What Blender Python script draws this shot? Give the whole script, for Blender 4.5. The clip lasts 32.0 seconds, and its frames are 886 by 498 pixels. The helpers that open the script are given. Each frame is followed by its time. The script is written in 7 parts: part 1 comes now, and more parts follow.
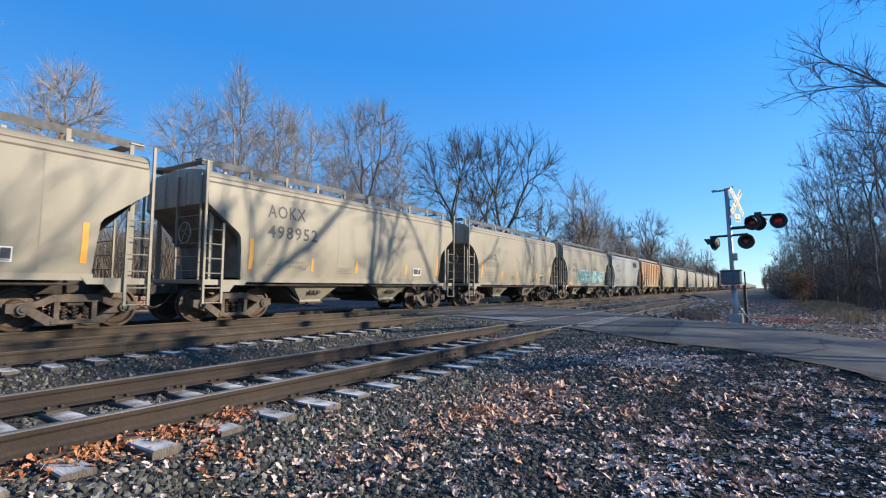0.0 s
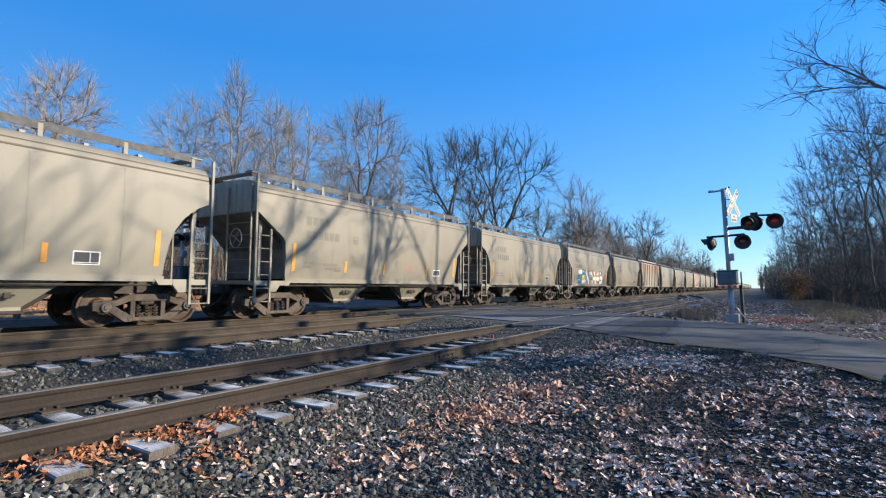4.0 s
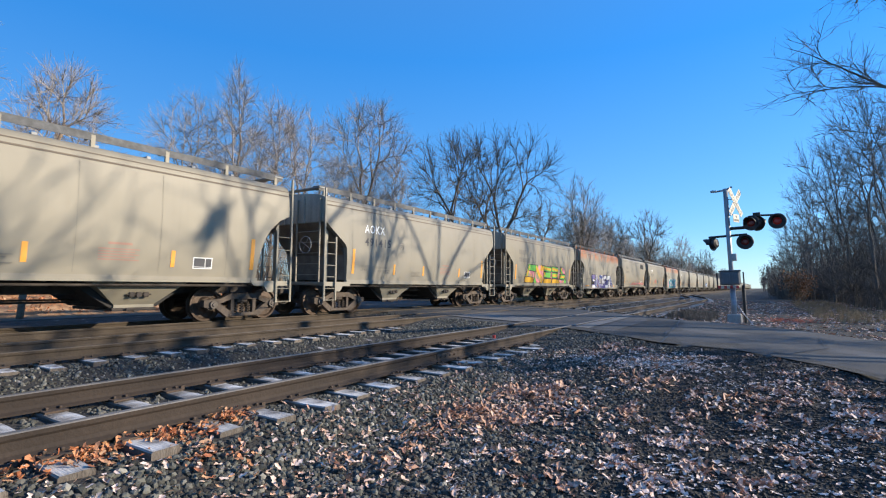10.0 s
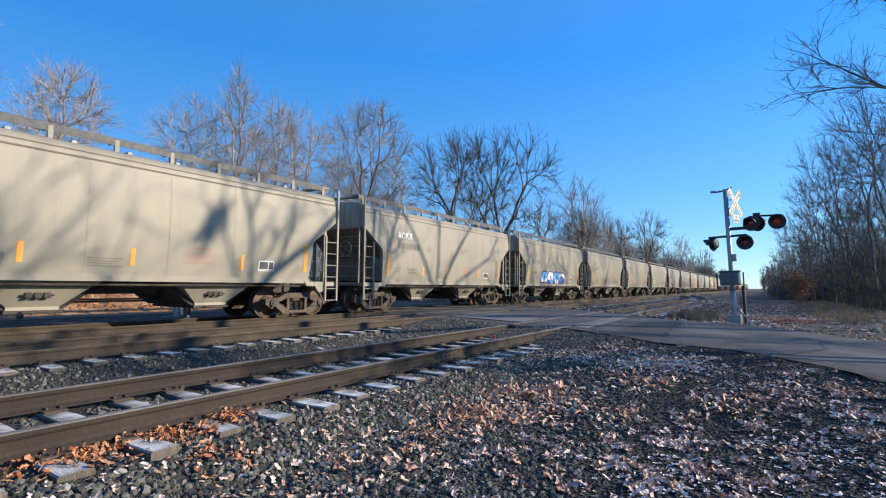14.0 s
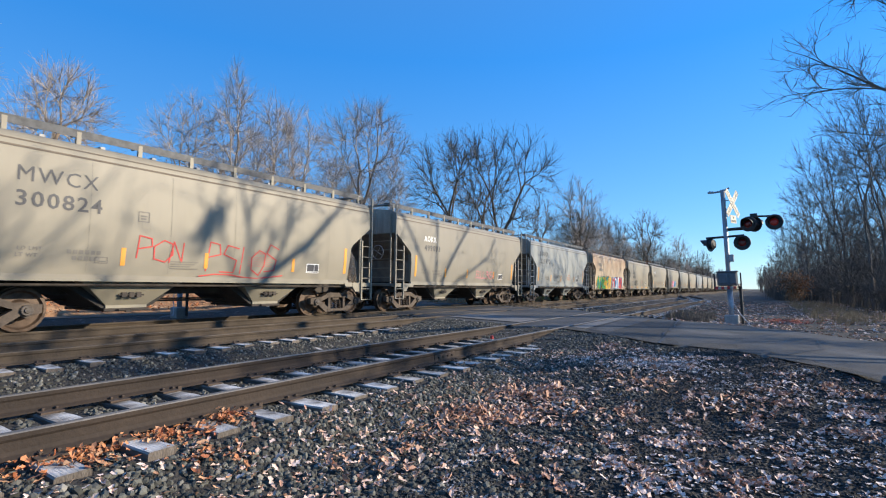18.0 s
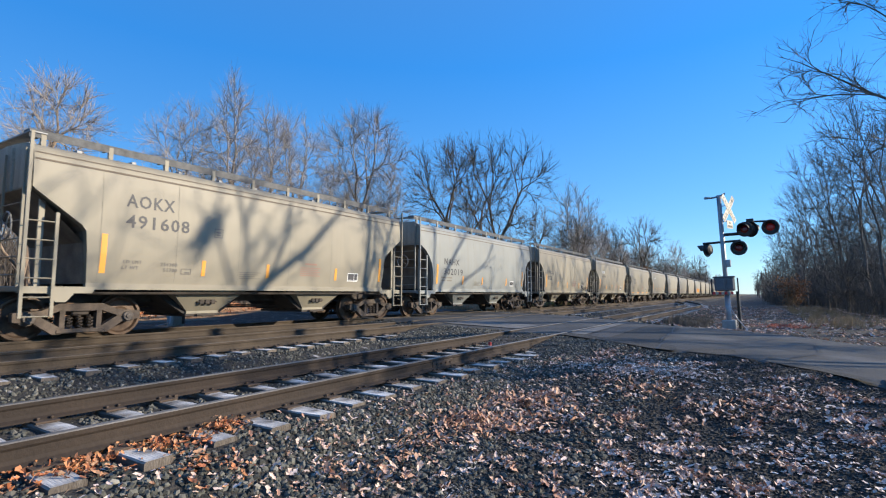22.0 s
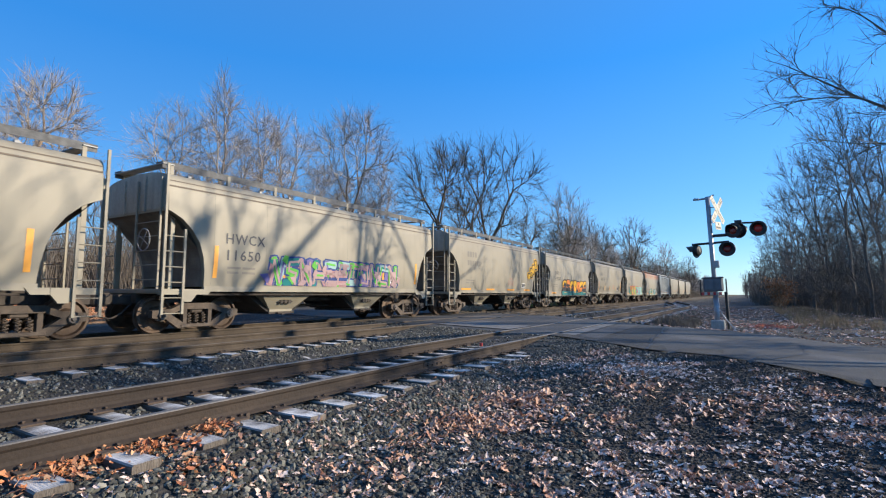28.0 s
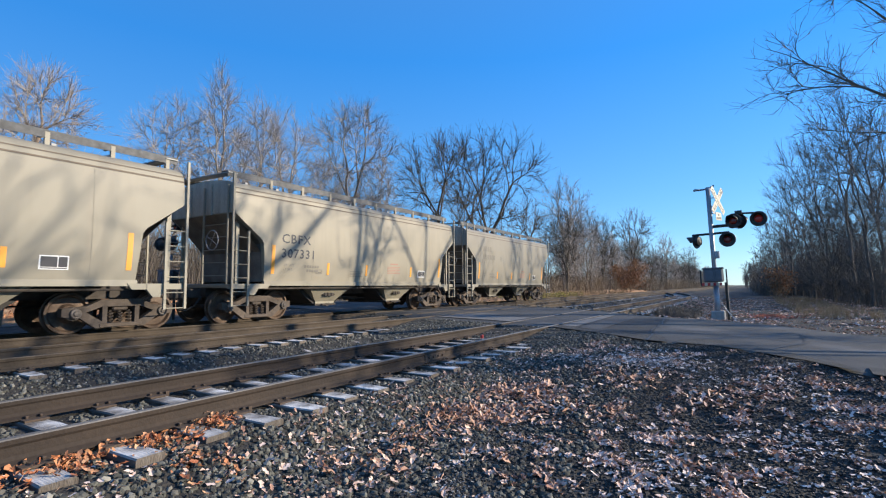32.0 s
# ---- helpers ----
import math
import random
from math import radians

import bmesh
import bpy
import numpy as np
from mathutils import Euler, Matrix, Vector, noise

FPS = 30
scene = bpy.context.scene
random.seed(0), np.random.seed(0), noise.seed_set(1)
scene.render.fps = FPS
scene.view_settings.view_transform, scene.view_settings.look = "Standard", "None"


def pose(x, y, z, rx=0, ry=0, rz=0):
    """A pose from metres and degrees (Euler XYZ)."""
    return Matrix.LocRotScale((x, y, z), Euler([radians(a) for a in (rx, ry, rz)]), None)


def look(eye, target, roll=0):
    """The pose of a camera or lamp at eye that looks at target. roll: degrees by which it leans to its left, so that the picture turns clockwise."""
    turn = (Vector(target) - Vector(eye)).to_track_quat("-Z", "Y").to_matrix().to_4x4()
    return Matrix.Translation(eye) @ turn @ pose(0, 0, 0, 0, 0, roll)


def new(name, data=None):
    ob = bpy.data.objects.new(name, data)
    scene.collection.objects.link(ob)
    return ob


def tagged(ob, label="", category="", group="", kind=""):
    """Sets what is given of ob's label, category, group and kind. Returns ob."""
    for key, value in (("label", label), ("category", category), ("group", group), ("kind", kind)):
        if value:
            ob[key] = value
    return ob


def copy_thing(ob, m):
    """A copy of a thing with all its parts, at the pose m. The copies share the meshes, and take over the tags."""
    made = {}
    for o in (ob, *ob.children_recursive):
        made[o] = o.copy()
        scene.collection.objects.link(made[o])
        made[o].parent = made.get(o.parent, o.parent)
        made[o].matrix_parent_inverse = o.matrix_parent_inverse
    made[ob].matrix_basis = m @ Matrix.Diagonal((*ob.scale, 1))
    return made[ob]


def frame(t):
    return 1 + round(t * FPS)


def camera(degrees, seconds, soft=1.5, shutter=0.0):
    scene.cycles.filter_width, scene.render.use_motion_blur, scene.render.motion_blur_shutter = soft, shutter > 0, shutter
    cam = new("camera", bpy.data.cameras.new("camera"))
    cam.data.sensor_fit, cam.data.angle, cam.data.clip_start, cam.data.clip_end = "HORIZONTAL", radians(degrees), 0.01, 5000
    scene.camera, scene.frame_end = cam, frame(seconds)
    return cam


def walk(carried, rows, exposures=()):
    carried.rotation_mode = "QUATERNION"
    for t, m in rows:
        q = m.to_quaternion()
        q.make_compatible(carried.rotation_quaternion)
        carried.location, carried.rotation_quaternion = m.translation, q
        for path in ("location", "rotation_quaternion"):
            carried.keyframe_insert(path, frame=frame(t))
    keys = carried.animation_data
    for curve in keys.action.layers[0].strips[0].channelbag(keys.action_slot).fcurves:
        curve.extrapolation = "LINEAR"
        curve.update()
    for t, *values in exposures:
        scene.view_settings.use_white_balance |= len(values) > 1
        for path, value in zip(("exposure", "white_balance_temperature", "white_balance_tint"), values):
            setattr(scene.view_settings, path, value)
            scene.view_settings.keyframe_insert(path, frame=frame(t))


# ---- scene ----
# ---- camera ----
cam = camera(83.16, 32.0, soft=1.15, shutter=0.02)
EYE = (0.0, 0.0, 1.023)
# seconds, tilt, lean, turn in degrees
PATH = [
    (0, 94.135, 0.466, 32.845),
    (0.5, 94.145, 0.453, 32.798),
    (1, 94.147, 0.469, 32.653),
    (1.5, 94.145, 0.463, 32.584),
    (2, 94.16, 0.443, 32.465),
    (2.5, 94.155, 0.445, 32.487),
    (3, 94.156, 0.43, 32.501),
    (3.5, 94.16, 0.437, 32.525),
    (5.5, 94.163, 0.431, 32.588),
    (6, 94.167, 0.433, 32.623),
    (6.5, 94.161, 0.449, 32.63),
    (7, 94.153, 0.435, 32.635),
    (7.5, 94.16, 0.452, 32.665),
    (8, 94.171, 0.451, 32.669),
    (8.5, 94.173, 0.46, 32.682),
    (9, 94.171, 0.47, 32.696),
    (9.5, 94.179, 0.453, 32.717),
    (10, 94.188, 0.437, 32.742),
    (10.5, 94.182, 0.451, 32.758),
    (11, 94.185, 0.456, 32.762),
    (11.5, 94.19, 0.442, 32.765),
    (12, 94.189, 0.457, 32.765),
    (12.5, 94.195, 0.46, 32.76),
    (13, 94.206, 0.456, 32.752),
    (13.5, 94.216, 0.465, 32.74),
    (14, 94.207, 0.482, 32.736),
    (14.5, 94.202, 0.497, 32.732),
    (16.5, 94.237, 0.499, 32.705),
    (17, 94.237, 0.486, 32.642),
    (17.5, 94.237, 0.493, 32.506),
    (18, 94.247, 0.496, 32.501),
    (18.5, 94.256, 0.476, 32.497),
    (19, 94.251, 0.48, 32.5),
    (19.5, 94.242, 0.501, 32.499),
    (20, 94.258, 0.476, 32.48),
    (20.5, 94.41, 0.437, 32.431),
    (21, 94.543, 0.393, 32.339),
    (21.5, 94.708, 0.328, 32.287),
    (22, 94.996, 0.217, 32.225),
    (22.5, 95.123, 0.231, 32.207),
    (23, 95.117, 0.251, 32.112),
    (23.5, 95.124, 0.225, 32.01),
    (24, 95.116, 0.232, 32.009),
    (24.5, 95.122, 0.227, 31.998),
    (25, 95.133, 0.19, 31.736),
    (25.5, 95.124, 0.183, 31.475),
    (27.5, 95.1, 0.18, 31.29),
    (28, 95.101, 0.153, 31.224),
    (28.5, 95.103, 0.162, 31.197),
    (29, 95.096, 0.167, 31.186),
    (29.5, 95.103, 0.182, 31.152),
    (30, 95.1, 0.167, 31.103),
    (30.5, 95.103, 0.169, 31.099),
    (31, 94.925, 0.1, 31.155),
    (31.5, 94.515, -0.156, 31.244),
    (32, 94.262, -0.279, 31.247),
]
walk(cam, [(t, pose(*EYE) @ pose(0, 0, 0, a, 0, c) @ pose(0, 0, 0, 0, 0, b)) for t, a, b, c in PATH])

# ---- light ----
SUN_EL, SUN_AZ = 20.0, 60.0      # degrees; azimuth from +y towards +x
SUN_DIR = Vector((math.cos(radians(SUN_EL)) * math.sin(radians(SUN_AZ)),
                  math.cos(radians(SUN_EL)) * math.cos(radians(SUN_AZ)), math.sin(radians(SUN_EL))))
world = bpy.data.worlds.new("sky")
scene.world = world
world.use_nodes = True
wn = world.node_tree.nodes
sky = wn.new("ShaderNodeTexSky")
sky.sky_type = "NISHITA"
sky.sun_disc = False
sky.sun_elevation, sky.sun_rotation = radians(SUN_EL), radians(SUN_AZ)
sky.air_density, sky.dust_density, sky.ozone_density = 1.0, 0.0, 4.6
vivid = wn.new("ShaderNodeHueSaturation")
vivid.inputs["Hue"].default_value, vivid.inputs["Saturation"].default_value = 0.510, 1.22
world.node_tree.links.new(sky.outputs[0], vivid.inputs["Color"])
# evens the sky out from the horizon to the zenith
where, apart, height, clear = (wn.new("ShaderNode" + k) for k in ("TexCoord", "SeparateXYZ", "ValToRGB", "Mix"))
steps = height.color_ramp.elements
steps.new(0.18), steps.new(0.45)
for e, at, c in zip(steps, (0.0, 0.10, 0.42, 0.85), ((0.85, 1.75, 2.6), (0.55, 1.54, 2.9), (0.13, 1.08, 3.0), (0.52, 1.07, 2.25))):
    e.position, e.color = at, (*c, 1)
clear.data_type = "RGBA"
clear.inputs[0].default_value = 0.72
world.node_tree.links.new(where.outputs["Generated"], apart.inputs[0])
world.node_tree.links.new(apart.outputs["Z"], height.inputs[0])
world.node_tree.links.new(vivid.outputs[0], clear.inputs[6])
world.node_tree.links.new(height.outputs[0], clear.inputs[7])
# and it brightens towards the side of the sun
toward, gain, lift = (wn.new("ShaderNode" + k) for k in ("VectorMath", "MapRange", "VectorMath"))
toward.operation, lift.operation = "DOT_PRODUCT", "SCALE"
toward.inputs[1].default_value = (math.sin(radians(SUN_AZ)), math.cos(radians(SUN_AZ)), 0)
for k, value in zip((1, 2, 3, 4), (-0.7, 0.7, 0.92, 1.26)):
    gain.inputs[k].default_value = value
world.node_tree.links.new(where.outputs["Generated"], toward.inputs[0])
world.node_tree.links.new(toward.outputs["Value"], gain.inputs[0])
world.node_tree.links.new(clear.outputs[2], lift.inputs[0])
world.node_tree.links.new(gain.outputs[0], lift.inputs["Scale"])
world.node_tree.links.new(lift.outputs[0], wn["Background"].inputs[0])
wn["Background"].inputs[1].default_value = 0.15
sun = new("sun", bpy.data.lights.new("sun", "SUN"))
sun.data.energy, sun.data.angle, sun.data.color = 4.1, radians(0.55), (1.0, 0.87, 0.68)
sun.matrix_world = look(SUN_DIR * 50, (0, 0, 0))
scene.view_settings.exposure = 0.89

# ---- materials ----
def nodes_of(name):
    m = bpy.data.materials.new(name)
    m.use_nodes = True
    return m, m.node_tree.nodes, m.node_tree.links, m.node_tree.nodes["Principled BSDF"]


def noise_node(n, l, scale, detail=4, stretch=(1, 1, 1), coords="Object"):
    tc, mp, tx = n.new("ShaderNodeTexCoord"), n.new("ShaderNodeMapping"), n.new("ShaderNodeTexNoise")
    mp.inputs["Scale"].default_value = stretch
    tx.inputs["Scale"].default_value, tx.inputs["Detail"].default_value = scale, detail
    l.new(tc.outputs[coords], mp.inputs[0])
    l.new(mp.outputs[0], tx.inputs[0])
    return tx


def ramp(n, l, src, lo, hi, c0=(0, 0, 0), c1=(1, 1, 1)):
    r = n.new("ShaderNodeValToRGB")
    r.color_ramp.elements[0].position, r.color_ramp.elements[1].position = lo, hi
    r.color_ramp.elements[0].color, r.color_ramp.elements[1].color = (*c0, 1), (*c1, 1)
    l.new(src, r.inputs[0])
    return r


def mix(n, l, fac, a, b):
    m = n.new("ShaderNodeMix")
    m.data_type = "RGBA"
    for sock, v in ((m.inputs[0], fac), (m.inputs[6], a), (m.inputs[7], b)):
        if isinstance(v, (tuple, list)):
            sock.default_value = (*v[:3], 1)
        elif isinstance(v, (int, float)):
            sock.default_value = v
        else:
            l.new(v, sock)
    return m.outputs[2]


def surface(name, c0, c1, scale=3.0, rough=0.8, bump=0.2, fine=40.0, metal=0.0, third=None, third_at=(0.58, 0.7),
            third_scale=1.2, vary=0.0, stretch=(1, 1, 1), coords="Object", bump_dist=0.02, top_only=False):
    """Two-scale mottled surface; third: a colour that shows in patches; vary: lightness that differs from object to object."""
    m, n, l, b = nodes_of(name)
    big = noise_node(n, l, scale, 5, stretch, coords)
    small = noise_node(n, l, fine, 3, stretch, coords)
    col = mix(n, l, ramp(n, l, big.outputs[0], 0.3, 0.7).outputs[0], c0, c1)
    grain = ramp(n, l, small.outputs[0], 0.2, 0.8, (0.72, 0.72, 0.72), (1.15, 1.15, 1.15))
    mul = n.new("ShaderNodeMix")
    mul.data_type, mul.blend_type = "RGBA", "MULTIPLY"
    mul.inputs[0].default_value = 1.0
    l.new(col, mul.inputs[6])
    l.new(grain.outputs[0], mul.inputs[7])
    col = mul.outputs[2]
    if third:
        patch = noise_node(n, l, third_scale, 6, (1, 1, 1), coords)
        where = ramp(n, l, patch.outputs[0], *third_at).outputs[0]
        if top_only:
            geo, sep, up = n.new("ShaderNodeNewGeometry"), n.new("ShaderNodeSeparateXYZ"), n.new("ShaderNodeMath")
            up.operation = "MULTIPLY"
            l.new(geo.outputs["Normal"], sep.inputs[0])
            l.new(where, up.inputs[0])
            l.new(ramp(n, l, sep.outputs[2], 0.6, 0.9).outputs[0], up.inputs[1])
            where = up.outputs[0]
        col = mix(n, l, where, col, third)
    if vary:
        oi, hs = n.new("ShaderNodeObjectInfo"), n.new("ShaderNodeHueSaturation")
        mr = n.new("ShaderNodeMapRange")
        mr.inputs[3].default_value, mr.inputs[4].default_value = 1 - vary, 1 + vary
        l.new(oi.outputs["Random"], mr.inputs[0])
        l.new(mr.outputs[0], hs.inputs["Value"])
        l.new(col, hs.inputs["Color"])
        col = hs.outputs[0]
    l.new(col, b.inputs["Base Color"])
    b.inputs["Roughness"].default_value, b.inputs["Metallic"].default_value = rough, metal
    if bump:
        bp = n.new("ShaderNodeBump")
        bp.inputs["Strength"].default_value, bp.inputs["Distance"].default_value = bump, bump_dist
        l.new(small.outputs[0], bp.inputs["Height"])
        l.new(bp.outputs[0], b.inputs["Normal"])
    return m


def hull_paint(name, base, dirt=(0.2, 0.17, 0.13), dirt_amount=0.32, rust=None, rust_from=3.2, rough=0.56, rust_low=0.36):
    """Weathered wagon paint: broad fading, dirty run-down streaks, faint dents; rust: colour that runs down from the roof."""
    m, n, l, b = nodes_of(name)
    fade = noise_node(n, l, 0.6, 3)
    streak = noise_node(n, l, 5.0, 5, (1, 1, 0.08))
    speck = noise_node(n, l, 60.0, 2)
    oi = n.new("ShaderNodeObjectInfo")
    shade = n.new("ShaderNodeMapRange")
    shade.inputs[3].default_value, shade.inputs[4].default_value = 0.86, 1.1
    l.new(oi.outputs["Random"], shade.inputs[0])
    hs = n.new("ShaderNodeHueSaturation")
    hs.inputs["Color"].default_value = (*base, 1)
    l.new(shade.outputs[0], hs.inputs["Value"])
    col = mix(n, l, ramp(n, l, fade.outputs[0], 0.35, 0.75, (0, 0, 0), (0.45, 0.45, 0.45)).outputs[0], hs.outputs[0],
              tuple(c * 0.72 for c in base))
    col = mix(n, l, ramp(n, l, streak.outputs[0], 0.5, 0.8, (0, 0, 0), (dirt_amount,) * 3).outputs[0], col, dirt)
    col = mix(n, l, ramp(n, l, speck.outputs[0], 0.62, 0.75, (0, 0, 0), (0.25,) * 3).outputs[0], col, dirt)
    if rust:
        tc, sep = n.new("ShaderNodeTexCoord"), n.new("ShaderNodeSeparateXYZ")
        l.new(tc.outputs["Object"], sep.inputs[0])
        mr, mul = n.new("ShaderNodeMapRange"), n.new("ShaderNodeMath")
        mr.inputs[1].default_value, mr.inputs[2].default_value = rust_from, 3.55
        run = noise_node(n, l, 3.0, 6, (1, 1, 0.25))
        mul.operation = "MULTIPLY"
        l.new(sep.outputs[2], mr.inputs[0])
        l.new(ramp(n, l, run.outputs[0], rust_low, rust_low + 0.18).outputs[0], mul.inputs[0])
        l.new(mr.outputs[0], mul.inputs[1])
        col = mix(n, l, mul.outputs[0], col, rust)
    l.new(col, b.inputs["Base Color"])
    b.inputs["Roughness"].default_value = rough
    dent = noise_node(n, l, 0.9, 2, (1, 0.8, 0.6))
    bp = n.new("ShaderNodeBump")
    bp.inputs["Strength"].default_value, bp.inputs["Distance"].default_value = 0.3, 0.12
    l.new(dent.outputs[0], bp.inputs["Height"])
    l.new(bp.outputs[0], b.inputs["Normal"])
    return m


def plain(name, colour, rough=0.6, metal=0.0, emit=0.0):
    return_m, n, l, b = nodes_of(name)
    b.inputs["Base Color"].default_value = (*colour, 1)
    b.inputs["Roughness"].default_value, b.inputs["Metallic"].default_value = rough, metal
    if emit:
        b.inputs["Emission Color"].default_value, b.inputs["Emission Strength"].default_value = (*colour, 1), emit
    return return_m


CREAM = hull_paint("cream paint", (0.258, 0.23, 0.172))
GREY = hull_paint("grey paint", (0.25, 0.228, 0.18))
ICE = hull_paint("pale blue-grey paint", (0.25, 0.262, 0.248))
PALE = hull_paint("pale paint", (0.27, 0.246, 0.19))
BLUEGREY = hull_paint("blue-grey paint", (0.225, 0.245, 0.245))
TAN = hull_paint("tan paint", (0.42, 0.33, 0.225), rust=(0.28, 0.17, 0.09), rust_from=2.0)
ORANGE = hull_paint("faded orange paint", (0.345, 0.26, 0.155), rust=(0.36, 0.15, 0.04), rust_from=0.9, dirt_amount=0.6)
BROWN = hull_paint("brown stained paint", (0.38, 0.33, 0.265), rust=(0.33, 0.18, 0.085), rust_from=1.9, dirt_amount=0.8)
RUSTY = hull_paint("rust-topped paint", (0.255, 0.23, 0.175), rust=(0.37, 0.105, 0.015), rust_from=3.15, rust_low=0.36)
STEEL = surface("dark running gear", (0.03, 0.025, 0.022), (0.075, 0.06, 0.05), 4, 0.75, 0.3, 60, 0.2, vary=0.15)
CASTING = surface("dusty cast steel", (0.05, 0.038, 0.03), (0.125, 0.095, 0.072), 5, 0.8, 0.3, 50, 0.1, vary=0.2)
WHEEL = surface("rusty wheel steel", (0.05, 0.032, 0.022), (0.12, 0.08, 0.055), 6, 0.6, 0.2, 40, 0.4, vary=0.25)
CAP = surface("dusty bearing cap", (0.06, 0.05, 0.042), (0.13, 0.11, 0.095), 8, 0.7, 0.2, 60, 0.2, vary=0.3)
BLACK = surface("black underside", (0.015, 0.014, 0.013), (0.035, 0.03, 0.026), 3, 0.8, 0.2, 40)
GALV = surface("galvanised grating", (0.20, 0.205, 0.21), (0.30, 0.305, 0.31), 6, 0.55, 0.1, 50, 0.2)
YELLOW = plain("yellow reflective strip", (0.72, 0.31, 0.035), 0.5)
INK = plain("dark lettering", (0.055, 0.055, 0.06), 0.6)
PANELWHITE = plain("dirty white panel paint", (0.40, 0.37, 0.31), 0.7)
SEAMPAINT = plain("dusty weld seam", (0.19, 0.175, 0.14), 0.8)
FAINT = plain("faded lettering", (0.185, 0.168, 0.138), 0.7)
REDINK = plain("faded red stencil lettering", (0.34, 0.185, 0.14), 0.7)
WHITE = plain("white lettering", (0.8, 0.8, 0.78), 0.6)
RAIL = surface("dusty tan rail side", (0.045, 0.033, 0.022), (0.08, 0.06, 0.042), 2, 0.85, 0.3, 30, 0.2)
# siding rails: rust colour darkened to carry the tree shade over them
RUSTSHADE = surface("dark rusty rail side", (0.02, 0.013, 0.009), (0.038, 0.025, 0.017), 2, 0.85, 0.3, 30)
RAILTOP = surface("dusty tan rail head", (0.085, 0.065, 0.046), (0.145, 0.114, 0.083), 2, 0.65, 0.1, 40, 0.3)
RUSTTOP = surface("dull worn rail head", (0.10, 0.092, 0.085), (0.17, 0.155, 0.14), 2, 0.55, 0.1, 40)
TIE = surface("frosted weathered sleeper", (0.09, 0.07, 0.055), (0.19, 0.165, 0.14), 3, 0.9, 0.6, 25, third=(0.68, 0.65, 0.61),
              third_at=(0.38, 0.62), third_scale=3.0, top_only=True, vary=0.25, stretch=(0.25, 4, 1))
PLATE = surface("rusty tie plate", (0.05, 0.035, 0.026), (0.10, 0.068, 0.048), 5, 0.85, 0.3, 50)
GROUND = surface("cinder and litter ground", (0.02, 0.019, 0.017), (0.05, 0.044, 0.038), 1.6, 0.95, 0.8, 26, third=(0.5, 0.47, 0.45),
                 third_at=(0.64, 0.76), third_scale=3.2, bump_dist=0.05)
ASPHALT = surface("worn asphalt", (0.04, 0.039, 0.037), (0.08, 0.077, 0.072), 0.8, 0.8, 0.4, 90, third=(0.14, 0.135, 0.13),
                  third_at=(0.55, 0.75), third_scale=0.5)
BARK = surface("grey-brown bark", (0.16, 0.125, 0.09), (0.30, 0.24, 0.18), 4, 0.95, 0.6, 20, vary=0.2)
TWIG = surface("grey-brown twigs", (0.29, 0.25, 0.215), (0.46, 0.40, 0.345), 2, 0.95, 0.0, 20, vary=0.2)
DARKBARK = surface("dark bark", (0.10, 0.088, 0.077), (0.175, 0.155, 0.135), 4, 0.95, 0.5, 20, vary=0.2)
DRYLEAF = surface("russet dry leaves", (0.28, 0.11, 0.045), (0.42, 0.22, 0.10), 8, 0.8, 0.0, 30)

# ---- shape tools ----
def mesh_from(name, verts, faces, mats, idx=None, smooth=False):
    me = bpy.data.meshes.new(name)
    me.from_pydata([tuple(v) for v in verts], [], [tuple(f) for f in faces])
    for m in (mats if isinstance(mats, (list, tuple)) else [mats]):
        me.materials.append(m)
    if idx is not None:
        me.polygons.foreach_set("material_index", idx)
    if smooth:
        me.polygons.foreach_set("use_smooth", [True] * len(me.polygons))
    me.update()
    return me


def part(name, data, parent, label="", at=None):
    ob = new(name, data)
    ob.parent = parent
    if at is not None:
        ob.matrix_basis = at
    if label:
        ob["label"] = label
    return ob


def empty(name):
    ob = new(name)
    ob.empty_display_size = 0.2
    return ob


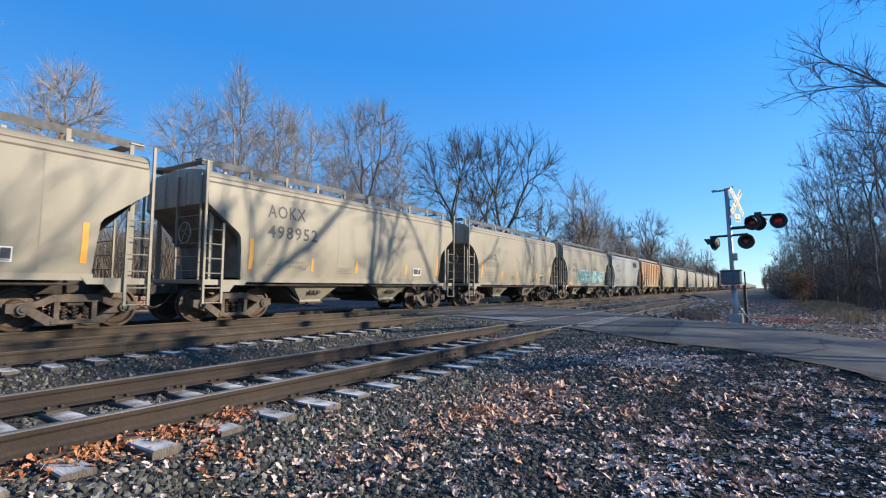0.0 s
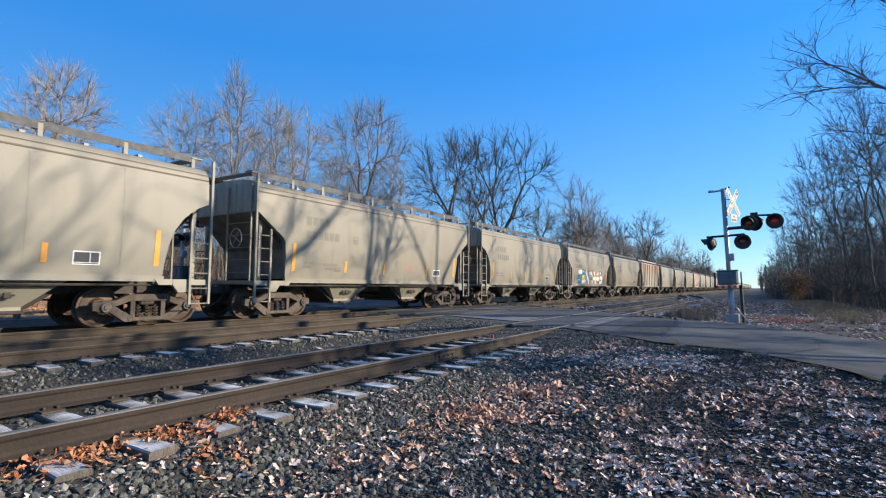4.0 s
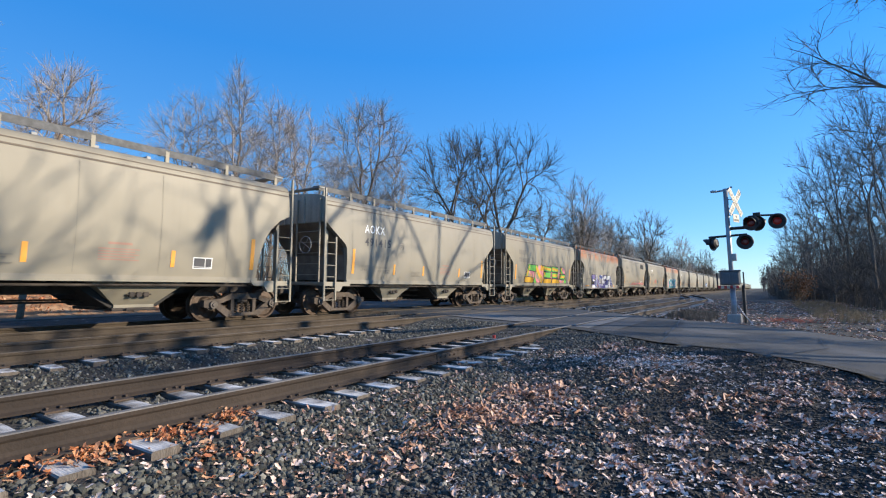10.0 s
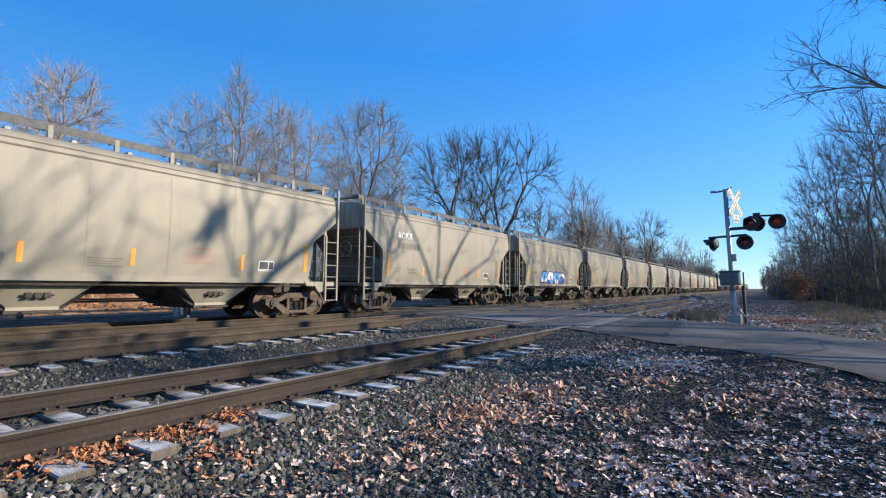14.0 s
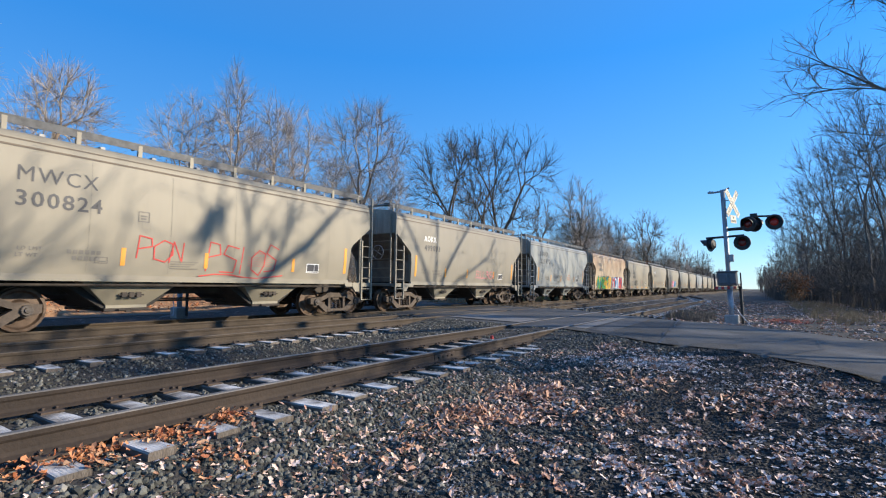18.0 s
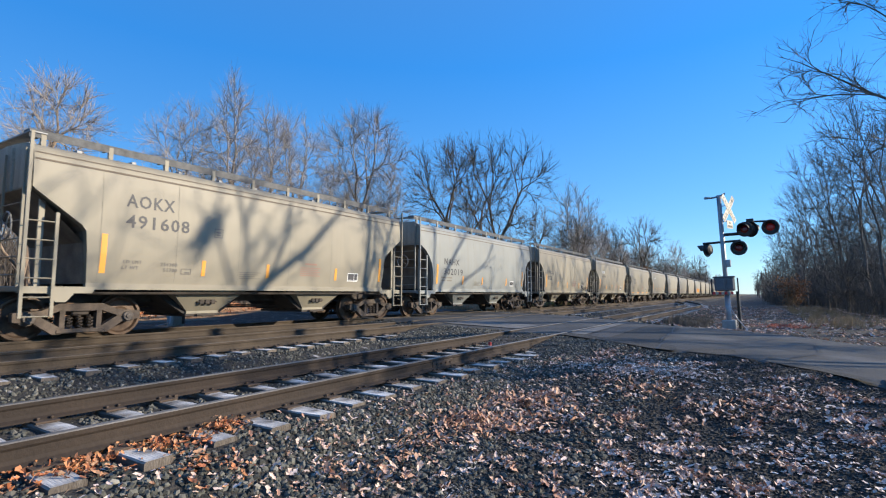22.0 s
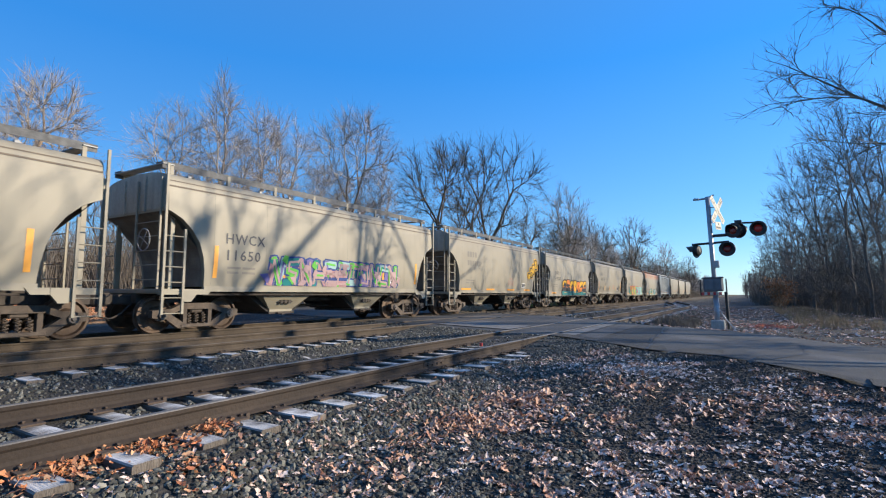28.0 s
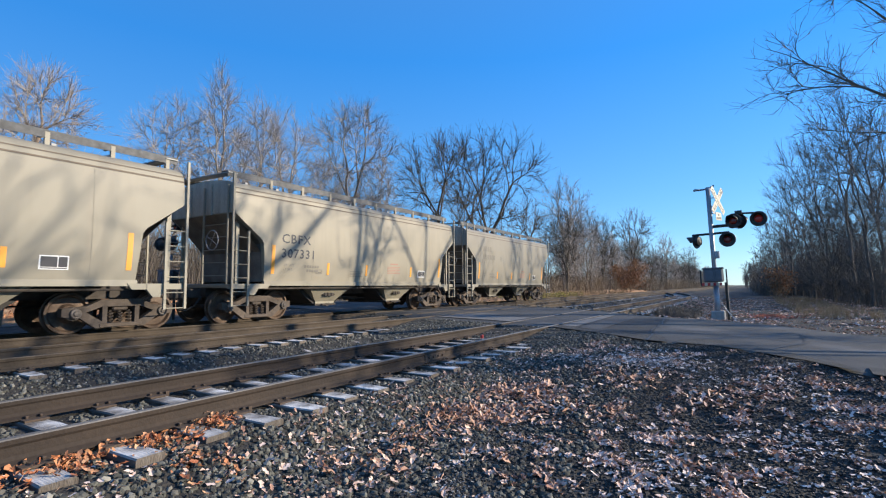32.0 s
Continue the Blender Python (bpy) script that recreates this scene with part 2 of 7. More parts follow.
class Build:
    """Collects boxes, tubes and plates into one mesh."""

    def __init__(self):
        self.v, self.f, self.m = [], [], []

    def add(self, verts, faces, mat=0):
        k = len(self.v)
        self.v += [tuple(p) for p in verts]
        self.f += [tuple(i + k for i in f) for f in faces]
        self.m += [mat] * len(faces)
        return self

    def box(self, x0, x1, y0, y1, z0, z1, mat=0, c=0.0):
        """A box; c: chamfer of its upright and lying edges."""
        if c <= 0:
            v = [(x, y, z) for z in (z0, z1) for x, y in ((x0, y0), (x1, y0), (x1, y1), (x0, y1))]
            f = [(3, 2, 1, 0), (4, 5, 6, 7), (0, 1, 5, 4), (1, 2, 6, 5), (2, 3, 7, 6), (3, 0, 4, 7)]
            return self.add(v, f, mat)
        ring = [(x0 + c, y0), (x1 - c, y0), (x1, y0 + c), (x1, y1 - c), (x1 - c, y1), (x0 + c, y1), (x0, y1 - c), (x0, y0 + c)]
        inner = [(min(max(x, x0 + c), x1 - c), min(max(y, y0 + c), y1 - c)) for x, y in ring]
        v = [(x, y, z0) for x, y in inner] + [(x, y, z0 + c) for x, y in ring] + [(x, y, z1 - c) for x, y in ring] + [(x, y, z1) for x, y in inner]
        f = [tuple(range(7, -1, -1)), tuple(range(24, 32))]
        for r in range(3):
            f += [(r * 8 + i, r * 8 + (i + 1) % 8, r * 8 + 8 + (i + 1) % 8, r * 8 + 8 + i) for i in range(8)]
        return self.add(v, f, mat)

    def tube(self, pts, r, n=6, mat=0, r1=None):
        pts = [Vector(p) for p in pts]
        k = len(pts)
        v, f = [], []
        for i, p in enumerate(pts):
            d = (pts[min(i + 1, k - 1)] - pts[max(i - 1, 0)]).normalized()
            a = d.cross(Vector((0, 0, 1)) if abs(d.z) < 0.9 else Vector((1, 0, 0))).normalized()
            b = d.cross(a)
            rr = r if r1 is None else r + (r1 - r) * i / (k - 1)
            v += [p + (a * math.cos(2 * math.pi * j / n) + b * math.sin(2 * math.pi * j / n)) * rr for j in range(n)]
        for i in range(k - 1):
            f += [(i * n + j, i * n + (j + 1) % n, (i + 1) * n + (j + 1) % n, (i + 1) * n + j) for j in range(n)]
        f += [tuple(range(n - 1, -1, -1)), tuple(range((k - 1) * n, k * n))]
        return self.add(v, f, mat)

    def disc(self, centre, profile, n=20, mat=0):
        """A turned shape about the x axis: profile of (x, radius)."""
        v, f = [], []
        for x, r in profile:
            v += [(centre[0] + x, centre[1] + r * math.cos(2 * math.pi * j / n), centre[2] + r * math.sin(2 * math.pi * j / n)) for j in range(n)]
        for i in range(len(profile) - 1):
            f += [(i * n + j, (i + 1) * n + j, (i + 1) * n + (j + 1) % n, i * n + (j + 1) % n) for j in range(n)]
        f += [tuple(range(n)), tuple(range(len(profile) * n - 1, len(profile) * n - n - 1, -1))]
        return self.add(v, f, mat)

    def prism(self, poly, x0, x1, mat=0):
        """A plate: polygon of (y, z), from x0 to x1."""
        k = len(poly)
        v = [(x0, y, z) for y, z in poly] + [(x1, y, z) for y, z in poly]
        f = [tuple(range(k - 1, -1, -1)), tuple(range(k, 2 * k))] + [(i, (i + 1) % k, k + (i + 1) % k, k + i) for i in range(k)]
        return self.add(v, f, mat)

    def mesh(self, name, mats, smooth=False):
        return mesh_from(name, self.v, self.f, mats, self.m, smooth)


def text_shape(body, height):
    """Flat outlines of a word in the built-in font, as vertices (u, v) and faces, with capitals of that height."""
    cu = bpy.data.curves.new("word", "FONT")
    cu.body, cu.size, cu.resolution_u = body, height / 0.7, 2
    cu.offset, cu.space_character = 0.0 if "M" in body else 0.005 * height / 0.27, 1.16
    ob = bpy.data.objects.new("word", cu)
    me = bpy.data.meshes.new_from_object(ob)
    v, f = [(p.co.x, p.co.y) for p in me.vertices], [tuple(p.vertices) for p in me.polygons]
    bpy.data.objects.remove(ob)
    bpy.data.meshes.remove(me)
    bpy.data.curves.remove(cu)
    return v, f

# ---- ground, road and tracks ----
RAILS = (-4.37, -5.82, -9.328, -10.778, -12.864, -14.314)
NEAR_EDGE = [(40, -14.5), (8, 3.6), (1.2, 8.1), (0.9, 8.76), (0.15, 9.5), (-0.5, 10.1), (-1.61, 10.1), (-2.6, 11.0), (-4.6, 12.5), (-9.7, 14.2), (-20, 18.5), (-28, 21.5), (-29, 24.6)]
FAR_EDGE = [(40, -7.5), (12, 8.5), (2.2, 14.8), (0.54, 16.6), (-0.83, 17.6), (-2.6, 18.2), (-5.1, 21.0), (-7.2, 23.2), (-20, 29.0), (-28, 30.0), (-29, 25.4)]


def edge_at(edge, x):
    for (x0, y0), (x1, y1) in zip(edge, edge[1:]):
        if x1 <= x <= x0:
            return y0 + (y1 - y0) * (x - x0) / (x1 - x0)
    return edge[0][1] if x > edge[0][0] else edge[-1][1]


def on_road(x, y, margin=0.0):
    return edge_at(NEAR_EDGE, x) - margin < y < edge_at(FAR_EDGE, x) + margin


def step(a, b, x):
    t = min(max((x - a) / (b - a), 0), 1)
    return t * t * (3 - 2 * t)


def ground_z(x, y):
    """Height of the ballast and the verge; 0 is the rail top."""
    z = -0.44
    for c in (-5.095, -10.053, -13.589):
        z = max(z, -0.44 + 0.195 * (1 - step(1.25, 2.1, abs(x - c))))
    z = max(z, -0.60 + 0.16 * step(2.0, -1.5, x)) if x > -3 else z
    if x < -16.2:
        z = -0.42 + 0.35 * step(-27, -36, x)
    if x > 4:
        z += 0.25 * step(4, 10, x)
    # the fill that carries the road
    d = min(edge_at(NEAR_EDGE, x) - y, 99) if y < edge_at(NEAR_EDGE, x) else y - edge_at(FAR_EDGE, x)
    if d < 6:
        z = max(z, road_z(x, y) - 0.012 - 0.08 * d if d > 0 else road_z(x, y) - 0.12)
    z += 0.03 * noise.noise((x * 0.8, y * 0.8, 0)) + 0.012 * noise.noise((x * 4, y * 4, 3))
    return z


def build_ground():
    xs = np.concatenate([np.linspace(-900, -60, 8), np.linspace(-50, -18, 17), np.arange(-17.5, -8, 0.3), np.arange(-8, 3.0, 0.14),
                         np.arange(3.0, 12, 0.5), np.linspace(13, 60, 16), np.linspace(90, 900, 7)])
    ys = np.concatenate([np.linspace(-300, -20, 8), np.arange(-16, 0, 1.0), np.arange(0, 14, 0.14), np.arange(14, 40, 0.5),
                         np.arange(40, 120, 4.0), np.linspace(130, 1600, 16)])
    v = [(x, y, ground_z(x, y)) for y in ys for x in xs]
    nx = len(xs)
    f = [(j * nx + i, j * nx + i + 1, (j + 1) * nx + i + 1, (j + 1) * nx + i) for j in range(len(ys) - 1) for i in range(nx - 1)]
    tagged(new("ground", mesh_from("ground", v, f, GROUND, smooth=True)), "dark cinder ground with frost and leaf litter", "ground", kind="structure")


def road_z(x, y):
    return -0.02 - 0.10 * step(-2.5, 3.0, x) - 0.03 * step(-16, -20, x) + 0.012 * noise.noise((x * 0.5, y * 0.5, 7))


def build_road():
    """Asphalt sheet with a ragged, broken edge and thickness, with slots for the rails."""
    gaps = sorted(RAILS)
    xs = []
    for x in list(np.arange(-29, -20, 1.5)) + list(np.arange(-20, 4, 0.35)) + list(np.arange(4, 40.1, 3.0)):
        xs.append(float(x))
    for r in gaps:
        xs = [x for x in xs if abs(x - r) > 0.12] + [r - 0.10, r + 0.055]
    xs.sort()
    rows = 14
    v, f = [], []
    for i, x in enumerate(xs):
        y0 = edge_at(NEAR_EDGE, x) + 0.18 * noise.noise((x * 1.7, 3, 1)) + 0.07 * noise.noise((x * 6, 9, 1))
        y1 = edge_at(FAR_EDGE, x) + 0.2 * noise.noise((x * 1.3, 30, 1))
        for j in range(rows):
            y = y0 + (y1 - y0) * j / (rows - 1)
            v.append((x, y, road_z(x, y) - (0.03 if j in (0, rows - 1) else 0)))
        v.append((x, y0, -0.4))
        v.append((x, y1, -0.4))
    k = rows + 2
    for i in range(len(xs) - 1):
        if any(abs((xs[i] + xs[i + 1]) / 2 - (r - 0.0225)) < 0.07 for r in gaps):
            continue
        for j in range(rows - 1):
            f.append((i * k + j, (i + 1) * k + j, (i + 1) * k + j + 1, i * k + j + 1))
        f.append((i * k + rows, (i + 1) * k + rows, (i + 1) * k, i * k))
        f.append((i * k + rows - 1, (i + 1) * k + rows - 1, (i + 1) * k + rows + 1, i * k + rows + 1))
    tagged(new("road", mesh_from("road", v, f, ASPHALT)), "worn grey asphalt level crossing with patched broken edges", "road", kind="structure")


RAIL_SECTION = [(-0.07, -0.186), (0.07, -0.186), (0.07, -0.174), (0.034, -0.152), (0.023, -0.125), (0.021, -0.062), (0.035, -0.042), (0.037, -0.010),
                (0.030, -0.001), (-0.030, -0.001), (-0.037, -0.010), (-0.035, -0.042), (-0.021, -0.062), (-0.023, -0.125), (-0.034, -0.152), (-0.07, -0.174)]


def rail_run(name, path, label, side=None):
    """A rail swept along points (x, y)."""
    k = len(RAIL_SECTION)
    v, f, m = [], [], []
    for i, (x, y) in enumerate(path):
        a, b = path[max(i - 1, 0)], path[min(i + 1, len(path) - 1)]
        d = Vector((b[0] - a[0], b[1] - a[1])).normalized()
        v += [(x + s * d.y, y - s * d.x, z) for s, z in RAIL_SECTION]
    for i in range(len(path) - 1):
        for j in range(k):
            f.append((i * k + j, (i + 1) * k + j, (i + 1) * k + (j + 1) % k, i * k + (j + 1) % k))
            m.append(1 if j in (7, 8, 9) else 0)
    f += [tuple(range(k)), tuple(range(len(path) * k - 1, len(path) * k - k - 1, -1))]
    m += [0, 0]
    return tagged(new(name, mesh_from(name, v, f, [side or RAIL, RUSTTOP if side else RAILTOP], m)), label, "rail", "track rails", "structure")


def siding_shift(y):
    """How far the siding has swung over towards the middle track."""
    return -4.96 * step(48, 88, y)


def build_rails():
    ys = [-60, -20, 0, 20, 40] + list(np.arange(44, 92, 4.0)) + [120, 200, 400, 700]
    for x in RAILS[:2]:
        rail_run("rail", [(x + siding_shift(y), y) for y in ys if y <= 88], "rusty brown steel rail of the siding on frosted sleepers", RUSTSHADE)
    for x in RAILS[2:4]:
        rail_run("rail", [(x, y) for y in (-60, 0, 60, 200, 700)], "rusty steel rail of the sunlit middle track")
    for x in RAILS[4:]:
        rail_run("rail", [(x, y) for y in (-60, 0, 60, 200, 900)], "steel rail under the passing freight train")


build_ground()
build_road()
build_rails()

# ---- sleepers, ballast, leaf litter ----
def random_surface(name, colours, rough=0.9, frost=None, frost_at=(0.5, 0.62), frost_scale=0.9):
    """Loose pieces in one mesh: each takes a colour of its own; frost lies on some of them in patches."""
    m, n, l, b = nodes_of(name)
    geo = n.new("ShaderNodeNewGeometry")
    r = n.new("ShaderNodeValToRGB")
    while len(r.color_ramp.elements) < len(colours):
        r.color_ramp.elements.new(0.5)
    for i, c in enumerate(colours):
        r.color_ramp.elements[i].position = i / (len(colours) - 1)
        r.color_ramp.elements[i].color = (*c, 1)
    l.new(geo.outputs["Random Per Island"], r.inputs[0])
    col = r.outputs[0]
    grain = noise_node(n, l, 45, 3)
    if frost:
        patch = noise_node(n, l, frost_scale, 4)
        add = n.new("ShaderNodeMath")
        add.operation = "MULTIPLY_ADD"
        l.new(grain.outputs[0], add.inputs[0])
        add.inputs[1].default_value = 0.45
        l.new(patch.outputs[0], add.inputs[2])
        sep, up = n.new("ShaderNodeSeparateXYZ"), n.new("ShaderNodeMath")
        l.new(geo.outputs["Normal"], sep.inputs[0])
        up.operation = "MULTIPLY"
        l.new(ramp(n, l, add.outputs[0], frost_at[0] + 0.22, frost_at[1] + 0.22).outputs[0], up.inputs[0])
        l.new(ramp(n, l, sep.outputs[2], 0.1, 0.7).outputs[0], up.inputs[1])
        col = mix(n, l, up.outputs[0], col, frost)
    l.new(col, b.inputs["Base Color"])
    b.inputs["Roughness"].default_value = rough
    bp = n.new("ShaderNodeBump")
    bp.inputs["Strength"].default_value, bp.inputs["Distance"].default_value = 0.4, 0.01
    l.new(grain.outputs[0], bp.inputs["Height"])
    l.new(bp.outputs[0], b.inputs["Normal"])
    return m


STONE = random_surface("grey granite ballast", [(0.0176, 0.0184, 0.0152), (0.068, 0.068, 0.056), (0.144, 0.142, 0.12), (0.0384, 0.0384, 0.032), (0.108, 0.106, 0.088), (0.0272, 0.0272, 0.0232), (0.288, 0.272, 0.232)], 0.85)
GRIT = random_surface("dark cinder grit", [(0.0162, 0.0162, 0.0144), (0.045, 0.0423, 0.0378), (0.0252, 0.0234, 0.0216), (0.108, 0.101, 0.09)], 0.9, (0.70, 0.67, 0.63), (0.66, 0.76))
LEAF = random_surface("fallen oak leaves, some frosted", [(0.255, 0.123, 0.0765), (0.493, 0.289, 0.196), (0.357, 0.178, 0.115), (0.578, 0.408, 0.306), (0.289, 0.17, 0.128), (0.544, 0.408, 0.332)], 0.75,
                      (0.76, 0.60, 0.52), (0.40, 0.60), 1.6)
FRESHLEAF = random_surface("curled orange-brown leaves", [(0.425, 0.136, 0.051), (0.51, 0.23, 0.102), (0.306, 0.0935, 0.0382), (0.527, 0.306, 0.17), (0.476, 0.17, 0.0638)], 0.7)


FROSTLEAF = random_surface("thickly frosted leaves", [(0.42, 0.28, 0.21), (0.58, 0.44, 0.36), (0.34, 0.22, 0.17), (0.64, 0.52, 0.45)], 0.8, (0.74, 0.62, 0.55), (0.28, 0.46), 3.0)
PALELEAF = random_surface("pale pinkish leaves", [(0.44, 0.229, 0.141), (0.563, 0.352, 0.238), (0.334, 0.167, 0.106), (0.598, 0.422, 0.317)], 0.75, (0.78, 0.60, 0.49), (0.50, 0.68), 2.0)


def scatter(name, spots, size, mat, flat=0.85, seed=1):
    """Angular stones, one mesh; spots: array of x, y, z."""
    rng = np.random.default_rng(seed)
    n = len(spots)
    cube = np.array([(x, y, z) for z in (-1, 1) for y in (-1, 1) for x in (-1, 1)], float)
    v = cube[None] * rng.uniform(0.6, 1.05, (n, 8, 3)) * rng.uniform(size[0], size[1], (n, 1, 1)) * 0.5
    v[:, 4:, :2] *= rng.uniform(0.5, 0.95, (n, 1, 2))
    v[:, :, 2] *= flat
    a, b = rng.uniform(0, 6.283, n), rng.normal(0, 0.8, n)
    ca, sa, cb, sb = np.cos(a)[:, None], np.sin(a)[:, None], np.cos(b)[:, None], np.sin(b)[:, None]
    x, y, z = v[..., 0], v[..., 1], v[..., 2]
    y, z = y * cb - z * sb, y * sb + z * cb
    x, y = x * ca - y * sa, x * sa + y * ca
    v = np.stack([x, y, z], -1) + spots[:, None, :]
    q = np.array([(0, 2, 3, 1), (4, 5, 7, 6), (0, 1, 5, 4), (1, 3, 7, 5), (3, 2, 6, 7), (2, 0, 4, 6)])
    f = (q[None] + 8 * np.arange(n)[:, None, None]).reshape(-1, 4)
    return fast_mesh(name, v.reshape(-1, 3), f, mat)


def crushed(name, spots, size, mat, seed=1):
    """Irregular many-sided stones, one mesh; spots: array of x, y, z."""
    rng = np.random.default_rng(seed)
    n, g = len(spots), (1 + 5 ** 0.5) / 2
    ico = np.array([(a, b * g, 0) for a in (-1, 1) for b in (1, -1)] + [(0, a, b * g) for a in (-1, 1) for b in (1, -1)] + [(b * g, 0, a) for a in (-1, 1) for b in (1, -1)], float) / 1.9
    tri = [(i, j, k) for i in range(12) for j in range(i + 1, 12) for k in range(j + 1, 12) if max(np.linalg.norm(ico[i] - ico[j]), np.linalg.norm(ico[j] - ico[k]), np.linalg.norm(ico[i] - ico[k])) < 1.1]
    tri = np.array([t if np.dot(np.cross(ico[t[1]] - ico[t[0]], ico[t[2]] - ico[t[0]]), ico[t[0]]) > 0 else (t[0], t[2], t[1]) for t in tri])
    v = ico[None] * rng.uniform(0.62, 1.12, (n, 12, 1)) * rng.uniform(0.55, 1.0, (n, 1, 3)) * rng.uniform(size[0], size[1], (n, 1, 1)) * 0.55
    q = rng.normal(0, 1, (n, 4))
    w, x, y, z = (q / np.linalg.norm(q, axis=1, keepdims=True)).T
    r = np.stack([1 - 2 * (y * y + z * z), 2 * (x * y - w * z), 2 * (x * z + w * y), 2 * (x * y + w * z), 1 - 2 * (x * x + z * z), 2 * (y * z - w * x),
                  2 * (x * z - w * y), 2 * (y * z + w * x), 1 - 2 * (x * x + y * y)], 1).reshape(n, 3, 3)
    v = np.einsum("nij,nkj->nki", r, v) + spots[:, None, :]
    return fast_mesh(name, v.reshape(-1, 3), (tri[None] + 12 * np.arange(n)[:, None, None]).reshape(-1, 3), mat)


def fast_mesh(name, v, f, mat):
    me = bpy.data.meshes.new(name)
    me.vertices.add(len(v))
    me.vertices.foreach_set("co", v.astype(np.float32).ravel())
    k = f.shape[1]
    me.loops.add(f.size)
    me.loops.foreach_set("vertex_index", f.astype(np.int32).ravel())
    me.polygons.add(len(f))
    me.polygons.foreach_set("loop_start", np.arange(0, f.size, k, dtype=np.int32))
    me.materials.append(mat)
    me.update(calc_edges=True)
    me.shade_flat()
    return me


def litter(name, spots, size, mat, seed=1, lift=0.5):
    """Curled leaves, one mesh: each a lobed strip folded along its rib."""
    rng = np.random.default_rng(seed)
    n = len(spots)
    base = np.array([(-1, 0, 0.1), (-0.45, 0.42, 0.28), (-0.05, 0.26, 0.12), (0.45, 0.46, 0.34), (1, 0, 0.25), (0.45, -0.46, 0.3), (-0.05, -0.26, 0.1), (-0.45, -0.42, 0.22), (0, 0, 0)], float)
    v = base[None] + rng.normal(0, 0.1, (n, 9, 3))
    v[..., 2] *= rng.uniform(0.2, 1.6, (n, 1))
    v *= rng.uniform(size[0], size[1], (n, 1, 1)) * 0.5
    a, b, c = rng.uniform(0, 6.283, n)[:, None], rng.normal(0, lift, n)[:, None], rng.normal(0, lift, n)[:, None]
    x, y, z = v[..., 0], v[..., 1], v[..., 2]
    y, z = y * np.cos(b) - z * np.sin(b), y * np.sin(b) + z * np.cos(b)
    x, z = x * np.cos(c) + z * np.sin(c), -x * np.sin(c) + z * np.cos(c)
    x, y = x * np.cos(a) - y * np.sin(a), x * np.sin(a) + y * np.cos(a)
    z = z - z.min(1, keepdims=True)
    v = np.stack([x, y, z], -1) + spots[:, None, :]
    t = np.array([(i, (i + 1) % 8, 8) for i in range(8)])
    f = (t[None] + 9 * np.arange(n)[:, None, None]).reshape(-1, 3)
    return fast_mesh(name, v.reshape(-1, 3), f, mat)


def sleeper_rows():
    """Where the sleepers lie, track by track: middle of the track, distances along it."""
    rnd = random.Random(3)
    rows = {}
    for name, cx, y_end in (("siding_track", -5.095, 88), ("middle_track", -10.053, 70), ("main_track", -13.589, 60)):
        ys, y = [], -1.72
        while y < y_end:
            y += 0.556 + rnd.uniform(-0.045, 0.045)
            if not (on_road(cx, y, -0.1) and on_road(cx + 1.2, y, -0.4)):
                ys.append(y)
        rows[name] = (cx, ys)
    return rows


SLEEPERS = sleeper_rows()


def clear_of_sleepers(x, y):
    for cx, ys in SLEEPERS.values():
        if abs(x - cx) < 1.36 and y < 20 and min(abs(y - s) for s in ys) < 0.15:
            return False
    return all(abs(x - r) > 0.085 for r in RAILS)


def spread_over(n, x0, x1, y0, y1, seed, keep=None, lift=0.0, bias=1.0):
    rng = np.random.default_rng(seed)
    xs = rng.uniform(x0, x1, n)
    ys = y0 + (y1 - y0) * rng.uniform(0, 1, n) ** bias
    out = [(x, y, ground_z(x, y) + lift) for x, y in zip(xs, ys) if not on_road(x, y, 0.05) and (y > 20 or clear_of_sleepers(x, y)) and (keep is None or keep(x, y))]
    return np.array(out)


def stuff(name, me, label, category):
    return tagged(new(name, me), label, category, kind="stuff")


def clumps(x, y):
    """Where leaves gather: in patches, and hardly at the road's crumbled edge."""
    if edge_at(NEAR_EDGE, x) - y < 0.75 + 0.6 * noise.noise((x * 1.1, y * 1.1, 4)) and y < 12 and noise.noise((x * 6, y * 6, 1)) < 0.25:
        return False
    return 0.5 * noise.noise((x * 0.6 + 4, y * 0.6, 2)) + noise.noise((x * 3.4, y * 3.4, 5)) + 0.8 * noise.noise((x * 8.0, y * 11.0, 8)) > 0.34


def thinning(cx, cy, r):
    """Keeps fewer and fewer pieces away from a middle."""
    rnd = random.Random(int(cx * 7 + cy))
    return lambda x, y: not (-2.7 < x < 1.8 and 2.2 < y < 10.2) and rnd.random() < max(0.0, 1 - math.hypot(x - cx, y - cy) / r)


